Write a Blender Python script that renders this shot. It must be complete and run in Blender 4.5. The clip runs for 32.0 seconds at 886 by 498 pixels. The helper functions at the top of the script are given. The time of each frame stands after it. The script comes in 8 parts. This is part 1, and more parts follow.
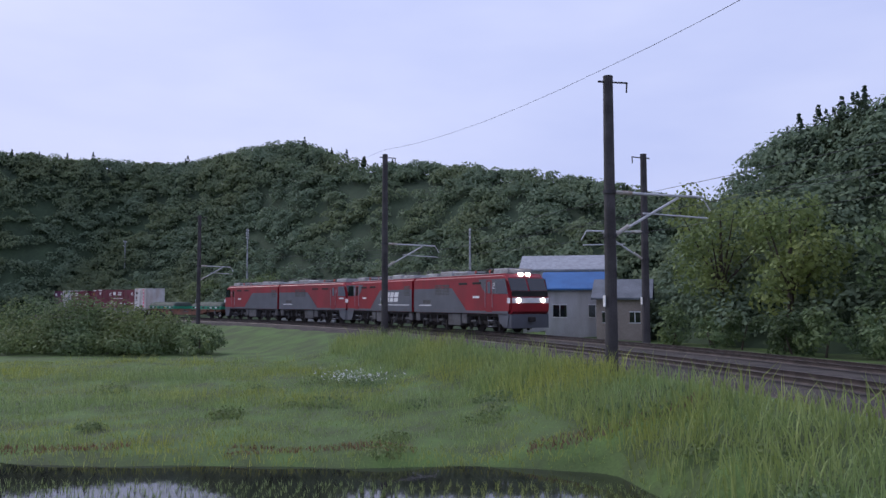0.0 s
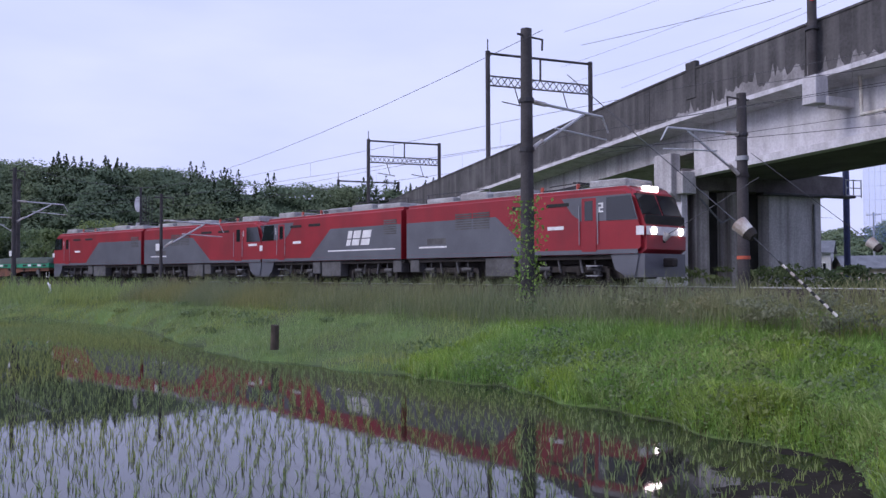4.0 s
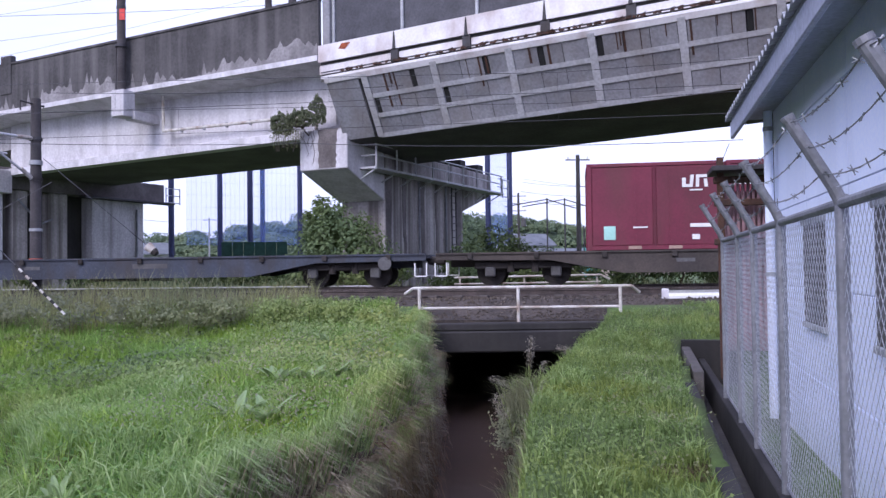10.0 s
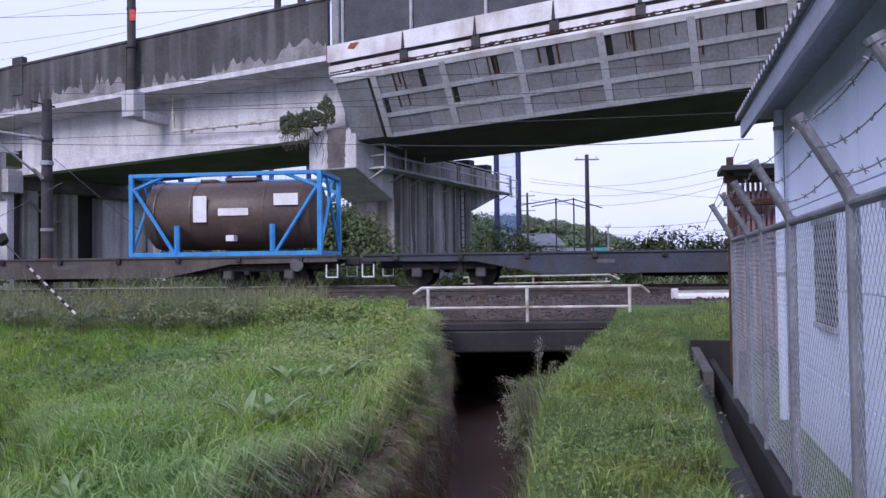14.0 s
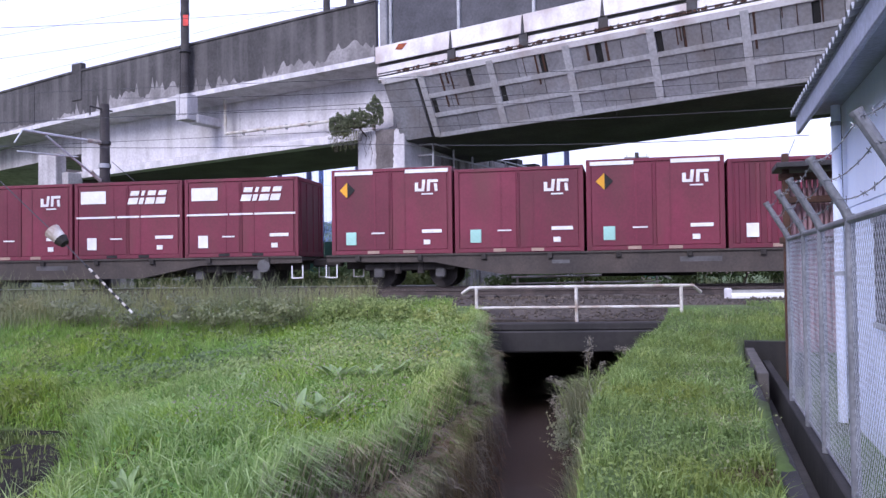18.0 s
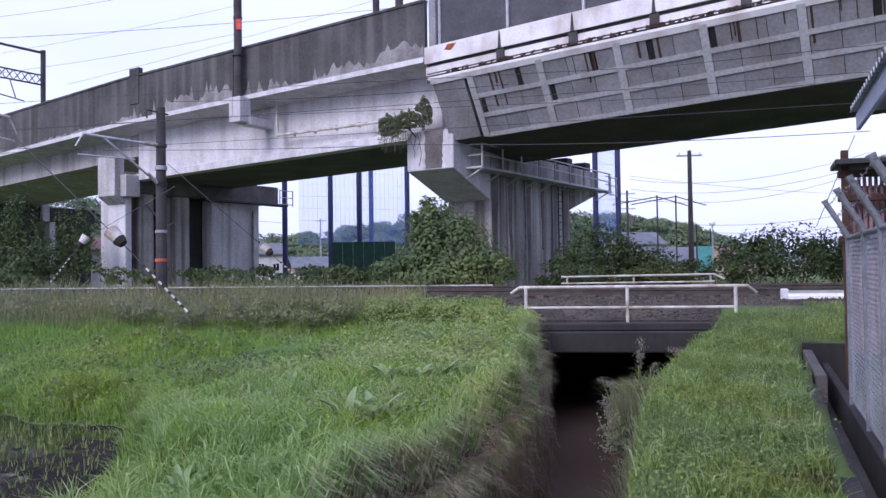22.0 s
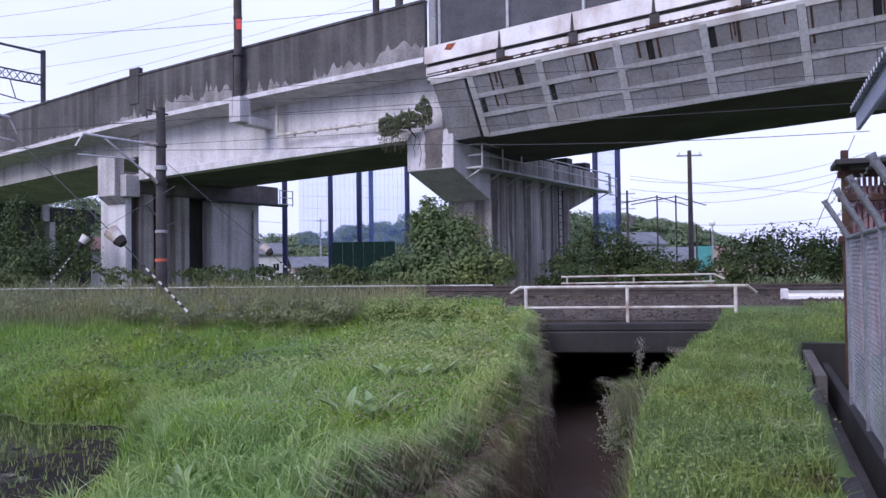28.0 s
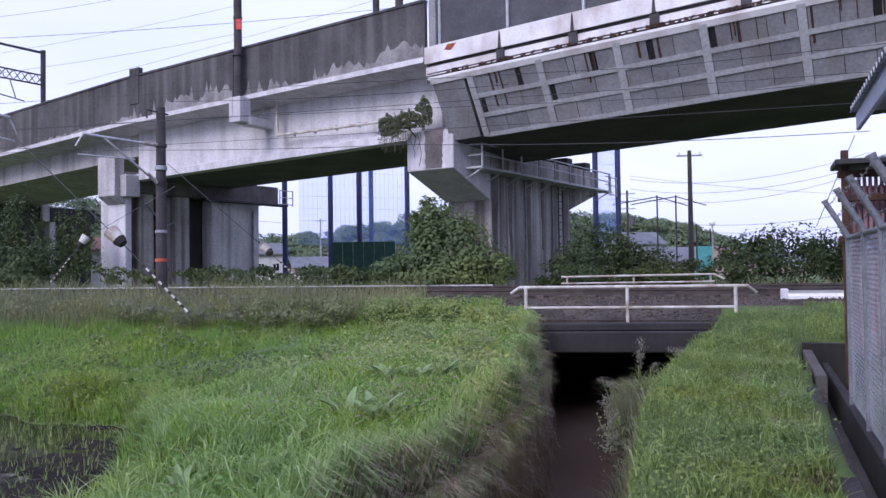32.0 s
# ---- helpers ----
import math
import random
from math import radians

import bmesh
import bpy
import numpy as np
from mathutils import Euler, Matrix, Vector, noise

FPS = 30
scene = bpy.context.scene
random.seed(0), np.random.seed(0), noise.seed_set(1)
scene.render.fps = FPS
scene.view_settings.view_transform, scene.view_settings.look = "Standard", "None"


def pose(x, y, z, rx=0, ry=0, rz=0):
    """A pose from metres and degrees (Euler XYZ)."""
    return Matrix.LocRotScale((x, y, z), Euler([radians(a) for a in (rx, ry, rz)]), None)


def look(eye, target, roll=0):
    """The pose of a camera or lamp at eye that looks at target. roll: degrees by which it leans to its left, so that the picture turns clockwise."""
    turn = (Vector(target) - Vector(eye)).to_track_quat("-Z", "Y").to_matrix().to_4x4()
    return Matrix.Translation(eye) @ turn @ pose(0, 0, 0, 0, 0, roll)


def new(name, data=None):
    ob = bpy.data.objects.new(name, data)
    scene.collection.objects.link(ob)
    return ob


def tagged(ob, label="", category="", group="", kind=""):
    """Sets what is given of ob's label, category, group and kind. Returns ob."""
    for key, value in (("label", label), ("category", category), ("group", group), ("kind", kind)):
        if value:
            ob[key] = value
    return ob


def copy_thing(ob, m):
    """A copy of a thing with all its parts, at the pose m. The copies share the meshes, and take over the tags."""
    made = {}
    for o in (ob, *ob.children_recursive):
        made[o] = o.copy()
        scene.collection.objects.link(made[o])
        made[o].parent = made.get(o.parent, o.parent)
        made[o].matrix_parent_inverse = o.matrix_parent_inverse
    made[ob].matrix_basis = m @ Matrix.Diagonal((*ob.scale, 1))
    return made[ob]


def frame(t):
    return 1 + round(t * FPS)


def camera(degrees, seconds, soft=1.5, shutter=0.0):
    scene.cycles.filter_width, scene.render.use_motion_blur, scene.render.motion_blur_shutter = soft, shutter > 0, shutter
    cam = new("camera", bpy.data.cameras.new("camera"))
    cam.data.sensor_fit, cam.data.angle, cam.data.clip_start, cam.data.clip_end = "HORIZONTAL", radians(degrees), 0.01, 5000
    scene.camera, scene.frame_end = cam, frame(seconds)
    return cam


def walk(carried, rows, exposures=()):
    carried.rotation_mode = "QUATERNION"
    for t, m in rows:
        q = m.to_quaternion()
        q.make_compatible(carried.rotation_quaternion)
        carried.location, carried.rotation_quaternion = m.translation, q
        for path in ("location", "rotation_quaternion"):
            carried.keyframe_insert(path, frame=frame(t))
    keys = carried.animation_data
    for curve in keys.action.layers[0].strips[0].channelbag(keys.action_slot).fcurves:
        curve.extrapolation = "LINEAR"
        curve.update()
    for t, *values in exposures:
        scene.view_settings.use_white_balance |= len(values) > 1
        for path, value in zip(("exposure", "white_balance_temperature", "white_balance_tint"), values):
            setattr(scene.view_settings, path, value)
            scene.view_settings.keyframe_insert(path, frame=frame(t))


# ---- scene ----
cam = camera(57.45, 32.0, soft=1.45)
PATH = [
    (0.0, pose(-60.747, 12.138, 1.910, 93.675, 0.071, 91.674)),
    (1.0, pose(-41.807, 12.232, 1.164, 93.504, 0.197, 81.179)),
    (2.0, pose(-27.397, 10.582, 0.368, 93.417, 0.328, 70.988)),
    (2.5, pose(-21.900, 8.900, 0.300, 93.100, 0.388, 65.200)),
    (3.5, pose(-9.300, 3.300, 0.420, 92.200, 0.300, 49.400)),
    (4.5, pose(0.000, 0.000, 0.550, 91.439, 0.212, 31.078)),
    (5.0, pose(0.000, 0.000, 0.550, 91.427, 0.474, 17.324)),
    (5.5, pose(0.000, 0.000, 0.550, 91.366, 0.560, 6.204)),
    (6.0, pose(0.000, 0.000, 0.550, 91.333, 0.721, -0.930)),
    (6.5, pose(0.000, 0.000, 0.550, 91.351, 0.777, -1.477)),
    (7.0, pose(0.000, 0.000, 0.550, 91.360, 0.739, -1.424)),
    (7.5, pose(0.000, 0.000, 0.550, 91.358, 0.756, -1.393)),
    (8.0, pose(0.000, 0.000, 0.550, 91.359, 0.746, -1.359)),
    (8.5, pose(0.000, 0.000, 0.550, 91.357, 0.752, -1.335)),
    (9.0, pose(0.000, 0.000, 0.550, 91.360, 0.729, -1.311)),
    (9.5, pose(0.000, 0.000, 0.550, 91.359, 0.738, -1.301)),
    (10.0, pose(0.000, 0.000, 0.550, 91.359, 0.732, -1.290)),
    (10.5, pose(0.000, 0.000, 0.550, 91.358, 0.745, -1.277)),
    (11.0, pose(0.000, 0.000, 0.550, 91.360, 0.729, -1.273)),
    (11.5, pose(0.000, 0.000, 0.550, 91.358, 0.745, -1.265)),
    (12.0, pose(0.000, 0.000, 0.550, 91.361, 0.716, -1.251)),
    (12.5, pose(0.000, 0.000, 0.550, 91.361, 0.716, -1.251)),
    (13.0, pose(0.000, 0.000, 0.550, 91.360, 0.734, -1.237)),
    (13.5, pose(0.000, 0.000, 0.550, 91.357, 0.778, -0.983)),
    (14.0, pose(0.000, 0.000, 0.550, 91.358, 0.706, -0.665)),
    (14.5, pose(0.000, 0.000, 0.550, 91.351, 0.834, -0.345)),
    (16.5, pose(0.000, 0.000, 0.550, 91.356, 0.814, 1.307)),
    (17.0, pose(0.000, 0.000, 0.550, 91.368, 0.750, 1.730)),
    (17.5, pose(0.000, 0.000, 0.550, 91.372, 0.730, 2.227)),
    (18.0, pose(0.000, 0.000, 0.550, 91.376, 0.786, 2.753)),
    (18.5, pose(0.000, 0.000, 0.550, 91.381, 0.750, 3.288)),
    (19.0, pose(0.000, 0.000, 0.550, 91.379, 0.755, 3.911)),
    (19.5, pose(0.000, 0.000, 0.550, 91.390, 0.757, 4.510)),
    (20.0, pose(0.000, 0.000, 0.550, 91.397, 0.780, 5.020)),
    (20.5, pose(0.000, 0.000, 0.550, 91.400, 0.763, 5.452)),
    (21.0, pose(0.000, 0.000, 0.550, 91.399, 0.751, 5.803)),
    (21.5, pose(0.000, 0.000, 0.550, 91.404, 0.722, 6.089)),
    (22.0, pose(0.000, 0.000, 0.550, 91.408, 0.759, 6.230)),
    (32.0, pose(0.000, 0.000, 0.550, 91.408, 0.759, 6.230)),
]
EXPOSURES = [(t, e, 6050 if t < 4 else 5930, 12 if t < 4 else 19) for t, e in (
    (0.0, -0.15), (1.0, -0.08), (2.5, -0.02), (4.5, 0.15), (5.0, 0.3), (5.5, 0.7), (6.0, 1.03), (6.5, 1.0), (7.5, 0.8), (8.0, 0.5), (8.6, 0.6), (10.0, 0.62), (10.6, 0.38), (12.0, 0.3), (14.5, 0.33), (16.5, 0.55), (17.3, 0.62), (18.5, 0.83), (20.0, 0.78), (21.0, 0.5), (32.0, 0.42))]
walk(cam, PATH, EXPOSURES)

# ---- world, sun ----
world = bpy.data.worlds.new("overcast_sky")
scene.world = world
world.use_nodes = True
wn, wl = world.node_tree.nodes, world.node_tree.links
wn.clear()
w_out, w_bg = wn.new("ShaderNodeOutputWorld"), wn.new("ShaderNodeBackground")
w_sky = wn.new("ShaderNodeTexSky")
w_sky.sky_type, w_sky.sun_disc = "NISHITA", False
w_sky.sun_elevation, w_sky.sun_rotation = radians(42), radians(222)
w_sky.air_density, w_sky.dust_density = 1.2, 4.0
w_mix = wn.new("ShaderNodeMix")
w_mix.data_type = "RGBA"
w_co, w_map, w_noise, w_ramp = wn.new("ShaderNodeTexCoord"), wn.new("ShaderNodeMapping"), wn.new("ShaderNodeTexNoise"), wn.new("ShaderNodeValToRGB")
w_map.inputs["Scale"].default_value = (1.0, 1.0, 3.5)
w_noise.inputs["Scale"].default_value, w_noise.inputs["Detail"].default_value = 1.6, 5.0
w_ramp.color_ramp.elements[0].position, w_ramp.color_ramp.elements[1].position = 0.32, 0.72
w_ramp.color_ramp.elements[0].color, w_ramp.color_ramp.elements[1].color = (6.2, 6.8, 10.4, 1), (8.6, 8.9, 11.6, 1)
wl.new(w_co.outputs["Generated"], w_map.inputs["Vector"])
wl.new(w_map.outputs["Vector"], w_noise.inputs["Vector"])
wl.new(w_noise.outputs["Fac"], w_ramp.inputs["Fac"])
w_mix.inputs[0].default_value = 0.85
wl.new(w_sky.outputs["Color"], w_mix.inputs[6])
wl.new(w_ramp.outputs["Color"], w_mix.inputs[7])
wl.new(w_mix.outputs[2], w_bg.inputs["Color"])
w_bg.inputs["Strength"].default_value = 0.1
wl.new(w_bg.outputs["Background"], w_out.inputs["Surface"])

sun = new("sun", bpy.data.lights.new("sun", "SUN"))
sun.data.energy, sun.data.angle, sun.data.color = 1.5, radians(25), (1.0, 0.96, 0.92)
sun.matrix_world = look((-45, -50, 60), (0, 20, 0))

# ---- materials ----
def ramp2(nt, a, b, lo=0.35, hi=0.65):
    r = nt.nodes.new("ShaderNodeValToRGB")
    r.color_ramp.elements[0].color, r.color_ramp.elements[1].color = (*a, 1), (*b, 1)
    r.color_ramp.elements[0].position, r.color_ramp.elements[1].position = lo, hi
    return r


def mat(name, col, col2=None, rough=0.7, metal=0.0, scale=4.0, fine=40.0, bump=0.15, streak=None, streak_col=None, streak_amt=0.6, per=0.0, spec=0.4, fine_mix=0.35, glow=None, trans=0.0):
    """Two scales of variation, bump, optional streaks running down and a shift by object."""
    m = bpy.data.materials.new(name)
    m.use_nodes = True
    nt = m.node_tree
    b = nt.nodes["Principled BSDF"]
    col2 = col2 or tuple(c * 0.75 for c in col)
    co = nt.nodes.new("ShaderNodeTexCoord")
    n1, n2 = nt.nodes.new("ShaderNodeTexNoise"), nt.nodes.new("ShaderNodeTexNoise")
    n1.inputs["Scale"].default_value, n1.inputs["Detail"].default_value = scale, 4
    n2.inputs["Scale"].default_value, n2.inputs["Detail"].default_value = fine, 3
    for n in (n1, n2):
        nt.links.new(co.outputs["Object"], n.inputs["Vector"])
    r = ramp2(nt, col2, col)
    nt.links.new(n1.outputs["Fac"], r.inputs["Fac"])
    mx = nt.nodes.new("ShaderNodeMix")
    mx.data_type, mx.blend_type = "RGBA", "OVERLAY"
    mx.inputs[0].default_value = fine_mix
    nt.links.new(r.outputs["Color"], mx.inputs[6])
    g = ramp2(nt, (0.25, 0.25, 0.25), (0.75, 0.75, 0.75), 0.3, 0.7)
    nt.links.new(n2.outputs["Fac"], g.inputs["Fac"])
    nt.links.new(g.outputs["Color"], mx.inputs[7])
    last = mx.outputs[2]
    if streak:
        mp, n3 = nt.nodes.new("ShaderNodeMapping"), nt.nodes.new("ShaderNodeTexNoise")
        mp.inputs["Scale"].default_value = streak
        n3.inputs["Scale"].default_value, n3.inputs["Detail"].default_value = 1.0, 4
        nt.links.new(co.outputs["Object"], mp.inputs["Vector"])
        nt.links.new(mp.outputs["Vector"], n3.inputs["Vector"])
        g3 = ramp2(nt, (0, 0, 0), (streak_amt,) * 3, 0.45, 0.68)
        nt.links.new(n3.outputs["Fac"], g3.inputs["Fac"])
        m3 = nt.nodes.new("ShaderNodeMix")
        m3.data_type = "RGBA"
        nt.links.new(g3.outputs["Color"], m3.inputs[0])
        nt.links.new(last, m3.inputs[6])
        m3.inputs[7].default_value = (*(streak_col or (0.05, 0.045, 0.04)), 1)
        last = m3.outputs[2]
    if per:
        oi, hv = nt.nodes.new("ShaderNodeObjectInfo"), nt.nodes.new("ShaderNodeHueSaturation")
        mr = nt.nodes.new("ShaderNodeMapRange")
        mr.inputs["To Min"].default_value, mr.inputs["To Max"].default_value = 1 - per, 1 + per
        nt.links.new(oi.outputs["Random"], mr.inputs["Value"])
        nt.links.new(mr.outputs["Result"], hv.inputs["Value"])
        nt.links.new(last, hv.inputs["Color"])
        last = hv.outputs["Color"]
    nt.links.new(last, b.inputs["Base Color"])
    b.inputs["Roughness"].default_value, b.inputs["Metallic"].default_value = rough, metal
    b.inputs["Specular IOR Level"].default_value = spec
    if bump:
        bp = nt.nodes.new("ShaderNodeBump")
        bp.inputs["Strength"].default_value, bp.inputs["Distance"].default_value = bump, 0.02
        nt.links.new(n2.outputs["Fac"], bp.inputs["Height"])
        nt.links.new(bp.outputs["Normal"], b.inputs["Normal"])
    if glow:
        b.inputs["Emission Color"].default_value, b.inputs["Emission Strength"].default_value = (*glow[0], 1), glow[1]
    if trans:
        b.inputs["Transmission Weight"].default_value = trans
    return m


def leafy(name, a, b, c, rough=0.6, tired=0.7, patch=0.22, thin=0.35):
    """Leaves and blades: each island takes its own green."""
    m = bpy.data.materials.new(name)
    m.use_nodes = True
    nt = m.node_tree
    p = nt.nodes["Principled BSDF"]
    g, r = nt.nodes.new("ShaderNodeNewGeometry"), nt.nodes.new("ShaderNodeValToRGB")
    r.color_ramp.elements[0].color, r.color_ramp.elements[1].color = (*a, 1), (*c, 1)
    e = r.color_ramp.elements.new(0.6)
    e.color = (*b, 1)
    co, n = nt.nodes.new("ShaderNodeTexCoord"), nt.nodes.new("ShaderNodeTexNoise")
    n.inputs["Scale"].default_value, n.inputs["Detail"].default_value = 0.45, 4
    nt.links.new(co.outputs["Object"], n.inputs["Vector"])
    mx = nt.nodes.new("ShaderNodeMath")
    mx.operation = "MULTIPLY_ADD"
    mx.inputs[1].default_value = 0.55
    nt.links.new(g.outputs["Random Per Island"], mx.inputs[0])
    sb = nt.nodes.new("ShaderNodeMath")
    sb.operation = "MULTIPLY"
    sb.inputs[1].default_value = 0.5
    nt.links.new(n.outputs["Fac"], sb.inputs[0])
    nt.links.new(sb.outputs[0], mx.inputs[2])
    nt.links.new(mx.outputs[0], r.inputs["Fac"])
    # broad patches where the growth turns yellower and duller
    n2, g2 = nt.nodes.new("ShaderNodeTexNoise"), ramp2(nt, (0, 0, 0), (tired,) * 3, 0.42, 0.66)
    n2.inputs["Scale"].default_value, n2.inputs["Detail"].default_value = patch, 3
    nt.links.new(co.outputs["Object"], n2.inputs["Vector"])
    nt.links.new(n2.outputs["Fac"], g2.inputs["Fac"])
    m2 = nt.nodes.new("ShaderNodeMix")
    m2.data_type, m2.blend_type = "RGBA", "MULTIPLY"
    m2.inputs[7].default_value = (1.22, 1.02, 0.66, 1)
    nt.links.new(g2.outputs["Color"], m2.inputs[0])
    nt.links.new(r.outputs["Color"], m2.inputs[6])
    nt.links.new(m2.outputs[2], p.inputs["Base Color"])
    tr, ms = nt.nodes.new("ShaderNodeBsdfTranslucent"), nt.nodes.new("ShaderNodeMixShader")
    ms.inputs[0].default_value = thin
    nt.links.new(m2.outputs[2], tr.inputs["Color"])
    nt.links.new(p.outputs[0], ms.inputs[1])
    nt.links.new(tr.outputs[0], ms.inputs[2])
    nt.links.new(ms.outputs[0], nt.nodes["Material Output"].inputs["Surface"])
    p.inputs["Roughness"].default_value, p.inputs["Specular IOR Level"].default_value = rough, 0.25
    return m


M = {}
M["ground"] = mat("ground_earth", (0.09, 0.15, 0.035), (0.06, 0.08, 0.028), 0.95, scale=0.6, fine=14, bump=0.5)
M["ballast"] = mat("ballast_stone", (0.078, 0.064, 0.055), (0.036, 0.03, 0.027), 0.95, scale=1.5, fine=22, bump=1.0, fine_mix=0.8)
M["rail"] = mat("rail_steel", (0.11, 0.088, 0.08), (0.06, 0.05, 0.046), 0.5, 0.6, 3, 30, 0.1)
M["sleeper"] = mat("sleeper_concrete", (0.11, 0.092, 0.08), (0.065, 0.055, 0.048), 0.9, scale=2, fine=30)
M["concrete"] = mat("pale_concrete", (0.66, 0.64, 0.67), (0.55, 0.53, 0.56), 0.9, scale=0.5, fine=9, bump=0.2, streak=(1.6, 1.6, 0.12), streak_col=(0.2, 0.185, 0.18), streak_amt=0.36)
M["concrete_dark"] = mat("sooty_concrete", (0.092, 0.087, 0.09), (0.055, 0.052, 0.054), 0.95, scale=0.6, fine=8, bump=0.25, streak=(1.6, 1.6, 0.1), streak_col=(0.2, 0.19, 0.19), streak_amt=0.45)
M["pier"] = mat("stained_pier_concrete", (0.44, 0.41, 0.395), (0.27, 0.245, 0.235), 0.95, scale=0.5, fine=9, bump=0.25, streak=(2.2, 2.2, 0.06), streak_col=(0.07, 0.058, 0.052), streak_amt=0.8)
M["concrete_mid"] = mat("grey_weathered_concrete", (0.5, 0.48, 0.49), (0.4, 0.38, 0.385), 0.9, scale=0.6, fine=9, bump=0.2, streak=(2.4, 2.4, 0.1), streak_col=(0.13, 0.115, 0.11), streak_amt=0.5)
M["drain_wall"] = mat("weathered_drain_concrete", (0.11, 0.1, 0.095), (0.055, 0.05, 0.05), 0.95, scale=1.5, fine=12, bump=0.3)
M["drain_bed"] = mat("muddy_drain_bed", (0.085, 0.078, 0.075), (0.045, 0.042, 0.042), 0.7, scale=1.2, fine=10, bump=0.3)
M["soot"] = mat("soot_stain", (0.17, 0.15, 0.15), (0.1, 0.088, 0.086), 0.95, scale=1.2, fine=12, bump=0.2)
M["mud"] = mat("wet_mud", (0.026, 0.022, 0.018), (0.014, 0.012, 0.011), 0.95, 0, 1.2, 14, 0.7, spec=0.1)
# the girder concrete with the shade under the deck in its colour
M["soffit"] = mat("shaded_soffit_concrete", (0.13, 0.122, 0.122), (0.085, 0.08, 0.08), 0.95, scale=0.5, fine=9)
# near-black: wet culvert slab, and shade painted into piers and culvert walls
M["wet_concrete"] = mat("wet_shade_black_concrete", (0.032, 0.029, 0.03), (0.018, 0.017, 0.018), 0.8, scale=0.9, fine=9, bump=0.3, streak=(1.4, 1.4, 0.3), streak_col=(0.06, 0.055, 0.05), streak_amt=0.4)
M["guard"] = mat("grey_guard_panel", (0.3, 0.3, 0.325), (0.22, 0.22, 0.24), 0.6, 0.05, 0.9, 10, 0.1, streak=(1.2, 1.2, 0.25), streak_col=(0.2, 0.17, 0.15), streak_amt=0.45, per=0.12)
M["guard_rib"] = mat("pale_rib_paint", (0.5, 0.5, 0.53), (0.4, 0.4, 0.42), 0.6, 0.05, 0.9, 10, 0.1, streak=(1.2, 1.2, 0.25), streak_col=(0.26, 0.22, 0.19), streak_amt=0.4)
M["guard_white"] = mat("white_guard_paint", (0.78, 0.76, 0.78), (0.66, 0.64, 0.66), 0.6, 0, 0.8, 12, 0.1, streak=(1.0, 1.0, 0.6), streak_col=(0.24, 0.13, 0.09), streak_amt=0.5)
M["screen"] = mat("dark_screen_panel", (0.085, 0.085, 0.1), (0.05, 0.05, 0.06), 0.6, 0.2, 1, 12, 0.1)
M["red"] = mat("loco_red_paint", (0.31, 0.02, 0.03), (0.25, 0.015, 0.024), 0.38, 0, 0.8, 20, 0.04, streak=(1.0, 1.0, 0.3), streak_col=(0.14, 0.02, 0.025), streak_amt=0.35, fine_mix=0.15)
M["loco_grey"] = mat("loco_grey_paint", (0.125, 0.13, 0.15), (0.1, 0.103, 0.12), 0.4, 0, 0.8, 20, 0.04, fine_mix=0.15)
M["roof_grey"] = mat("loco_roof_grey", (0.42, 0.42, 0.42), (0.26, 0.25, 0.25), 0.7, 0, 1.2, 14, 0.1)
M["under"] = mat("underframe_grime", (0.05, 0.043, 0.04), (0.028, 0.024, 0.022), 0.85, 0.1, 2, 18, 0.4)
M["under_grey"] = mat("equipment_box_grey", (0.12, 0.118, 0.122), (0.075, 0.072, 0.072), 0.75, 0, 2, 18, 0.2)
M["white"] = mat("white_marking", (0.8, 0.8, 0.8), (0.68, 0.66, 0.66), 0.6, 0, 3, 30, 0.03)
M["glass"] = mat("dark_cab_glass", (0.012, 0.016, 0.02), (0.01, 0.012, 0.014), 0.06, 0, 2, 10, 0, spec=0.8)
M["lamp"] = mat("lit_lamp", (1, 0.9, 0.8), None, 0.4, glow=((1.0, 0.85, 0.75), 14), bump=0)
M["lamp_off"] = mat("lamp_glass", (0.5, 0.5, 0.5), None, 0.2, bump=0)
M["black"] = mat("black_rubber", (0.02, 0.02, 0.02), None, 0.8)
M["insul"] = mat("red_insulator", (0.5, 0.09, 0.06), None, 0.4)
M["pole"] = mat("dark_concrete_pole", (0.075, 0.068, 0.07), (0.045, 0.04, 0.042), 0.85, 0, 1.5, 20, 0.15)
M["galv"] = mat("galvanised_steel", (0.4, 0.41, 0.43), (0.3, 0.305, 0.32), 0.5, 0.5, 3, 30, 0.05)
M["steel_dark"] = mat("dark_steel", (0.06, 0.06, 0.07), (0.04, 0.035, 0.035), 0.6, 0.4, 3, 30, 0.05)
M["fence_steel"] = mat("dull_fence_steel", (0.26, 0.265, 0.29), (0.18, 0.185, 0.2), 0.55, 0.4, 3, 30, 0.05)
M["mesh_wire"] = mat("mesh_wire", (0.55, 0.56, 0.6), (0.42, 0.43, 0.46), 0.5, 0.2, 3, 30, 0)
M["wire"] = mat("wire", (0.09, 0.09, 0.1), None, 0.6, 0.3, bump=0)
M["white_pipe"] = mat("white_painted_pipe", (0.62, 0.6, 0.57), (0.42, 0.38, 0.33), 0.6, 0, 2.5, 25, 0.1, streak=(3, 3, 3), streak_col=(0.2, 0.09, 0.05), streak_amt=0.5)
M["siding"] = mat("pale_blue_wall_panel", (0.8, 0.86, 1.0), (0.75, 0.81, 0.97), 0.55, 0, 0.4, 30, 0.05, streak=(1.5, 1.5, 0.15), streak_col=(0.5, 0.54, 0.66), streak_amt=0.22)
M["fascia"] = mat("grey_blue_fascia", (0.4, 0.43, 0.53), None, 0.5, 0, 1, 20, 0.05)
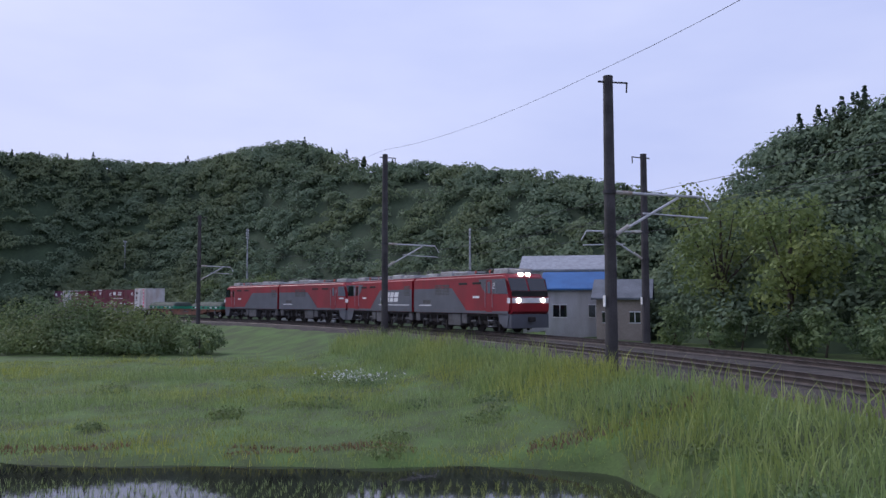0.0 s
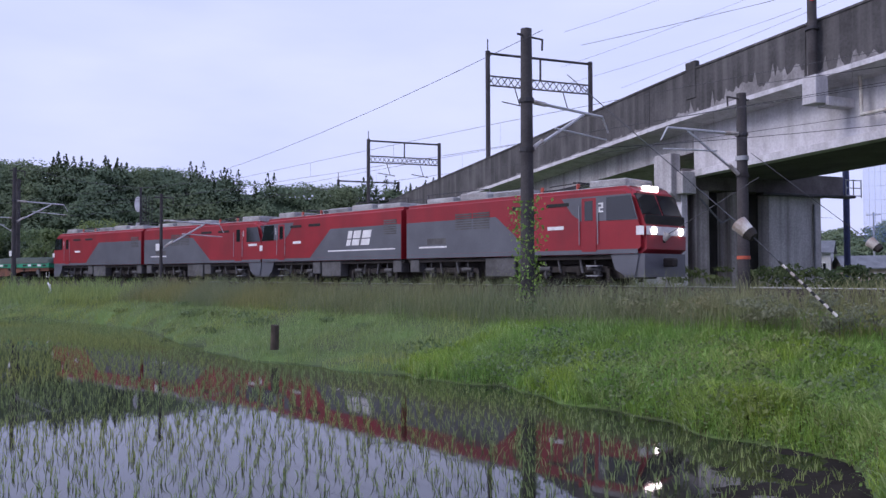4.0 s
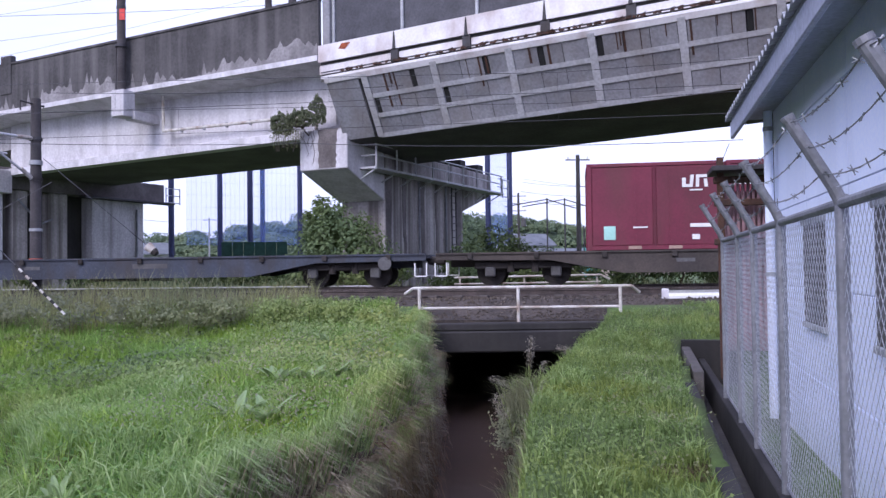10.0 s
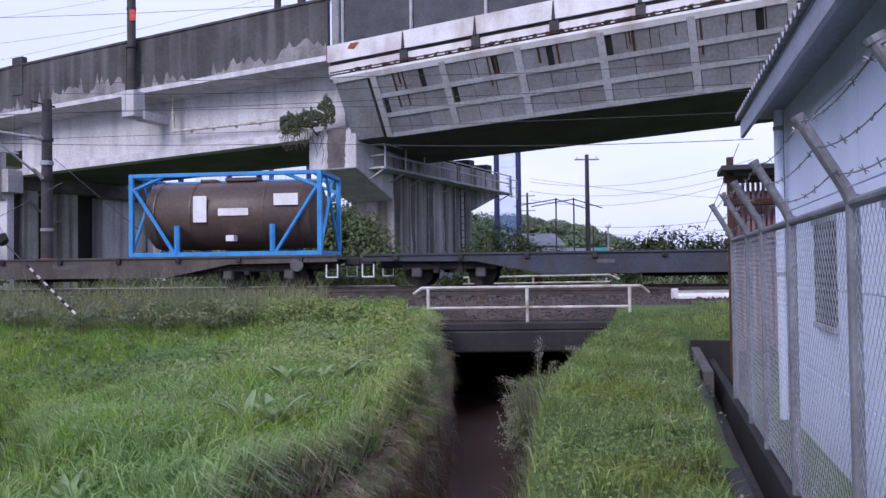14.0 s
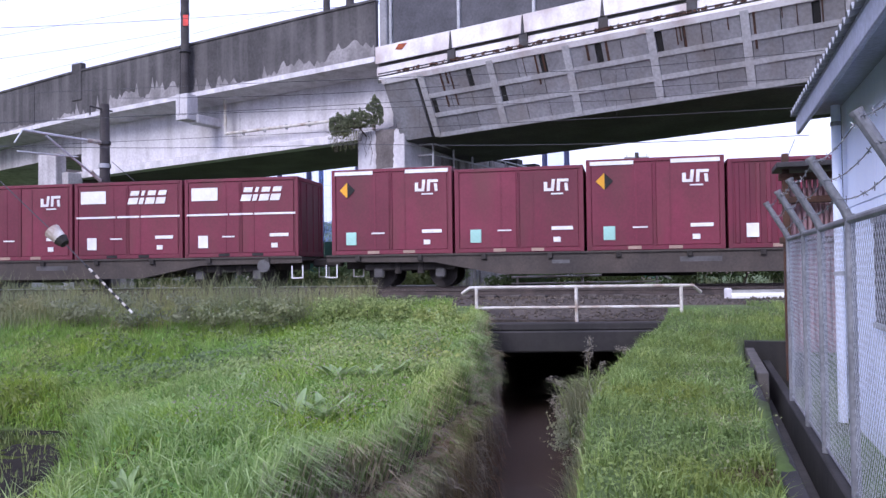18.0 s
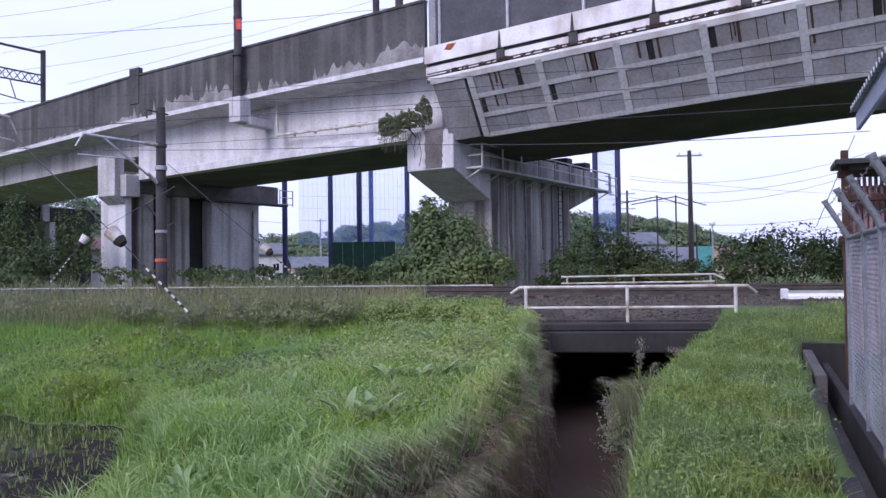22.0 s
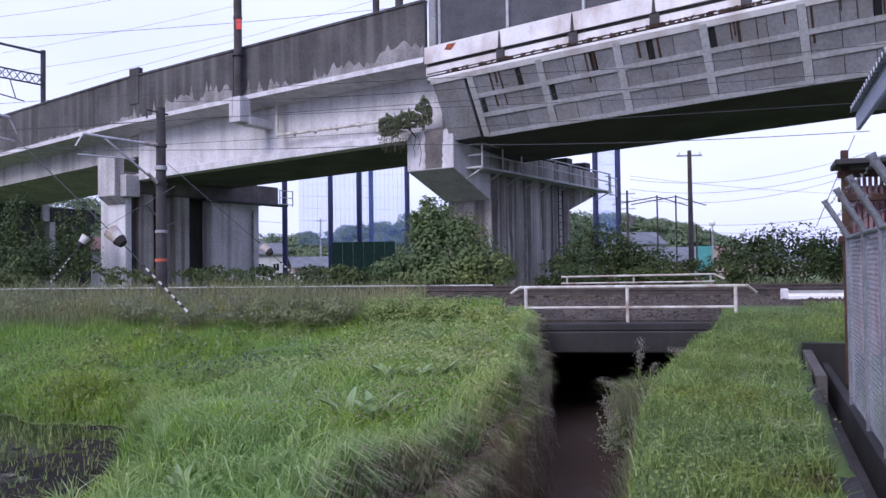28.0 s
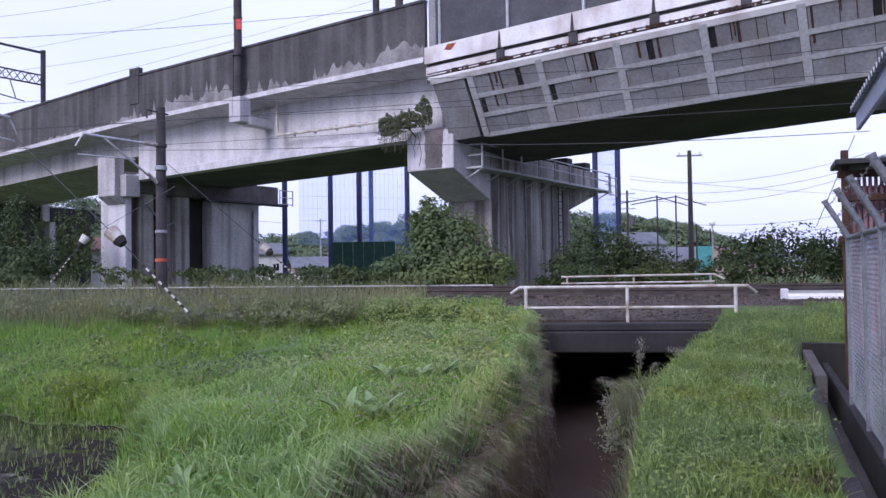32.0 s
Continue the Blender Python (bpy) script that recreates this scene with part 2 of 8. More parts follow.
M["water"] = mat("muddy_water", (0.125, 0.088, 0.07), (0.095, 0.066, 0.052), 0.1, 0, 0.5, 3.5, 0.06, spec=0.5)
M["paddy_water"] = mat("paddy_water", (0.02, 0.02, 0.017), (0.016, 0.015, 0.013), 0.03, 0, 0.5, 2.5, 0.02, spec=0.5)
M["grass"] = leafy("grass_blades", (0.075, 0.145, 0.032), (0.215, 0.375, 0.08), (0.46, 0.62, 0.2), 0.5, 0.95, 0.55)
M["clover"] = leafy("clover_leaves", (0.06, 0.125, 0.033), (0.165, 0.3, 0.08), (0.34, 0.5, 0.18))
M["tuft"] = leafy("tuft_grass", (0.11, 0.19, 0.055), (0.28, 0.4, 0.14), (0.54, 0.62, 0.34), 0.5)
M["sage"] = leafy("grey_green_weeds", (0.14, 0.155, 0.1), (0.23, 0.25, 0.165), (0.36, 0.375, 0.26))
M["russet"] = leafy("russet_stalks", (0.12, 0.07, 0.05), (0.19, 0.12, 0.085), (0.28, 0.19, 0.14))
M["leaf_c"] = leafy("yellow_green_leaves", (0.12, 0.16, 0.06), (0.2, 0.26, 0.09), (0.32, 0.38, 0.15))
M["bank"] = leafy("bank_grass_blades", (0.08, 0.125, 0.04), (0.18, 0.265, 0.085), (0.34, 0.43, 0.19), 0.55, 0.9, 0.6)
M["straw"] = leafy("straw", (0.25, 0.2, 0.14), (0.42, 0.36, 0.26), (0.6, 0.55, 0.43))
M["pale_grass"] = leafy("pale_hanging_grass", (0.17, 0.21, 0.1), (0.31, 0.37, 0.19), (0.48, 0.53, 0.33))
M["weed"] = leafy("dull_weeds", (0.13, 0.155, 0.085), (0.235, 0.265, 0.145), (0.37, 0.39, 0.25))
M["rice"] = leafy("rice_seedlings", (0.15, 0.21, 0.075), (0.24, 0.32, 0.12), (0.36, 0.43, 0.2))
M["dry"] = leafy("dry_grass", (0.06, 0.05, 0.03), (0.12, 0.11, 0.06), (0.24, 0.22, 0.13))
M["leaf"] = leafy("bush_leaves", (0.035, 0.058, 0.028), (0.07, 0.105, 0.045), (0.13, 0.175, 0.075))
M["leaf_b"] = leafy("shrub_leaves", (0.08, 0.12, 0.055), (0.14, 0.2, 0.09), (0.25, 0.32, 0.16))
# forest greens kept pale and greyish to stand in for haze
M["forest"] = leafy("hazed_forest_leaves", (0.115, 0.165, 0.11), (0.165, 0.225, 0.14), (0.235, 0.3, 0.18), 0.7, 0.5, 0.1)
M["conifer"] = leafy("conifer_needles", (0.028, 0.045, 0.03), (0.045, 0.07, 0.042), (0.07, 0.1, 0.055), 0.7)
M["verge"] = leafy("verge_grass", (0.15, 0.21, 0.085), (0.26, 0.345, 0.13), (0.42, 0.5, 0.23), 0.6, 1.0, 0.16)
M["arm"] = mat("pale_bracket_steel", (0.58, 0.58, 0.6), (0.46, 0.46, 0.48), 0.55, 0.1, 3, 30, 0.05)
M["bark"] = mat("bark", (0.09, 0.07, 0.055), (0.05, 0.04, 0.03), 0.95, bump=0.5)

# ---- building helpers ----
def part(name, bm, material, parent=None, label=""):
    me = bpy.data.meshes.new(name)
    bm.to_mesh(me)
    bm.free()
    me.materials.append(M[material] if isinstance(material, str) else material)
    ob = new(name, me)
    ob.parent = parent
    return tagged(ob, label)


def raw(name, verts, faces, material, parent=None, label="", smooth=False):
    me = bpy.data.meshes.new(name)
    me.from_pydata(verts, [], faces)
    me.materials.append(M[material] if isinstance(material, str) else material)
    if smooth:
        me.polygons.foreach_set("use_smooth", [True] * len(me.polygons))
    ob = new(name, me)
    ob.parent = parent
    return tagged(ob, label)


def thing(name, m, label, category, group=""):
    ob = new(name)
    ob.empty_display_size = 0.3
    ob.matrix_world = m
    return tagged(ob, label, category, group)


def box(bm, c, s, m=None, bevel=0.0):
    """A block at c of size s, bevelled."""
    r = bmesh.ops.create_cube(bm, size=1.0, matrix=Matrix.Translation(c) @ Matrix.Diagonal((*s, 1)))
    vs = r["verts"]
    if bevel:
        es = list({e for v in vs for e in v.link_edges})
        r = bmesh.ops.bevel(bm, geom=es, offset=bevel, segments=1, affect="EDGES", clamp_overlap=True)
        vs = list({v for f in r["faces"] for v in f.verts} | {v for v in vs if v.is_valid})
    if m is not None:
        bmesh.ops.transform(bm, matrix=m, verts=vs)
    return bm


def B(*boxes, bevel=0.0):
    bm = bmesh.new()
    for c, s in boxes:
        box(bm, c, s, None, bevel)
    return bm


def tube(bm, a, b, r, r2=None, n=8):
    a, b = Vector(a), Vector(b)
    d = b - a
    q = d.to_track_quat("Z", "Y").to_matrix().to_4x4()
    bmesh.ops.create_cone(bm, cap_ends=True, segments=n, radius1=r, radius2=r if r2 is None else r2, depth=d.length, matrix=Matrix.Translation((a + b) / 2) @ q)
    return bm


def T(*tubes, n=8):
    bm = bmesh.new()
    for t in tubes:
        tube(bm, t[0], t[1], t[2], t[3] if len(t) > 3 else None, n)
    return bm


def prism(poly, axis, lo, hi, bm=None):
    """A polygon of (u, v) pushed along an axis from lo to hi: axis y takes (x, z), axis x takes (y, z), axis z takes (x, y)."""
    bm = bm or bmesh.new()
    put = {"y": lambda u, v, w: (u, w, v), "x": lambda u, v, w: (w, u, v), "z": lambda u, v, w: (u, v, w)}[axis]
    a = [bm.verts.new(put(u, v, lo)) for u, v in poly]
    b = [bm.verts.new(put(u, v, hi)) for u, v in poly]
    bm.faces.new(a)
    bm.faces.new(list(reversed(b)))
    for i in range(len(poly)):
        j = (i + 1) % len(poly)
        bm.faces.new((a[j], a[i], b[i], b[j]))
    bmesh.ops.recalc_face_normals(bm, faces=bm.faces)
    return bm


def sweep(profile, path, closed=True):
    """Verts and faces of a profile of (side, up) swept along rows of (x, y, z, azimuth in radians)."""
    vs, fs, k = [], [], len(profile)
    for x, y, z, h in path:
        for o, u in profile:
            vs.append((x + o * math.cos(h), y - o * math.sin(h), z + u))
    for i in range(len(path) - 1):
        for j in range(k if closed else k - 1):
            a, b = i * k + j, i * k + (j + 1) % k
            fs.append((a, b, b + k, a + k))
    if closed:
        fs += [tuple(range(k)), tuple(reversed(range(len(vs) - k, len(vs))))]
    return vs, fs


# ---- the line of the track: arc length s, azimuth clockwise from +y ----
P0, AL, K1, K2, S0, S1, S2 = 24.4, 9.57, 0.0022896, 0.00703, -160.0, -40.0, 40.0


def arc(x, y, h, k, d):
    h2 = h + k * d
    if abs(k) < 1e-9:
        return x + d * math.sin(h), y + d * math.cos(h), h
    return x + (math.cos(h) - math.cos(h2)) / k, y + (math.sin(h2) - math.sin(h)) / k, h2


def track(s, off=0.0):
    """The point at s on the middle of the far track, off metres towards the camera's side, and its azimuth."""
    n = radians(AL)
    st = (P0 * math.sin(n), P0 * math.cos(n), radians(90 + AL))
    if s > S2:
        st = arc(*arc(*st, K1, S2), 0, s - S2)
    elif s >= S1:
        st = arc(*st, K1, s)
    elif s >= S0:
        st = arc(*arc(*st, K1, S1), K2, s - S1)
    else:
        st = arc(*arc(*arc(*st, K1, S1), K2, S0 - S1), 0, s - S0)
    x, y, h = st
    return x + off * math.cos(h), y - off * math.sin(h), h


TS = np.arange(-460, 300, 2.0)
TXY = np.array([track(s)[:2] for s in TS])
THD = np.array([track(s)[2] for s in TS])


def off_track(x, y):
    """Signed distance from the far track's middle, positive on the camera's side."""
    d = (x[:, None] - TXY[None, :, 0]) ** 2 + (y[:, None] - TXY[None, :, 1]) ** 2
    i = d.argmin(1)
    return (x - TXY[i, 0]) * np.cos(THD[i]) - (y - TXY[i, 1]) * np.sin(THD[i])

# ---- ground ----
NEAR = 3.9  # from track middle to track middle


def lerp(x, xs, ys):
    return np.interp(x, xs, ys)


def smooth(a, lo, hi):
    u = np.clip((a - lo) / (hi - lo), 0, 1)
    return u * u * (3 - 2 * u)


def stream_mid(y):
    return 0.25 + 0.055 * (y - 11)


def bank_left(y):
    """The brink of the steep left bank of the stream."""
    return stream_mid(y) + lerp(y, [4, 5.35, 6, 6.8, 8, 9.7, 12.4, 15, 17], [-1.05, -0.97, -0.85, -0.66, -0.49, -0.46, -0.42, -0.53, -0.6]) + 0.07 * np.sin(y * 2.1) + 0.05 * np.sin(y * 5.3) + 0.03 * np.sin(y * 11.7)


def paddy_edge(x):
    """The far bank of the paddy: y as a function of x."""
    return lerp(x, [-64, -50, -46, -40, -34, -28, -22, -17, -12.8, -8.5, -6.0, -5.4, -4.6, -4.0, -3.4], [24, 24, 18, 18.4, 17.8, 15.5, 13.6, 13.6, 13.7, 12.3, 11.6, 10.6, 8.8, 8.1, 7.5])


def height(x, y):
    x, y = np.asarray(x, float), np.asarray(y, float)
    n = off_track(x, y)
    far = lerp(n, [-60, -8, -4.5, -3.0, 7.0, 8.2, 12, 40], [-0.7, -0.6, -0.55, -0.32, -0.32, -0.55, -0.8, -0.95])
    z = far.copy()
    wob = 0.10 * np.sin(x * 0.9 + 1.3 * np.sin(y * 0.7)) * np.sin(y * 1.1 + 0.6) + 0.05 * np.sin(x * 2.9 + y * 2.3)
    z += wob * smooth(np.abs(n - 1.95), 5.6, 9) * 0.7
    # left of the field the land falls to the paddy
    west = smooth(-x, 1.2, 6.5)
    z -= west * smooth(n, 6.5, 12.5) * (0.55 + 0.25 * smooth(-x, 6, 16))
    # the paddy basin
    e = paddy_edge(x)
    e = e + 0.16 * np.sin(x * 1.9) + 0.1 * np.sin(x * 4.3)
    inside = smooth(e - y, -0.7, 0.7) * smooth(-x - 2.95 - 0.25 * (np.clip(y, 0, 9) - 5) + 0.16 * np.sin(y * 2.3) + 0.09 * np.sin(y * 5.9), -0.3, 0.3) * smooth(n, 9.4, 10.6)
    # three plots with grassy bunds between them
    q1, q2 = x + 51.2 - 0.4 * np.clip(y, -20, 17), x + 61.0 - 0.15 * np.clip(y, -20, 20)
    plots = smooth(q1, -0.5, 0.5) + smooth(q2, -0.5, 0.5) * smooth(-q2, -6.0, -5.0) + smooth(x, -79.0, -78.2) * smooth(-x, 71.0, 72.0)
    inside = inside * np.clip(plots, 0, 1)
    z = z * (1 - inside) + (-2.0) * inside
    # the stream: a steep bank on one side, a grassy slope on the other
    c = stream_mid(y)
    ramp = smooth(y, -40, 2)
    lt = bank_left(y)
    rtop = c + lerp(y, [4, 5.5, 7.1, 9.6, 13, 17], [0.62, 0.65, 0.82, 1.13, 2.05, 3.4])
    rt = np.maximum(np.minimum(c + 0.72, rtop - 0.12), rtop - 0.75)
    bed = -2.75
    prof = np.where(x < c, lerp_vec(x, lt - 0.1, lt + 0.14), 1 - lerp_vec(x, rt - 0.05, rtop + 0.08))
    cut = smooth(n, -9, -8.5) * (y < 40)
    z = z * (1 - prof * cut) + bed * prof * cut
    # the drain along the fence and the lower yard behind it
    q = (x - 2.34) * 0.965 - (y - 5.27) * 0.262
    drain = smooth(q, -0.32, -0.28) * smooth(-y, -13.6, -13.2)
    z = np.where(drain > 0, np.minimum(z, z * (1 - drain) - 1.35 * drain), z)
    return z


def lerp_vec(x, lo, hi):
    u = np.clip((x - lo) / (hi - lo), 0, 1)
    return u * u * (3 - 2 * u)


gx = np.unique(np.concatenate([np.arange(-14, -1.6, 0.22), np.arange(-1.6, 4.4, 0.075), np.arange(4.4, 12, 0.22), np.arange(-80, -14, 0.7), np.arange(-200, -80, 4.0), np.arange(12, 60, 3.0), np.array([-4000, -2000, -1000, -600, -400, -300, 80, 120, 200, 400, 800, 1600, 4000])])).tolist()
gy = np.unique(np.concatenate([np.arange(-4, 22, 0.25), np.arange(22, 60, 1.5), np.arange(-40, -4, 2.5), np.array([-4000, -1500, -600, -300, -150, -80, 80, 120, 200, 400, 800, 1600, 4000])])).tolist()
GX, GY = np.meshgrid(gx, gy)
GZ = height(GX.ravel(), GY.ravel())
nx, ny = len(gx), len(gy)
idx = np.arange(nx * ny).reshape(ny, nx)
quads = np.stack([idx[:-1, :-1], idx[:-1, 1:], idx[1:, 1:], idx[1:, :-1]], -1).reshape(-1, 4)
ground = raw("ground", np.stack([GX.ravel(), GY.ravel(), GZ], -1).tolist(), quads.tolist(), "ground", smooth=True)
tagged(ground, "green grassy field, banks and farmland soil", "ground", kind="structure")

# bare earth face of the undercut bank
M["soil"] = mat("bank_soil", (0.16, 0.115, 0.088), (0.095, 0.068, 0.053), 0.95, scale=2.5, fine=26, bump=0.8, fine_mix=0.6)
ys, zs = np.arange(3.0, 17.2, 0.12), np.linspace(-1.02, -2.7, 9)
vs = [(float(bank_left(y)) - 0.02 + 0.24 * math.sqrt((-1.02 - z) / 1.68) + 0.045 * math.sin(y * 3.1 + z * 2) * math.sin(z * 4 + y), y, z) for y in ys for z in zs]
fs = [(i * 9 + j, i * 9 + j + 1, i * 9 + j + 10, i * 9 + j + 9) for i in range(len(ys) - 1) for j in range(8)]
tagged(raw("stream_bank", vs, fs, "soil", smooth=True), "bare brown earth face of the undercut stream bank", "bank", kind="structure")
# water sheets
bm = prism([(-1.9, -30), (-1.9, 3.0), (-2.9, 8.0), (-3.4, 14.8), (-24, 14.8), (-30, 19.5), (-46, 19.5), (-50, 22), (-81, 22), (-81, -30)], "z", -1.95, -1.75)
tagged(part("paddy_water", bm, "paddy_water"), "still flooded rice paddy water mirroring the sky", "water", kind="structure")
ys, xs = np.arange(2.5, 12.2, 0.12), np.arange(-9.0, -2.4, 0.12)
vs = [(x, y, -1.72 - 0.10 * max(0.0, (-5.2 - x) / 3.0) + 0.05 * noise.noise((x * 1.7, y * 1.7, 2)) + 0.025 * noise.noise((x * 6, y * 6, 5))) for y in ys for x in xs]
fs = [(a * len(xs) + b, a * len(xs) + b + 1, (a + 1) * len(xs) + b + 1, (a + 1) * len(xs) + b) for a in range(len(ys) - 1) for b in range(len(xs) - 1)]
tagged(raw("paddy_mud", vs, fs, "mud", smooth=True), "dark wet mud in the corner of the paddy", "mud", kind="structure")
bm = prism([(-4, -30), (3.5, -30), (4.0, 42), (-2.5, 42)], "z", -2.6, -2.5)
tagged(part("stream_water", bm, "water"), "shallow brown stream water running to a culvert", "water", kind="structure")

# ---- tracks ----
def along(off, lo=-340, hi=180, step=2.5, z=0.0):
    return [(*track(s, off)[:2], z, track(s)[2]) for s in np.arange(lo, hi + 0.01, step)]


vs, fs = sweep([(-2.2, -0.62), (-1.75, -0.2), (1.75 + NEAR, -0.2), (2.6 + NEAR, -0.5), (3.3 + NEAR, -0.56), (3.3 + NEAR, -0.8), (-2.2, -0.8)], along(0), True)
tagged(raw("ballast_bed", vs, fs, "ballast"), "dark grey-brown crushed stone ballast under two tracks", "ballast", kind="structure")
RAILP = [(-0.065, -0.15), (0.065, -0.15), (0.012, -0.11), (0.012, -0.04), (0.034, -0.025), (0.034, 0.0), (-0.034, 0.0), (-0.034, -0.025), (-0.012, -0.04), (-0.012, -0.11)]
for base, lab in ((0.0, "rusty steel railway track beneath the freight train"), (NEAR, "empty rusty steel railway track beside the field")):
    tk = thing("railway_track", Matrix.Identity(4), lab, "railway track", "railway tracks")
    for side in (-0.5335, 0.5335):
        vs, fs = sweep(RAILP, along(base + side), True)
        raw("rail", vs, fs, "rail", tk, "worn steel rail")
    sl = B(((0, 0, -0.2), (0.24, 2.0, 0.15)), bevel=0.02)
    me = bpy.data.meshes.new("sleeper")
    sl.to_mesh(me)
    sl.free()
    me.materials.append(M["sleeper"])
    for s in np.arange(-36, 34, 0.62):
        x, y, h = track(s, base)
        o = new("sleeper", me)
        o.parent = tk
        o.matrix_basis = pose(x, y, 0, 0, 0, 90 - math.degrees(h))

# loose stones lying on the ballast where it shows
n = 16000
rg = np.random.default_rng(5)
sx, so = rg.uniform(-14, 11, n), np.where(rg.uniform(0, 1, n) < 0.6, rg.uniform(NEAR - 1.7, NEAR + 3.2, n), rg.uniform(-1.7, NEAR - 1.5, n))
P = np.array([(*track(a, b)[:2],) for a, b in zip(sx, so)])
sz = np.interp(so, [-1.75, 1.75 + NEAR, 2.6 + NEAR, 3.3 + NEAR], [-0.2, -0.2, -0.5, -0.56])
rad = rg.uniform(0.02, 0.045, n)
O = np.array([(1, 0, 0), (0, 1, 0), (-1, 0, 0), (0, -1, 0), (0, 0, 1), (0, 0, -1)], float)
V = O[None] * rad[:, None, None] * rg.uniform(0.6, 1.3, (n, 6, 1)) + rg.normal(0, 0.008, (n, 6, 3)) + np.stack([P[:, 0], P[:, 1], sz + 0.01], -1)[:, None]
F = np.array([(0, 1, 4), (1, 2, 4), (2, 3, 4), (3, 0, 4), (1, 0, 5), (2, 1, 5), (3, 2, 5), (0, 3, 5)])
M["stone"] = leafy("ballast_pieces", (0.045, 0.037, 0.032), (0.085, 0.072, 0.062), (0.17, 0.145, 0.125), 0.95, 0.3, 0.4, 0.0)
tagged(raw("ballast_stone", V.reshape(-1, 3).tolist(), (F[None] + (np.arange(n) * 6)[:, None, None]).reshape(-1, 3).tolist(), "stone"), "loose grey-brown ballast stones between the rails", "stones", kind="stuff")

# ---- culvert ----
culvert = thing("culvert", Matrix.Identity(4), "stained concrete box culvert carrying the tracks over the stream, inside coloured dark for shade", "culvert")
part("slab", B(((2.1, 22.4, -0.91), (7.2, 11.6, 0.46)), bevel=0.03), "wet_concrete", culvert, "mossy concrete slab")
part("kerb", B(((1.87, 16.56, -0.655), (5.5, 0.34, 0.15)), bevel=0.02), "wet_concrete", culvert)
# inner walls near-black for the shade inside the culvert
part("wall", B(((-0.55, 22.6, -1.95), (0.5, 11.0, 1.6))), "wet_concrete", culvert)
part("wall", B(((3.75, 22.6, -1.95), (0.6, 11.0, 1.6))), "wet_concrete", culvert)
# added end wall that closes the culvert so it stays dark
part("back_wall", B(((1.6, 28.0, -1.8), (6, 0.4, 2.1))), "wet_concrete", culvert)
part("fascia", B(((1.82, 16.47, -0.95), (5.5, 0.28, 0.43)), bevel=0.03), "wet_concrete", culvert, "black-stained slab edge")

# ---- viaduct: u runs along its near face from left to right, w away from the camera ----
VH = radians(27)
VD, VN = Vector((math.cos(VH), -math.sin(VH), 0)), Vector((math.sin(VH), math.cos(VH), 0))
VP = Vector((-8.5, 34.55, 0))


def vtop(u):
    """Top of the parapet along the viaduct."""
    return float(np.interp(u, [-100, -85, -76, -68, -60, -36, -15, 0, 30, 60], [1.2, 4.2, 6.7, 8.2, 8.8, 9.95, 11.0, 11.32, 12.0, 12.7]))


def vpt(u, w, z):
    p = VP + VD * u + VN * w
    return (p.x, p.y, z)


def vsweep(name, prof, lo, hi, material, step=4.0, parent=None, label=""):
    """A profile of (w, height against the parapet's top) along the viaduct."""
    us = np.append(np.arange(lo, hi, step), hi)
    vs, fs, k = [], [], len(prof)
    for u in us:
        vs += [vpt(u, w, vtop(u) + z) for w, z in prof]
    for i in range(len(us) - 1):
        for j in range(k):
            a, b = i * k + j, i * k + (j + 1) % k
            fs.append((a, a + k, b + k, b))
    fs += [tuple(reversed(range(k))), tuple(range(len(vs) - k, len(vs)))]
    return raw(name, vs, fs, material, parent, label)


def vbox(name, u, w, z0, z1, du, dw, material, parent=None, bevel=0.03, label=""):
    bm = bmesh.new()
    m = Matrix.Translation(vpt(u, w, 0)) @ Matrix.Rotation(-VH, 4, "Z")
    box(bm, (0, 0, (z0 + z1) / 2), (du, dw, z1 - z0), m, bevel)
    return part(name, bm, material, parent, label)


via = thing("viaduct", Matrix.Identity(4), "long stained concrete railway viaduct rising over the fields", "viaduct")
WIDE = 9.5
us = list(np.arange(-95.9, 5.6, 11.2))
for a, b in zip(us[:-1], us[1:]):
    vsweep("parapet", [(0, 0), (0.2, 0), (0.2, -2.3), (0.0, -2.3)], a + 0.02, b - 0.02, "concrete_dark", 2.8, via, "soot-blackened concrete parapet")
    vsweep("edge_slab", [(-0.12, -2.3), (1.5, -2.3), (1.5, -2.7), (-0.12, -2.52)], a + 0.02, b - 0.02, "concrete", 2.8, via, "pale streaked slab edge")
    vsweep("coping", [(-0.05, 0.08), (0.25, 0.08), (0.25, -0.02), (-0.05, -0.02)], a + 0.02, b - 0.02, "concrete_dark", 2.8, via)
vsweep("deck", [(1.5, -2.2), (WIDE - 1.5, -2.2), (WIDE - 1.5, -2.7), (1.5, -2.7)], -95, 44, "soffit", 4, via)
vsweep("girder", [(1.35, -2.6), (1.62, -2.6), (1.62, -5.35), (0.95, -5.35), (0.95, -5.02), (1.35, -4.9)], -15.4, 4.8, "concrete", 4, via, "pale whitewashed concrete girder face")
vsweep("girder", [(1.64, -2.72), (WIDE - 1.5, -2.72), (WIDE - 1.5, -5.25), (1.64, -5.25)], -15.4, 44, "soffit", 4, via, "underside of the girders, colour darkened for shade")
vsweep("girder", [(1.5, -2.7), (WIDE - 1.5, -2.7), (WIDE - 1.5, -4.1), (1.5, -3.9)], -62, -15.42, "concrete_mid", 4, via, "shallow girder of the ramp spans")
vsweep("parapet", [(WIDE - 0.2, 0), (WIDE, 0), (WIDE, -2.3), (WIDE - 0.2, -2.3)], -95, 44, "concrete_dark", 4, via)
vsweep("edge_slab", [(WIDE - 1.5, -2.3), (WIDE + 0.1, -2.3), (WIDE + 0.1, -2.55), (WIDE - 1.5, -2.62)], -95, 44, "concrete", 4, via)
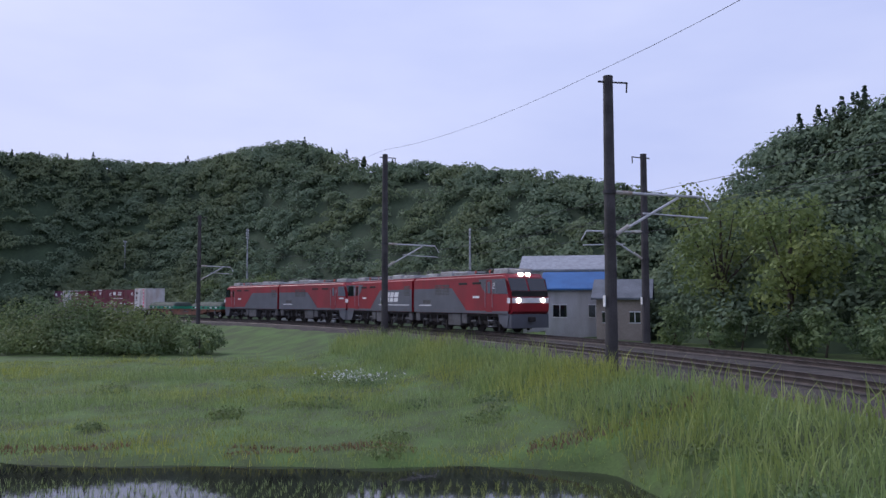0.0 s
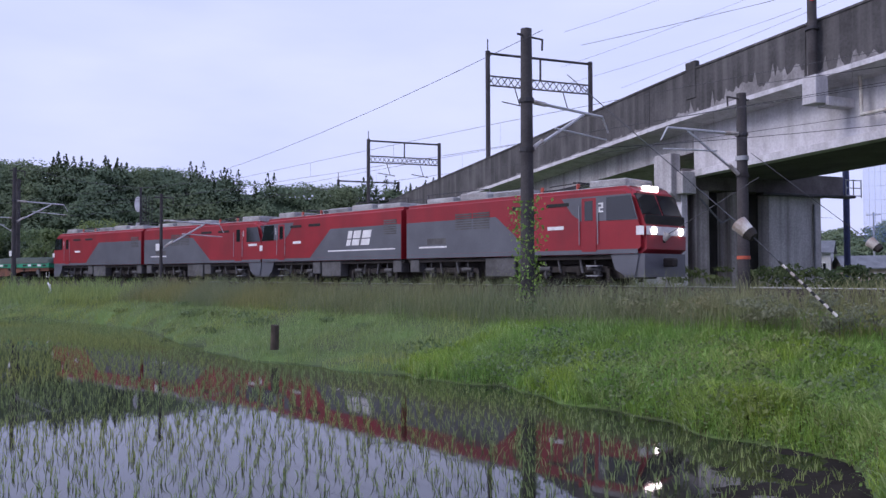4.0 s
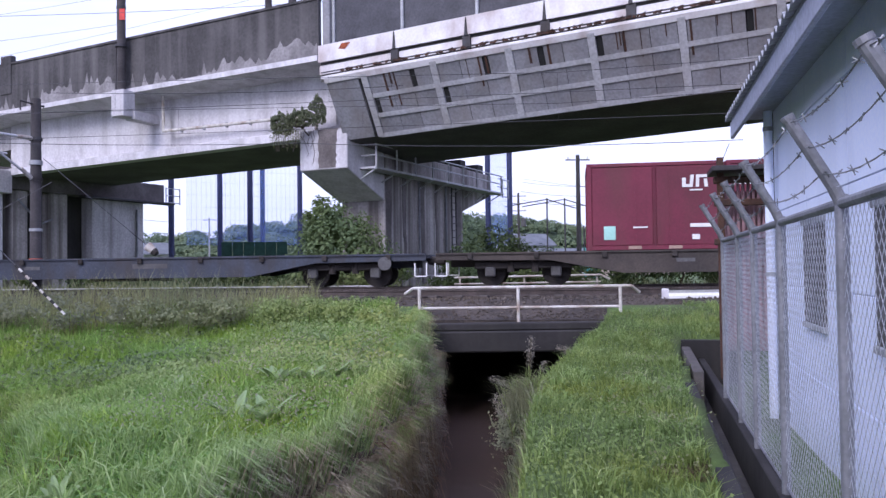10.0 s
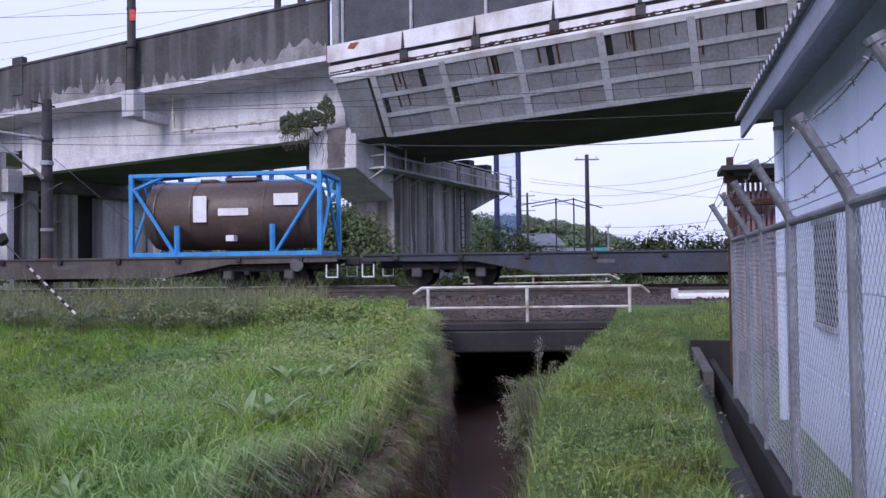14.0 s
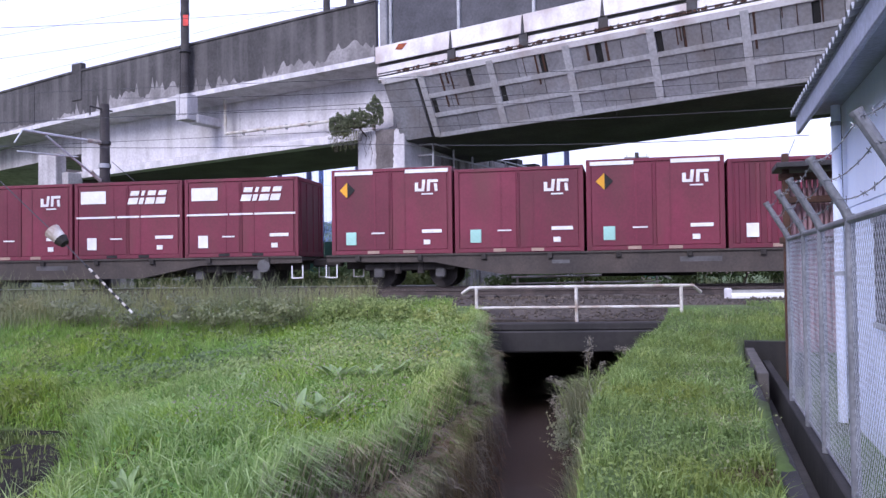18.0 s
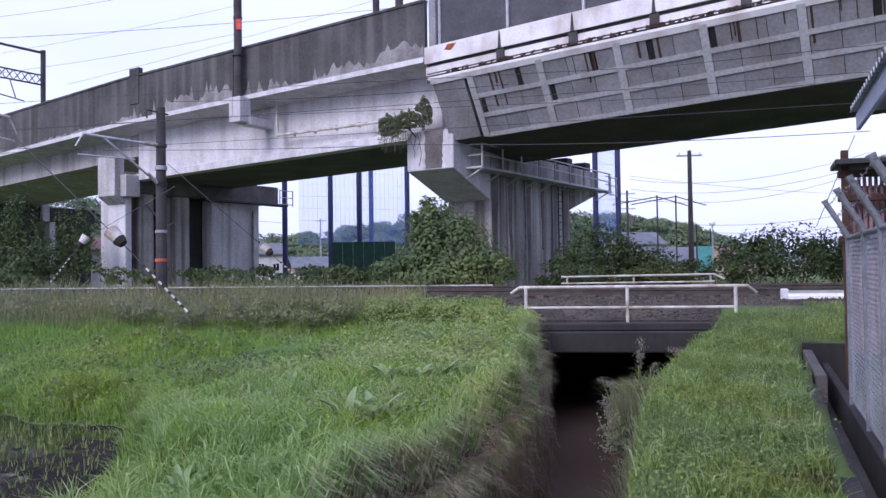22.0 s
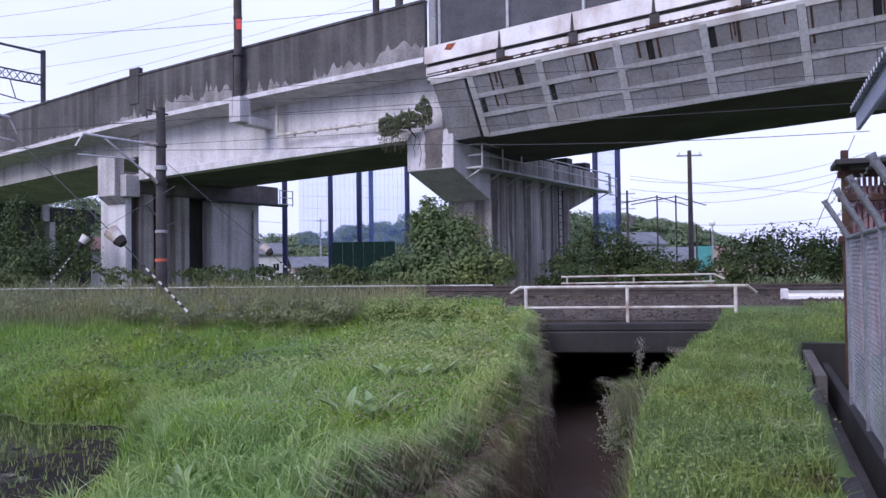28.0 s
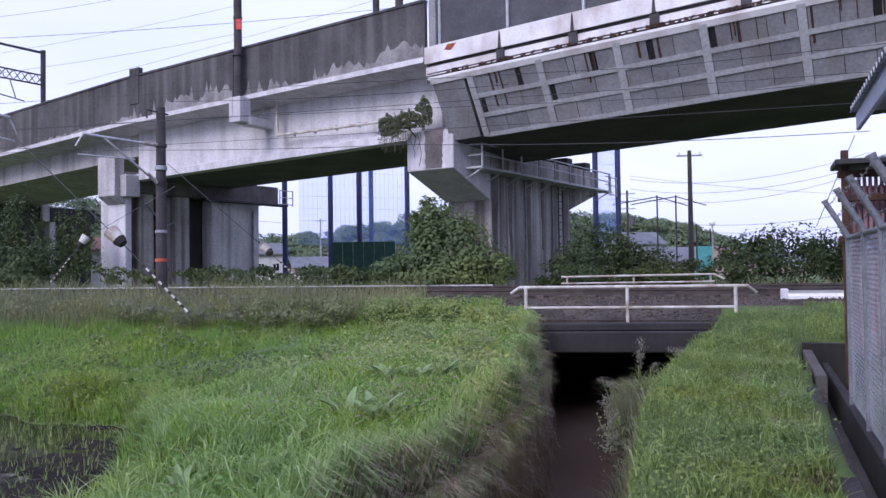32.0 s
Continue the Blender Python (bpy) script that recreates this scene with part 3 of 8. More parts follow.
vsweep("ramp_wall", [(0.1, -2.4), (WIDE - 0.1, -2.4), (WIDE - 0.1, -11), (0.1, -11)], -95, -62, "concrete_dark", 4, via, "dark retaining wall of the ramp")
# screens of dark panels between steel posts past the last parapet
u = 5.6
while u < 40:
    vsweep("screen", [(0.05, 0.6), (0.13, 0.6), (0.13, -2.4), (0.05, -2.4)], u + 0.09, u + 3.02, "screen", 3, via, "dark plastic noise screen")
    vbox("screen_post", u, 0.08, vtop(u) - 2.6, vtop(u) + 0.7, 0.14, 0.24, "galv", via)
    u += 3.1
vbox("screen_post", 5.35, -0.02, vtop(5) - 2.4, vtop(5) + 0.9, 0.34, 0.3, "guard", via, label="thick grey steel end post")
M["lime"] = mat("lime_stain", (0.31, 0.295, 0.3), (0.17, 0.16, 0.165), 0.95, scale=1.2, fine=9, streak=(2.0, 2.0, 0.15), streak_col=(0.14, 0.13, 0.13), streak_amt=0.5)
rs0 = random.Random(9)
for a, b in zip(us[:-1], us[1:]):
    vs, fs, run = [], [], 0.0
    xs = np.arange(a + 0.05, b - 0.05, 0.14)
    for i, u in enumerate(xs):
        run = 0.4 * run + rs0.uniform(-0.2, 0.22)
        big = 0.45 + 0.4 * math.sin(u * 0.55) + 0.3 * math.sin(u * 1.7 + 1)
        h = max(0.02, min(1.5, big * 0.55 + run + (rs0.uniform(0.2, 0.7) if rs0.random() < 0.1 else 0)))
        h *= 0.25 + 0.75 * float(np.clip((u + 17) / 4, 0, 1))
        vs += [vpt(u, -0.005, vtop(u) - 2.298), vpt(u, -0.005, vtop(u) - 2.29 + h), vpt(u, 0.003, vtop(u) - 2.298), vpt(u, 0.003, vtop(u) - 2.29 + h)]
    for i in range(len(xs) - 1):
        q = i * 4
        fs += [(q, q + 4, q + 5, q + 1), (q + 1, q + 5, q + 7, q + 3)]
    raw("lime_stain", vs, fs, "lime", via, "pale ragged lime stain on the parapet")
# drain pipe on the girder, brackets and cables
part("drain_pipe", T((vpt(-4.3, 0.85, 8.75), vpt(-4.25, 0.85, 7.0), 0.07), (vpt(-4.3, 0.85, 7.0), vpt(4.5, 0.85, 6.95), 0.07), n=10), "white_pipe", via, "white drain pipe")
for u in np.arange(-3.2, 4.3, 1.3):
    vbox("pipe_clip", u, 0.9, 6.85, 7.1, 0.06, 0.2, "galv", via)
# bracket and mast standing on the parapet
vbox("mast_bracket", -5.5, -0.35, 7.55, 8.75, 0.75, 0.7, "concrete", via, label="pale concrete mast bracket")
vbox("mast_bracket", -5.3, 0.6, 7.45, 7.85, 0.6, 1.5, "concrete", via)
vbox("parapet_block", -13.9, 0.1, vtop(-14) - 1.5, vtop(-14) + 0.45, 0.8, 0.3, "concrete_dark", via)
mast = thing("catenary_mast", Matrix.Translation(vpt(-5.6, -0.35, 8.7)), "dark steel catenary mast with a red plate on the viaduct", "mast")
part("shaft", T(((0, 0, 0), (0, 0, 6.5), 0.19), n=16), "pole", mast)
for z, r in ((2.05, 0.27), (3.8, 0.21), (4.9, 0.22)):
    part("collar", T(((0, 0, z), (0, 0, z + 0.12), r), n=16), "steel_dark", mast)
m_red = mat("red_plate", (0.75, 0.06, 0.05), None, 0.5, bump=0)
M["red_plate"] = m_red
part("plate", B(((0.12, -0.22, 3.5), (0.24, 0.03, 0.5))), "red_plate", mast, "bright red plate")
for u, w in ((-1.0, 4.4), (3.4, 0.3), (9.5, 0.4)):
    mm = thing("catenary_mast", Matrix.Translation(vpt(u, w, vtop(u) - 2.2)), "dark steel catenary mast standing on the viaduct deck", "mast")
    part("shaft", T(((0, 0, 0), (0, 0, 8.5), 0.17), n=12), "pole", mm)

# ---- guard over the line: its own direction, slightly turned to the viaduct ----
GH = radians(27)
GD, GN = Vector((math.cos(GH), -math.sin(GH), 0)), Vector((math.sin(GH), math.cos(GH), 0))
GP = Vector(vpt(5.35, -0.75, 0))


def gpt(a, w, z):
    p = GP + GD * a + GN * w
    return (p.x, p.y, z)


def gface(bm, quad, thick=0.05):
    """A slab on four corners (a, w, z), thick metres deep behind them."""
    f = [bm.verts.new(gpt(*q)) for q in quad]
    g = [bm.verts.new(gpt(a, w + thick, z)) for a, w, z in quad]
    bm.faces.new(f)
    bm.faces.new(list(reversed(g)))
    for i in range(4):
        bm.faces.new((f[i], g[i], g[(i + 1) % 4], f[(i + 1) % 4]))
    bmesh.ops.recalc_face_normals(bm, faces=bm.faces)
    return bm


M["rust"] = mat("dark_rust", (0.09, 0.045, 0.03), (0.05, 0.03, 0.025), 0.95)
M["rust_red"] = mat("orange_rust", (0.36, 0.09, 0.04), (0.2, 0.06, 0.035), 0.95, scale=6, fine=30)
guard = thing("guard_canopy", Matrix.Identity(4), "weathered grey panelled protection canopy hung from the viaduct", "canopy")
GL, RISE = 30.0, 0.038


def gz(a, z):
    return z + RISE * a


def gslab(name, a0, a1, w0, z0, w1, z1, material, thick=0.06, label=""):
    """From the upper edge (w0, z0) to the lower edge (w1, z1), between a0 and a1."""
    return part(name, gface(bmesh.new(), [(a0, w1, gz(a0, z1)), (a1, w1, gz(a1, z1)), (a1, w0, gz(a1, z0)), (a0, w0, gz(a0, z0))], thick), material, guard, label)


a, i = 0.0, 0
while a < GL:
    b = min(a + (2.93 if i else 3.4), GL)
    gslab("upper_band", a + 0.012, b - 0.012, 0.0, 9.28, 0.0, 8.62, "guard_white", 0.08, "white painted band with rust runs")
    gslab("lower_band", a + 0.012, b - 0.012, 0.1, 8.5, 0.1, 8.16, "guard_white", 0.06, "white band streaked with rust")
    gslab("band_bracket", b - 0.16, b + 0.16, 0.02, 8.62, 0.02, 8.05, "steel_dark", 0.1, "rusty bracket")
    if i < 9:
        part("bracket_fin", gface(bmesh.new(), [(b - 0.07, -0.03, gz(b, 8.6)), (b + 0.07, -0.03, gz(b, 8.6)), (b + 0.015, -0.03, gz(b, 9.24)), (b - 0.015, -0.03, gz(b, 9.24))], 0.03), "steel_dark", guard, "pointed dark bracket")
    a, i = b, i + 1
# back plate takes the shaded colour behind the bands
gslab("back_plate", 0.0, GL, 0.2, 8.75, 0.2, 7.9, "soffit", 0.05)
gslab("gutter", 0.2, GL, -0.08, 8.04, -0.08, 7.94, "guard_white", 0.2, "rusted white gutter")
gslab("gutter_rail", 0.2, GL, -0.1, 8.19, -0.1, 8.15, "steel_dark", 0.05)
rs = random.Random(5)
bm = bmesh.new()
for _ in range(170):
    a = rs.uniform(1.0, GL - 0.3)
    gface(bm, [(a, -0.1, gz(a, 8.1)), (a + rs.uniform(0.05, 0.22), -0.1, gz(a, 8.1)), (a + rs.uniform(0.05, 0.2), -0.1, gz(a, 8.17 + rs.uniform(0, 0.07))), (a, -0.1, gz(a, 8.19))], 0.03)
tagged(part("rust_flake", bm, "rust", guard), kind="stuff")
part("rust_patch", gface(bmesh.new(), [(0.95, -0.006, gz(1, 9.02)), (1.25, -0.006, gz(1, 8.96)), (1.5, -0.006, gz(1, 9.2)), (1.1, -0.006, gz(1, 9.22))], 0.004), "rust_red", guard, "orange rust patch")
# inclined panels in three rows between ribs; the end cheek
TOPW, TOPZ, BOTW, BOTZ = 0.0, 7.9, 1.35, 5.72


def inc(k):
    return TOPW + (BOTW - TOPW) * k, TOPZ + (BOTZ - TOPZ) * k


def islab(name, a0, a1, k0, k1, material, thick=0.05, lift=0.0, label=""):
    (w0, z0), (w1, z1) = inc(k0), inc(k1)
    return gslab(name, a0, a1, w0 - lift, z0, w1 - lift, z1, material, thick, label)


islab("end_cheek", 0.35, 1.75, 0.0, 1.0, "guard", 0.05, 0.0, "plain grey end sheet")
islab("dark_gap", 1.8, 1.95, 0.0, 1.0, "black", 0.05, -0.05)
ribs = [2.05 + 2.93 * j for j in range(10)]
for j, r in enumerate(ribs):
    islab("rib", r - 0.13, r + 0.13, 0.02, 1.02, "guard_rib", 0.12, 0.06, "upright pale grey rib")
    if j + 1 < len(ribs):
        r2 = ribs[j + 1]
        for k0, k1 in ((0.0, 0.37), (0.37, 0.68), (0.68, 1.0)):
            n = 3
            missing = rs.choice((0, 1, 2)) if k0 == 0 else rs.choice((0, -1, -1, -1)) if k0 < 0.5 else -1
            for q in range(n):
                e0, e1 = r + 0.14 + (r2 - r - 0.28) * q / n, r + 0.14 + (r2 - r - 0.28) * (q + 1) / n
                if q == missing:
                    islab("open_gap", e0 + 0.03, e0 + 0.2, k0, k1 + 0.05, "black", 0.05, -0.02)
                    e0 += 0.21
                islab("panel", e0 + 0.012, e1 - 0.012, k0 + 0.02, k1 - 0.02, "guard", 0.03, rs.uniform(-0.01, 0.015))
for k in (0.37, 0.68, 1.0):
    islab("cross_rail", 2.05, GL, k - 0.035, k + 0.035, "guard_rib", 0.1, 0.045, "level pale grey rail")
islab("top_rail", 0.3, GL, -0.02, 0.06, "guard_white", 0.1, 0.05)
for _ in range(46):
    a = rs.uniform(2.7, GL - 0.5)
    islab("rust_run", a, a + rs.uniform(0.025, 0.09), 0.04, rs.uniform(0.16, 0.6), "rust", 0.004, 0.032)
# underside sheet and beams carry the shade below the canopy in their colour
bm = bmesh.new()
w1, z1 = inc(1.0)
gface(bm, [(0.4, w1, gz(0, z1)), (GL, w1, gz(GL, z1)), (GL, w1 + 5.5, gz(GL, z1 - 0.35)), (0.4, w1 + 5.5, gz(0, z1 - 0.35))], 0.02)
part("under_sheet", bm, "soffit", guard, "ribbed underside, colour darkened for shade")
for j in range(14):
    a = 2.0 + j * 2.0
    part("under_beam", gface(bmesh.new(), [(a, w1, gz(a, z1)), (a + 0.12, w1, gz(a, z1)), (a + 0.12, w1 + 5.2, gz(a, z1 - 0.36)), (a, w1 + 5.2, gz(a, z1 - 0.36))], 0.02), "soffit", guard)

# ---- piers ----
def solid(name, low, high, material, parent, label=""):
    """A block between two rings of four corners, given counter-clockwise from above."""
    bm = bmesh.new()
    a, b = [bm.verts.new(p) for p in low], [bm.verts.new(p) for p in high]
    bm.faces.new(list(reversed(a)))
    bm.faces.new(b)
    for i in range(4):
        bm.faces.new((a[i], a[(i + 1) % 4], b[(i + 1) % 4], b[i]))
    bmesh.ops.recalc_face_normals(bm, faces=bm.faces)
    bmesh.ops.bevel(bm, geom=list(bm.edges), offset=0.03, segments=1, affect="EDGES")
    return part(name, bm, material, parent, label)


VX, VY = Vector((0.9941, 0.1087, 0)), Vector((-0.1087, 0.9941, 0))


def vw(x, y, z):
    """A point x to the right and y ahead of the eye's resting view."""
    p = VX * x + VY * y
    return (p.x, p.y, z)


pier = thing("viaduct_pier", Matrix.Identity(4), "rain-streaked hammerhead concrete pier with a steel walkway", "pier", "viaduct piers")
PB = Vector(vw(0.48, 32.4, 0))


def pp(r, k, z):
    """A point on the pier: r along the viaduct, k back under it."""
    p = PB + VD * r + VN * k
    return (p.x, p.y, z)


def pblock(name, r0, r1, k0, k1, low, high, material, label=""):
    """low and high: heights at k0 and k1."""
    return solid(name, [pp(r0, k0, low[0]), pp(r1, k0, low[0]), pp(r1, k1, low[1]), pp(r0, k1, low[1])], [pp(r0, k0, high[0]), pp(r1, k0, high[0]), pp(r1, k1, high[1]), pp(r0, k1, high[1])], material, pier, label)


pblock("corbel", -2.29, 0.0, 0.0, 2.97, (4.62, 3.5), (6.25, 6.35), "concrete", "pale stained concrete corbel")
pblock("column", -2.2, -0.02, 2.99, 11.2, (-1, -1), (4.72, 4.72), "pier", "dark-streaked wall column")
pblock("bearing_beam", -2.29, 0.04, 3.0, 15.0, (4.74, 4.74), (5.75, 5.75), "pier", "stained bearing beam")
pblock("cantilever", -2.2, -0.02, 11.22, 14.9, (3.5, 4.55), (4.72, 4.72), "pier")
for k in (4.2, 6.6, 9.0, 11.6, 14.0):
    pblock("bearing", -1.9, -0.3, k, k + 0.7, (5.76, 5.76), (6.3, 6.3), "wet_concrete")
rk = random.Random(4)
for k, w, z0 in ((3.05, 0.6, -0.6), (4.6, 0.4, 0.6), (6.3, 0.5, -0.2), (7.9, 0.3, 1.4), (10.2, 0.8, -0.6)):
    n, vs, fs = 9, [], []
    for q in range(n):
        z = 4.68 + (z0 - 4.68) * q / (n - 1)
        f = w * (1 - 0.55 * q / (n - 1))
        c = k + w / 2 + rk.uniform(-0.05, 0.05)
        vs += [pp(0.002, c - f / 2, z), pp(0.002, c + f / 2, z), pp(-0.03, c - f / 2, z), pp(-0.03, c + f / 2, z)]
    for q in range(n - 1):
        o = q * 4
        fs += [(o, o + 4, o + 5, o + 1), (o + 2, o + 3, o + 7, o + 6), (o, o + 2, o + 6, o + 4), (o + 1, o + 5, o + 7, o + 3)]
    raw("soot_run", vs, fs, "soot", pier, "dark run of water stain")
# one broad dark stain down the corbel's front, and roots that creep over it
n, vs, fs = 14, [], []
for q in range(n):
    u = q / (n - 1)
    z = 6.24 - (6.24 - 4.66) * u
    le, ri = -1.36 + rk.uniform(-0.05, 0.05), -0.52 + 0.34 * max(0.0, 0.45 - u) ** 1.4 + rk.uniform(-0.04, 0.04)
    vs += [pp(le, -0.005, z), pp(ri, -0.005, z), pp(le, 0.06, z), pp(ri, 0.06, z)]
for q in range(n - 1):
    o = q * 4
    fs += [(o, o + 1, o + 5, o + 4), (o + 2, o + 6, o + 7, o + 3), (o, o + 4, o + 6, o + 2), (o + 1, o + 3, o + 7, o + 5)]
raw("soot_run", vs, fs, "soot", pier, "broad dark stain down the corbel")
for r0, z1 in ((-2.02, 5.3), (-1.72, 4.85), (-1.6, 5.5), (-1.84, 5.7)):
    z, r, legs = 6.25, r0, []
    while z > z1:
        a = pp(r, -0.012, z)
        z, r = z - 0.13, r + rk.uniform(-0.07, 0.07)
        legs.append((a, pp(r, -0.012, z), 0.012, 0.009))
    part("root", T(*legs, n=4), "bark", pier, "thin ivy root creeping down the concrete")
for r0, k0 in ((-1.7, 0.35), (-0.45, 0.35)):
    part("bearing_post", T((pp(r0, k0, 6.2), pp(r0, k0, 6.95), 0.07), n=8), "white_pipe", pier)
wm = bmesh.new()
box(wm, (0, 0, 0), (0.75, 14.2, 0.09), Matrix.Translation(pp(0.42, 8.0, 4.68)) @ Matrix.Rotation(-VH, 4, "Z"), 0.01)
wk = part("walkway", wm, "guard_rib", pier, "narrow steel inspection walkway")
for k in np.arange(1.0, 15.2, 1.72):
    part("railing_post", T((pp(0.76, k, 4.6), pp(0.76, k, 5.66), 0.045), n=6), "guard_rib", wk)
    part("support", T((pp(0.0, k, 4.25), pp(0.7, k, 4.62), 0.035), n=6), "guard_rib", wk)
for z in (5.64, 5.2):
    part("railing_bar", T((pp(0.76, 1.0, z), pp(0.76, 15.0, z), 0.035), n=6), "guard_rib", wk)
    part("railing_bar", T((pp(0.76, 1.0, z), pp(0.06, 1.0, z), 0.035), n=6), "guard_rib", wk)
for k in (15.6, 16.5):
    part("railing_post", T((pp(0.5, k, 4.5), pp(0.5, k, 5.6), 0.035), n=6), "galv", wk)
for z in (4.6, 5.1, 5.55):
    part("end_railing", T((pp(0.5, 14.9, z), pp(0.5, 16.6, z), 0.03), n=6), "galv", wk)
lad = part("ladder", T((pp(0.1, 9.6, 0.5), pp(0.1, 9.6, 4.6), 0.035), n=6), "steel_dark", pier, "steel ladder")
part("stile", T((pp(0.1, 10.1, 0.5), pp(0.1, 10.1, 4.6), 0.035), n=6), "steel_dark", lad)
for z in np.arange(0.7, 4.6, 0.35):
    part("rung", T((pp(0.1, 9.6, z), pp(0.1, 10.1, z), 0.02), n=6), "steel_dark", lad)
for k in (6.1, 9.0):
    part("pipe", T((pp(0.06, k, -0.5), pp(0.06, k, 4.6), 0.05), n=8), "fence_steel", pier)

# the next two piers along the viaduct
def pier_at(du, label):
    th = thing("viaduct_pier", Matrix.Identity(4), label, "pier", "viaduct piers")

    def q(r, k, z):
        return pp(du + r, k, z)

    def block(name, r0, r1, k0, k1, low, high, material, lab=""):
        return solid(name, [q(r0, k0, low[0]), q(r1, k0, low[0]), q(r1, k1, low[1]), q(r0, k1, low[1])], [q(r0, k0, high[0]), q(r1, k0, high[0]), q(r1, k1, high[1]), q(r0, k1, high[1])], material, th, lab)

    return th, q, block


p2, q2_, block = pier_at(-21.26, "broad concrete pier of several columns, streaked dark")
for k0, k1, m, lab in ((0.0, 0.42, "concrete", "pale concrete column edge"), (0.95, 1.85, "pier", ""), (3.1, 4.35, "pier", ""), (6.0, 9.9, "concrete_mid", "pale grey concrete column")):
    block("column", -2.2, 0.0, k0, k1, (-1, -1), (4.95, 4.95), m, lab)
# black put into the recesses for the shade between the columns
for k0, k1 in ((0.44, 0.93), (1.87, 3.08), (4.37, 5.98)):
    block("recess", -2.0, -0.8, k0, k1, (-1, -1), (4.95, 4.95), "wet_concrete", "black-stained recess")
# the beam's dark colour carries the shade under the deck
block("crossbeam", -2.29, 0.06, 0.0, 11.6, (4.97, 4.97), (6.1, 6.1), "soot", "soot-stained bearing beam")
block("corbel", -1.5, 0.0, -0.65, -0.02, (4.75, 4.3), (6.9, 6.9), "concrete_mid", "stained concrete corbel")
block("corbel", -0.2, 0.5, -0.3, 0.6, (4.7, 4.7), (5.9, 5.9), "concrete_mid")
block("ledge", 0.08, 0.7, 5.0, 11.9, (4.8, 4.8), (4.94, 4.94), "steel_dark", "narrow steel ledge")
part("pipe", T((q2_(0.08, 9.3, -0.5), q2_(0.08, 9.3, 4.4), 0.06), n=8), "fence_steel", p2)
part("pipe", T((q2_(0.08, 1.2, 4.5), q2_(0.3, 2.4, 3.2), 0.05), (q2_(0.3, 2.4, 3.2), q2_(0.08, 3.3, 3.5), 0.05), n=8), "fence_steel", p2, "bent drain pipe")
for k in (11.2, 11.8, 12.4):
    part("railing_post", T((q2_(0.6, k, 4.85), q2_(0.6, k, 5.9), 0.035), n=6), "galv", p2)
for z in (4.95, 5.4, 5.85):
    part("railing_bar", T((q2_(0.6, 11.2, z), q2_(0.6, 12.4, z), 0.03), n=6), "galv", p2)
p3, q3_, block = pier_at(-42.5, "overgrown concrete pier under the ramp, colour darkened for shade")
# near-black columns paint in the shade under the ramp
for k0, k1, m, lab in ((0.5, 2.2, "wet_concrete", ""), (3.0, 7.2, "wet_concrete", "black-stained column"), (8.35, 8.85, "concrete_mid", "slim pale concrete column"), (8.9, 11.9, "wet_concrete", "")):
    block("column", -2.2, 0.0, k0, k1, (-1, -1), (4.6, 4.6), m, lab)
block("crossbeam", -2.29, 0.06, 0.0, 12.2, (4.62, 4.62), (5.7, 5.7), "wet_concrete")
block("corbel", -0.6, 0.3, 7.6, 8.2, (4.6, 4.6), (6.2, 6.2), "concrete_mid", "pale corbel")

# ---- fence, drain and building beside the stream: f runs along the fence, g behind it ----
FD, FN, FP = Vector((0.2621, 0.965, 0)), Vector((0.965, -0.2621, 0)), Vector((2.34, 5.27, 0))
FA = -math.degrees(math.atan2(FD.x, FD.y))


def fp(f, g, z):
    p = FP + FD * f + FN * g
    return (p.x, p.y, z)


def fbox(name, f, g, z, size, material, parent=None, label="", bevel=0.01):
    """size: along the fence, across it, up."""
    bm = bmesh.new()
    box(bm, (0, 0, 0), (size[1], size[0], size[2]), Matrix.Translation(fp(f, g, z)) @ Matrix.Rotation(radians(FA), 4, "Z"), bevel)
    return part(name, bm, material, parent, label)


fence = thing("chain_link_fence", Matrix.Identity(4), "galvanised chain-link fence topped with barbed wire arms", "fence")
posts = [-4.4, -3.05, -1.72, -0.05, 1.3, 2.4, 3.87]
FTOP, FBOT = 0.82, -0.92
for f in posts:
    po = part("post", T((fp(f, 0, FBOT - 0.3), fp(f, 0, FTOP + 0.04), 0.03), n=12), "fence_steel", fence, "round galvanised post")
    part("arm", T((fp(f, 0, FTOP), fp(f, -0.03, FTOP + 0.07), 0.03), (fp(f, -0.03, FTOP + 0.07), fp(f, -0.22, FTOP + 0.4), 0.029), (fp(f, -0.215, FTOP + 0.39), fp(f, -0.225, FTOP + 0.41), 0.033), n=12), "fence_steel", po, "slanted barbed wire arm")
part("top_rail", T((fp(-4.6, 0, FTOP), fp(3.87, 0, FTOP), 0.026), n=10), "fence_steel", fence, "galvanised top rail")
part("bottom_wire", T((fp(-4.6, 0, FBOT + 0.03), fp(3.87, 0, FBOT + 0.03), 0.01), n=6), "fence_steel", fence)
# woven wire: two sets of slanted strands
vs, fs = [], []
hgt, pitch, r = FTOP - FBOT - 0.05, 0.066, 0.0016
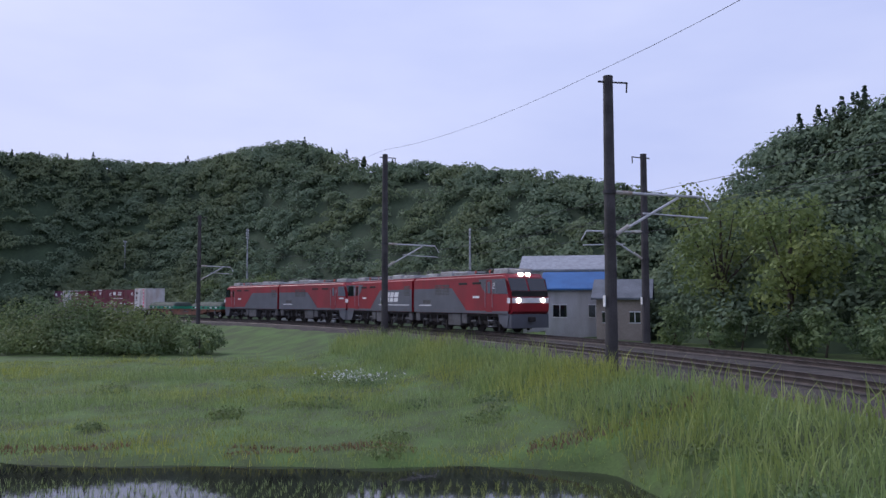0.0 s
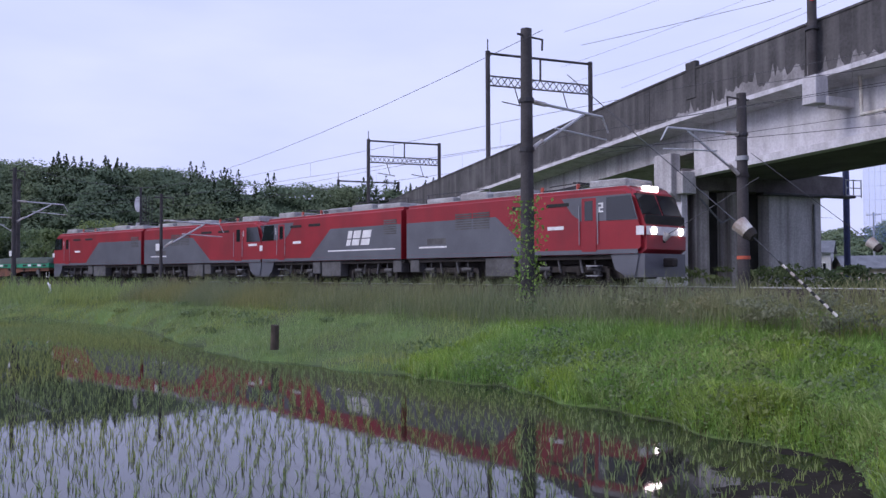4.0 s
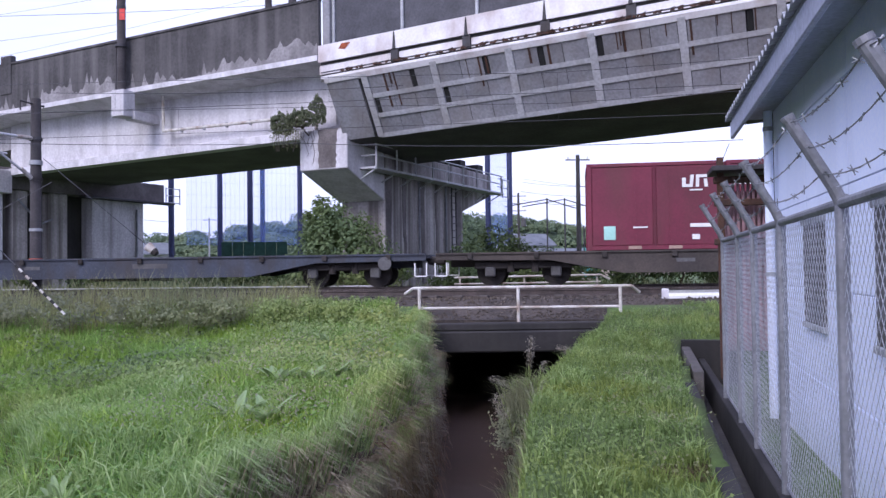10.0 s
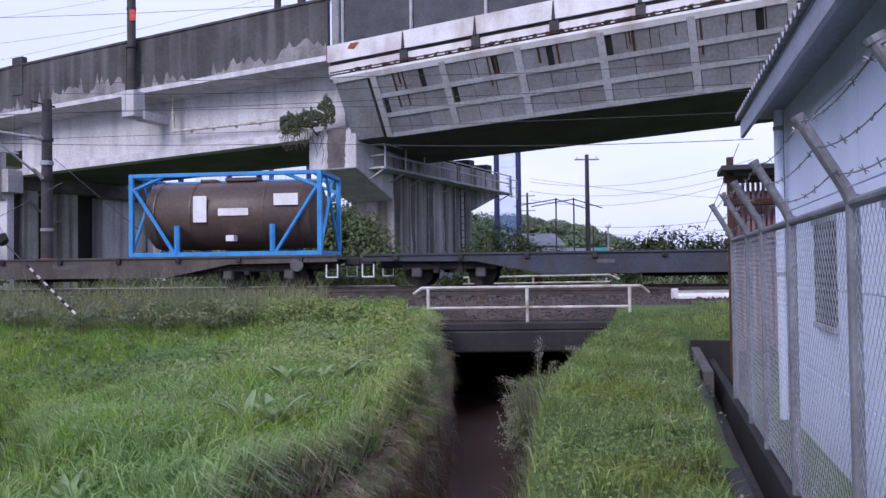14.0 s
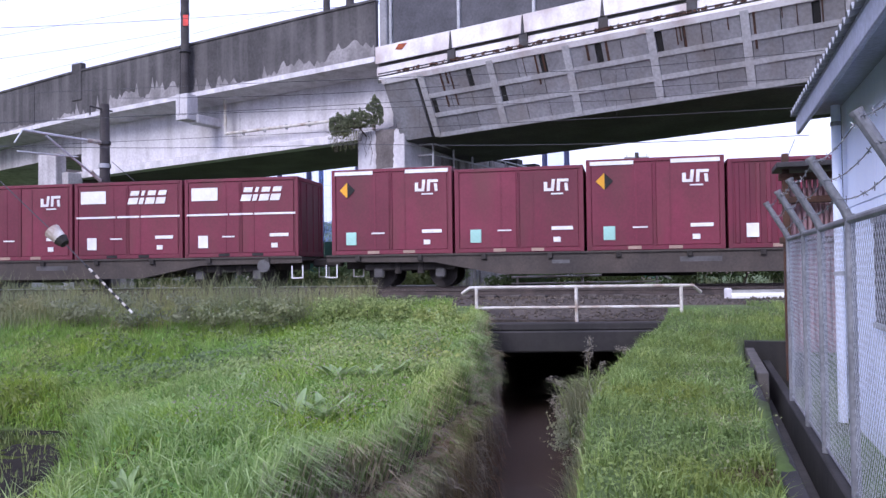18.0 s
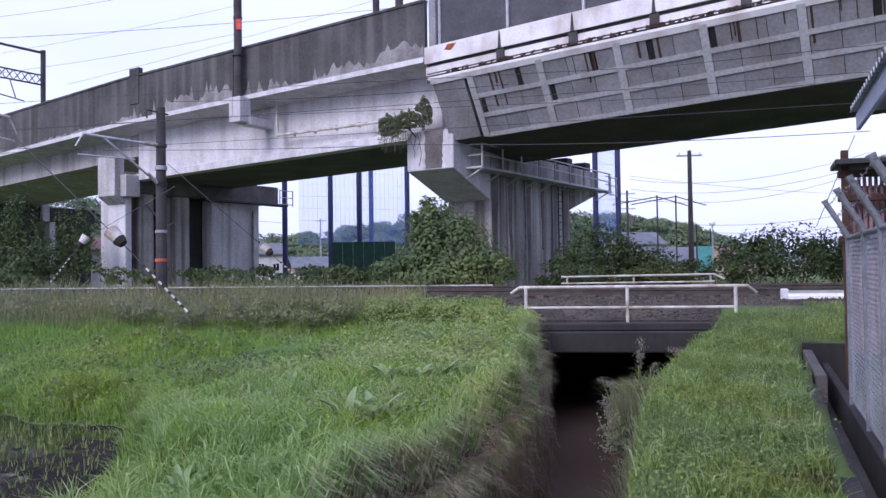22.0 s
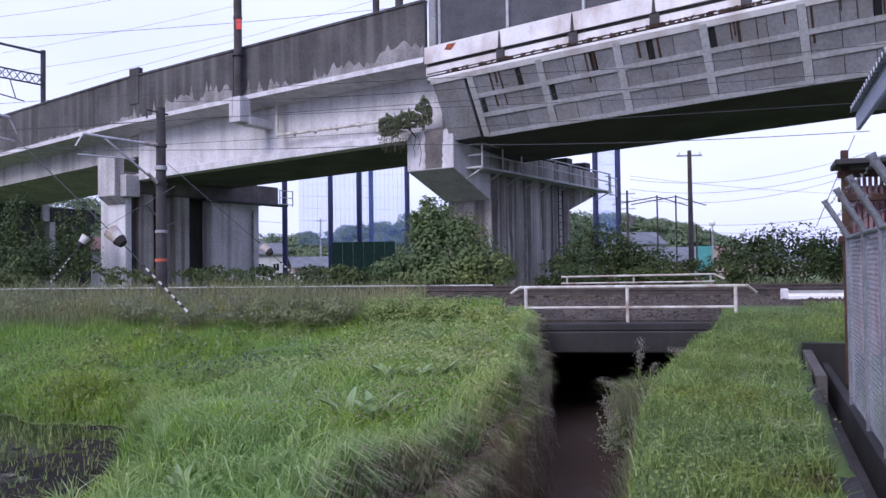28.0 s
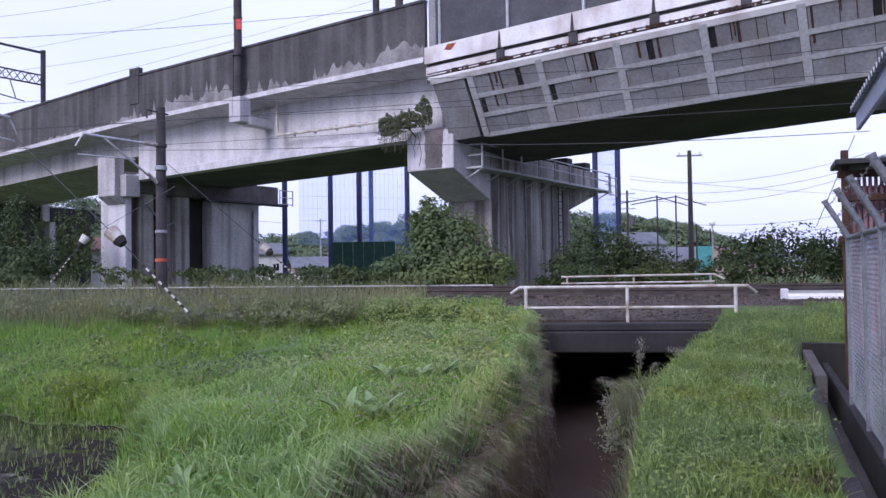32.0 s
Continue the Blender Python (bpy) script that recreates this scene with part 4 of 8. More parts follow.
for dirn in (1, -1):
    f = -4.6 - hgt
    while f < 3.87 + hgt:
        a, b = f, f + dirn * hgt * 0.78
        lo, hi = (0.0, 1.0)
        pts = []
        for k in np.linspace(0, 1, 2):
            pts.append((a + (b - a) * k, FBOT + 0.03 + hgt * k))
        (f0, z0), (f1, z1) = pts
        # cut to the fence's ends
        def cut(fa, za, fb, zb, lim, keep_less):
            if (fa > lim) == (fb > lim):
                return None if (fa > lim) == keep_less else (fa, za, fb, zb)
            t = (lim - fa) / (fb - fa)
            fm, zm = lim, za + (zb - za) * t
            return (fm, zm, fb, zb) if (fa > lim) == keep_less else (fa, za, fm, zm)
        c = cut(f0, z0, f1, z1, 3.86, True)
        c = cut(*c, -4.6, False) if c else None
        if c:
            k0 = len(vs)
            for ff, zz in ((c[0], c[1]), (c[2], c[3])):
                vs += [fp(ff - r, dirn * 0.003, zz), fp(ff + r, dirn * 0.003, zz), fp(ff, dirn * 0.003 + r * 1.7, zz)]
            fs += [(k0, k0 + 1, k0 + 4, k0 + 3), (k0 + 1, k0 + 2, k0 + 5, k0 + 4), (k0 + 2, k0, k0 + 3, k0 + 5)]
        f += pitch
tagged(raw("wire_mesh", vs, fs, "mesh_wire", fence, "woven diamond wire mesh"), kind="stuff")
rs = random.Random(3)
for k, (g, z) in enumerate(((-0.21, 0.38), (-0.15, 0.26), (-0.08, 0.14))):
    bm = bmesh.new()
    for a, b in zip(posts[:-1], posts[1:]):
        n = 6
        for i in range(n):
            s0, s1 = i / n, (i + 1) / n
            sag = lambda s: -0.05 * 4 * s * (1 - s)
            tube(bm, fp(a + (b - a) * s0, g, FTOP + z + sag(s0)), fp(a + (b - a) * s1, g, FTOP + z + sag(s1)), 0.0035, None, 4)
            m = (s0 + s1) / 2
            c = Vector(fp(a + (b - a) * m, g, FTOP + z + sag(m)))
            for _ in range(2):
                d = Vector((rs.uniform(-1, 1), rs.uniform(-1, 1), rs.uniform(-1, 1))).normalized() * 0.022
                tube(bm, c - d, c + d, 0.0028, None, 3)
    part("barbed_wire", bm, "fence_steel", fence, "strand of barbed wire")
drain = thing("drain_channel", Matrix.Identity(4), "damp dark concrete drain channel along the fence", "drain")
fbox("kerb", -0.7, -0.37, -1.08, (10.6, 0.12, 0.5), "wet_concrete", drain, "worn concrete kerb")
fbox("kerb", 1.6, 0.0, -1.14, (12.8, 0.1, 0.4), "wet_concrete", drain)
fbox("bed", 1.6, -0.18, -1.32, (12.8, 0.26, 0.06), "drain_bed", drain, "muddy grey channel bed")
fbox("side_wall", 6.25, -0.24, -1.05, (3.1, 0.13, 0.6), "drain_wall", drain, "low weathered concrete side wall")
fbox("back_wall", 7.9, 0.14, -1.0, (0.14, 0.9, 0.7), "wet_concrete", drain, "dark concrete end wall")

house = thing("storage_building", Matrix.Identity(4), "pale blue panelled storage building behind the fence", "building")
G0, END, ZT = 0.76, 5.3, 2.55
rows = [(-1.5, -0.6), (-0.6, 0.3), (0.3, 1.2), (1.2, 2.1), (2.1, ZT)]
fbox("wall_core", (END - 9.0) / 2, G0 + 0.26, 0.55, (END + 9.0, 0.4, 4.1), "siding", house)
for (z0, z1) in rows:
    f = -9.0
    while f < END - 0.1:
        f1 = min(f + 1.75, END)
        fbox("wall_panel", (f + f1) / 2, G0 + 0.03, (z0 + z1) / 2, (f1 - f - 0.012, 0.05, z1 - z0 - 0.012), "siding", house, bevel=0.004)
        f = f1
fbox("end_wall", END - 0.1, 3.4, 0.6, (0.2, 5.0, 4.2), "siding", house)
# an added dark strip for the shadow behind the building's corner
fbox("corner_shade", END + 0.18, 1.0, 0.9, (0.3, 0.5, 3.9), "steel_dark", house, "dark strip standing in for the shadow at the corner")
for f in (2.85, 0.2):
    w = fbox("window", f, G0 - 0.005, 0.45, (0.9, 0.05, 1.0), "under_grey", house, "grey frosted window")
    fbox("window_frame", f, G0 - 0.015, 0.97, (0.95, 0.07, 0.06), "galv", w)
    fbox("window_frame", f, G0 - 0.015, -0.07, (0.95, 0.07, 0.06), "galv", w)
part("downpipe", T((fp(END - 0.3, G0 - 0.1, -1.5), fp(END - 0.3, G0 - 0.1, 2.45), 0.055), n=14), "siding", house, "pale blue downpipe")
for z in (0.4, 2.2):
    part("pipe_clip", T((fp(END - 0.3, G0 - 0.1, z), fp(END - 0.3, G0 - 0.1, z + 0.05), 0.065), n=14), "galv", house)
fbox("soffit", -1.7, G0 - 0.1, 2.5, (15.0, 0.7, 0.03), "fascia", house)
fbox("fascia", -1.7, G0 - 0.43, 2.36, (15.1, 0.05, 0.22), "fascia", house, "grey-blue fascia board")
vs, fs, k = [], [], 0
for f in np.arange(-9.2, 5.9, 0.025):
    w = 0.045 * max(-0.5, math.cos(f * 2 * math.pi / 0.2))
    for g, z in ((-0.52, 2.52), (5.0, 3.6)):
        vs += [fp(f, G0 + g, z + w), fp(f, G0 + g, z + w - 0.012)]
n = len(vs) // 4
for i in range(n - 1):
    a, b = i * 4, i * 4 + 4
    fs += [(a, b, b + 2, a + 2), (a + 1, a + 3, b + 3, b + 1), (a, a + 1, b + 1, b), (a + 2, b + 2, b + 3, a + 3)]
raw("roof", vs, fs, "galv", house, "corrugated sheet roof with pale wavy edge")
fbox("roof_core", -1.7, G0 + 2.9, 2.9, (15.0, 4.8, 0.4), "fascia", house)
shed = thing("pipe_rack", Matrix.Identity(4), "rusty steel rack with pinkish corrugated sheet", "rack")
M["pink_sheet"] = mat("faded_pink_sheet", (0.4, 0.24, 0.26), (0.3, 0.18, 0.2), 0.7, 0, 2, 20)
for i in range(14):
    fbox("sheet_rib", 7.6, 0.35 + i * 0.075, 0.6, (0.04, 0.05, 2.6), "pink_sheet", shed)
fbox("back_sheet", 7.75, 0.87, 0.45, (0.04, 1.1, 2.5), "pink_sheet", shed, "faded pink corrugated sheet")
fbox("roof", 7.5, 0.85, 2.0, (0.9, 1.4, 0.08), "steel_dark", shed, "dark flat roof")
for z in (0.9, 1.5, 1.85):
    fbox("rack_beam", 7.4, 0.85, z, (0.12, 1.3, 0.1), "rust", shed)
for g in (0.3, 1.35):
    fbox("rack_post", 7.4, g, 0.5, (0.1, 0.1, 3.4), "rust", shed)

# ---- railings over the culvert, guard rail ----
rail = thing("handrail", Matrix.Identity(4), "peeling white painted pipe handrail over the culvert", "handrail", "handrails")
for x0 in (-0.12, 1.92, 4.02):
    yy = 16.75 - (x0 + 0.12) * 0.04
    part("post", T(((x0, yy, -0.7), (x0, yy, 0.13), 0.035), n=10), "white_pipe", rail)
part("top_bar", T(((-0.42, 16.9, 0.02), (-0.25, 16.76, 0.14), 0.032), ((-0.25, 16.76, 0.14), (4.25, 16.58, 0.14), 0.032), ((4.25, 16.58, 0.14), (4.45, 16.72, 0.0), 0.032), n=10), "white_pipe", rail)
part("mid_bar", T(((-0.12, 16.75, -0.28), (4.0, 16.6, -0.28), 0.03), n=10), "white_pipe", rail, "rust-stained middle bar")
rail2 = thing("handrail", Matrix.Identity(4), "white pipe handrail on the far side of the tracks", "handrail", "handrails")
for x0 in (1.2, 3.4, 5.9):
    part("post", T(((x0, 27.6, -0.5), (x0, 27.6, 0.22), 0.035), n=8), "white_pipe", rail2)
part("top_bar", T(((1.0, 27.6, 0.22), (6.0, 27.5, 0.26), 0.035), ((6.0, 27.5, 0.26), (6.3, 27.4, 0.1), 0.035), ((1.0, 27.55, 0.0), (6.0, 27.5, 0.02), 0.03), n=8), "white_pipe", rail2)
grail = thing("guard_rail", Matrix.Identity(4), "white corrugated steel guard rail beside the tracks", "guard rail")
a, b = Vector((5.5, 18.2, 0)), Vector((9.5, 18.0, 0))
m = Matrix.Translation((a + b) / 2)
part("beam", prism([(-0.03, -0.33), (0.04, -0.27), (-0.03, -0.2), (-0.03, -0.14), (0.04, -0.08), (-0.03, -0.01), (0.0, -0.01), (0.07, -0.08), (0.0, -0.14), (0.0, -0.2), (0.07, -0.27), (0.0, -0.33)], "x", 5.5, 9.5), "white", grail)
grail.children[0].matrix_basis = Matrix.Translation((0, 18.15, 0))
for x0 in (5.45, 7.4):
    part("post", B(((x0, 18.25, -0.35), (0.14, 0.14, 0.75)), bevel=0.02), "concrete", grail)

# ---- plants ----
RNG = np.random.default_rng(11)


def blades(name, xy, z, h, w, lean, material, label, category, droop=0.0, rng=RNG, kindw="stuff", towards=None):
    """Bent blades: arrays of base points, heights, widths and how far they lean."""
    n = len(xy)
    a, b = rng.uniform(0, 2 * np.pi, n), rng.uniform(0, 2 * np.pi, n)
    if towards is not None:
        b = towards + rng.normal(0, 0.6, n)
    dx, dy = np.cos(a) * w / 2, np.sin(a) * w / 2
    lx, ly = np.cos(b) * lean * h, np.sin(b) * lean * h
    P = np.zeros((n, 5, 3))
    P[:, 0] = np.stack([xy[:, 0] - dx, xy[:, 1] - dy, z - 0.03], -1)
    P[:, 1] = np.stack([xy[:, 0] + dx, xy[:, 1] + dy, z - 0.03], -1)
    mx, my = xy[:, 0] + lx * 0.35, xy[:, 1] + ly * 0.35
    P[:, 2] = np.stack([mx + dx * 0.8, my + dy * 0.8, z + h * 0.6], -1)
    P[:, 3] = np.stack([mx - dx * 0.8, my - dy * 0.8, z + h * 0.6], -1)
    P[:, 4] = np.stack([xy[:, 0] + lx, xy[:, 1] + ly, z + h * (1 - droop)], -1)
    base = (np.arange(n) * 5)[:, None]
    q = (base + np.array([[0, 1, 2, 3]])).tolist()
    t = (base + np.array([[3, 2, 4]])).tolist()
    ob = raw(name, P.reshape(-1, 3).tolist(), q + t, material)
    return tagged(ob, label, category, kind=kindw)


def leaves(name, pts, size, material, parent=None, label="", rng=RNG, face=None, loose=0.75):
    """Small leaf quads at points; face gives the way each one turns, more or less."""
    n = len(pts)
    w = rng.normal(size=(n, 3))
    if face is not None:
        w = face / (np.linalg.norm(face, axis=1)[:, None] + 1e-6) + w * loose * 0.58
    w /= np.linalg.norm(w, axis=1)[:, None]
    u = np.cross(w, rng.normal(size=(n, 3)))
    u /= np.linalg.norm(u, axis=1)[:, None]
    v = np.cross(w, u)
    s = (size * rng.uniform(0.6, 1.3, n))[:, None]
    P = np.stack([pts - u * s * 0.5, pts + v * s * 0.32, pts + u * s * 0.5, pts - v * s * 0.3], 1)
    return raw(name, P.reshape(-1, 3).tolist(), np.arange(4 * n).reshape(-1, 4).tolist(), material, parent, label)


def blob_points(n, centre, radii, rng=RNG, shell=0.55):
    d = rng.normal(size=(n, 3))
    d /= np.linalg.norm(d, axis=1)[:, None]
    r = shell + (1 - shell) * rng.uniform(0, 1, n) ** 0.6
    return np.asarray(centre) + d * r[:, None] * np.asarray(radii)


def bush(name, label, lumps, n, size, material="leaf", category="bush", stems=5, thick=1.0):
    """A shrub: stems and a crown of lumps (x, y, z, rx, ry, rz)."""
    x, y = lumps[0][0], lumps[0][1]
    z0 = float(height(np.array([x]), np.array([y]))[0])
    b = thing(name, Matrix.Translation((x, y, z0)), label, category)
    tot = sum(l[3] * l[5] for l in lumps)
    pts, out = [], []
    for l in lumps:
        k = int(n * l[3] * l[5] / tot)
        sub = max(3, k // 60)
        cen = blob_points(sub, l[:3], np.array(l[3:]) * 0.8, shell=0.5)
        for c in cen:
            q = blob_points(k // sub, c, np.array(l[3:]) * 0.33, shell=0.35)
            pts.append(q)
            out.append((q - c) / np.array(l[3:]) + (q - np.array(l[:3])) / np.array(l[3:]) * 0.5 + [0, 0, 0.25])
    p, out = np.concatenate(pts), np.concatenate(out)
    k = p[:, 2] > z0 + 0.02
    leaves("crown", p[k] - np.array([x, y, z0]), size, material, b, "", RNG, out[k])
    if not stems:
        return b
    bm = bmesh.new()
    rr = random.Random(int(abs(x * 100)))
    for i in range(stems):
        l = lumps[i % len(lumps)]
        e = Vector((l[0] - x + rr.uniform(-0.4, 0.4) * l[3], l[1] - y + rr.uniform(-0.3, 0.3) * l[4], l[2] - z0 + 0.2 * l[5]))
        s0 = Vector((l[0] - x + rr.uniform(-0.15, 0.15), l[1] - y, -0.1))
        tube(bm, s0, e * 0.5 + s0 * 0.5 + Vector((rr.uniform(-0.2, 0.2), 0, 0)), 0.06 * thick, 0.04 * thick, 6)
        tube(bm, e * 0.5 + s0 * 0.5, e, 0.04 * thick, 0.015 * thick, 6)
    tagged(part("stem", bm, "bark", b), kind="stuff")
    return b


def scatter(n, x0, x1, y0, y1):
    return np.stack([RNG.uniform(x0, x1, n), RNG.uniform(y0, y1, n)], -1)


def wet(x, y):
    """True over open water, drain and track bed."""
    z = height(x, y)
    o = off_track(x, y)
    q = (x - 2.34) * 0.965 - (y - 5.27) * 0.262
    return (z < -1.74) | ((o < 6.3) & (o > -2.6)) | ((q > -0.45) & (y < 13.6)) | ((x > -0.7) & (x < 5.6) & (y > 16.45) & (o > -8))


def grass_patch(name, n, x0, x1, y0, y1, hmin, hmax, w, lean, material, label, where=None, patchy=0.5):
    xy = scatter(n, x0, x1, y0, y1)
    k = ~wet(xy[:, 0], xy[:, 1])
    if where is not None:
        k &= where(xy[:, 0], xy[:, 1])
    xy = xy[k]
    z = height(xy[:, 0], xy[:, 1])
    p = 0.5 + 0.5 * np.sin(xy[:, 0] * 1.7 + 2 * np.sin(xy[:, 1] * 0.8)) * np.sin(xy[:, 1] * 1.3 + 1.7 * np.sin(xy[:, 0] * 0.6))
    h = (hmin + (hmax - hmin) * RNG.uniform(0, 1, len(xy)) ** 1.5) * (1 - patchy * 0.6 + patchy * p)
    return blades(name, xy, z, h, w * RNG.uniform(0.6, 1.3, len(xy)), RNG.uniform(0.1, lean, len(xy)), material, label, "grass")


grass_patch("meadow_grass", 105000, -9.5, 0.2, 3.2, 13, 0.05, 0.26, 0.011, 1.4, "grass", "lush bright green meadow grass", lambda x, y: x < bank_left(y) + 0.1, 0.95)
grass_patch("dry_patch", 5000, -4.6, -2.6, 5.6, 7.0, 0.05, 0.14, 0.01, 1.2, "dry", "trodden brown patch in the meadow", lambda x, y: np.hypot((x + 2.7) / 0.6, (y - 5.9) / 0.45) < 1)
grass_patch("dry_patch", 14000, -82, -78, -6, 20, 0.04, 0.12, 0.03, 1.3, "russet", "thin russet strip of mown stalks", lambda x, y: (np.abs(x + 80.0 + 0.3 * np.sin(y * 0.8)) < 0.5) & (np.sin(y * 0.9) > -0.4))
grass_patch("dry_patch", 9000, -14, -7, 12.6, 17, 0.05, 0.2, 0.014, 1.2, "russet", "reddish-brown bare strip in the verge", lambda x, y: (np.sin(x * 1.1) + np.sin(y * 2.3) > 0.5) & (paddy_edge(x) + 0.6 < y) & (y < paddy_edge(x) + 2.6))
grass_patch("meadow_grass", 75000, -16, 0.2, 11.5, 18.2, 0.1, 0.34, 0.015, 0.9, "grass", "green meadow grass towards the tracks", lambda x, y: x < bank_left(y) + 0.1)
grass_patch("bank_grass", 75000, -0.2, 7.5, 3.6, 18.2, 0.03, 0.16, 0.011, 1.4, "bank", "short trodden green grass on the bank", lambda x, y: x > stream_mid(y) + 0.55)
grass_patch("verge_weeds", 100000, -50, -9, 8, 24, 0.07, 0.26, 0.016, 1.1, "verge", "rough green verge along the paddy")
grass_patch("verge_weeds", 60000, -57, -43, -10, 16, 0.06, 0.24, 0.018, 1.2, "verge", "rough green bund between the paddies")
grass_patch("verge_weeds", 150000, -108, -50, -16, 24, 0.05, 0.2, 0.022, 1.2, "verge", "rough green verge of the far field", lambda x, y: off_track(x, y) > 3)
# leafy weeds in clumps along the verge
n = 420
cx, cy = RNG.uniform(-98, -9, n), RNG.uniform(-8, 21, n)
o = off_track(cx, cy)
k = (o > 6.6) & (height(cx, cy) > -1.6) & (np.sin(cx * 0.35) + np.sin(cy * 0.9 + 0.1 * cx) > -0.5)
cx, cy = cx[k], cy[k]
cz, cr = height(cx, cy), RNG.uniform(0.25, 0.8, len(cx))
q = RNG.normal(size=(len(cx) * 150, 3))
q /= np.linalg.norm(q, axis=1)[:, None]
q[:, 2] = np.abs(q[:, 2])
r3 = np.repeat(cr, 150)[:, None]
tagged(leaves("verge_clump", np.repeat(np.stack([cx, cy, cz], -1), 150, 0) + q * r3 * [1.3, 1.3, 0.42] * RNG.uniform(0.5, 1, (len(q), 1)), 0.11, "leaf_b", None, "", RNG, q), "low leafy weed clumps in the verge", "weeds", kind="stuff")
# a clump of white flowers
fx, fy, fz = (-94.0, 7.6, -1.02)
fz = float(height(np.array([fx]), np.array([fy]))[0])
fl = thing("flower_clump", Matrix.Translation((fx, fy, fz)), "clump of small white wild flowers in the verge", "flowers")
q = RNG.normal(size=(260, 3)) * [0.3, 0.75, 0.12] + [0, 0, 0.42]
leaves("blossom_heads", q, 0.07, "white", fl, "tiny white blossoms", RNG, np.tile([0.3, 0, 1.0], (260, 1)))
q = RNG.normal(size=(700, 3)) * [0.35, 0.8, 0.12] + [0, 0, 0.22]
leaves("foliage", q, 0.1, "leaf_b", fl, "", RNG, np.tile([0, 0, 1.0], (700, 1)))
grass_patch("trackside_weeds", 90000, -42, -2.4, 13, 24, 0.45, 0.95, 0.012, 0.7, "weed", "tall dull brownish weeds beside the ballast", lambda x, y: (off_track(x, y) > 6.4) & (off_track(x, y) < 8.9))
grass_patch("trackside_weeds", 60000, -112, -42, 4, 24, 0.4, 0.95, 0.03, 0.7, "verge", "tall rank grass along the curving line", lambda x, y: (off_track(x, y) > 6.6) & (off_track(x, y) < 10.0) & (np.hypot(x + 60, y - 12) > 6))
grass_patch("verge_weeds", 40000, -108, -62, -12, 18, 0.25, 0.6, 0.022, 0.9, "verge", "strips of longer grass across the far field", lambda x, y: (np.sin(x * 0.62 + 0.5 * np.sin(y * 0.4)) > 0.35) & (x < -80.5))
grass_patch("trackside_weeds", 9000, -2.4, 12, 13, 24, 0.06, 0.2, 0.012, 0.9, "weed", "low weeds beside the ballast", lambda x, y: (off_track(x, y) > 6.3) & (off_track(x, y) < 8.5))
grass_patch("lineside_weeds", 24000, -60, 22, 24, 40, 0.2, 0.8, 0.035, 0.7, "weed", "dull green weeds beyond the tracks", lambda x, y: off_track(x, y) < -2.6)
# grass that hangs over the steep bank
def drape(name, n, clumps, reach, drop, w, material, label, back=0.25, spread=0.12):
    """Ribbons that rise from the brink, arch out over the stream and hang."""
    y = np.repeat(RNG.uniform(3.8, 16.9, clumps), n // clumps)
    n = len(y)
    y = y + RNG.normal(0, spread, n)
    x = bank_left(y) + RNG.uniform(-back, 0.06, n)
    z = np.maximum(height(x, y), -1.15)
    r, d, a = RNG.uniform(*reach, n), RNG.uniform(*drop, n), RNG.normal(0, 0.5, n)
    P = np.zeros((n, 5, 2, 3))
    for q, (o, u) in enumerate(((0, 0.0), (0.3, 0.2), (0.62, 0.22), (0.88, -0.25), (1.0, -1.0))):
        up = np.where(u > 0, u * 0.9 * r + 0.04, u * d)
        px, py, pz = x + o * r * np.cos(a), y + o * r * np.sin(a), z + up
        f = w * (1 - 0.75 * q / 4) / 2
        P[:, q, 0] = np.stack([px + f * np.sin(a), py - f * np.cos(a), pz], -1)
        P[:, q, 1] = np.stack([px - f * np.sin(a), py + f * np.cos(a), pz], -1)
    base = (np.arange(n) * 10)[:, None, None]
    F = base + np.array([[q * 2, q * 2 + 1, q * 2 + 3, q * 2 + 2] for q in range(4)])[None]
    return tagged(raw(name, P.reshape(-1, 3).tolist(), F.reshape(-1, 4).tolist(), material), label, "grass", kind="stuff")


drape("straw_fringe", 6500, 120, (0.08, 0.24), (0.3, 0.8), 0.009, "straw", "straw-coloured dead grass hanging down the bank", 0.02)
drape("dry_roots", 2400, 80, (0.1, 0.24), (0.5, 1.2), 0.007, "russet", "brown dead stalks and roots on the bank", 0.02)
M["tangle"] = leafy("dead_tangle", (0.15, 0.125, 0.11), (0.29, 0.25, 0.225), (0.47, 0.42, 0.37))


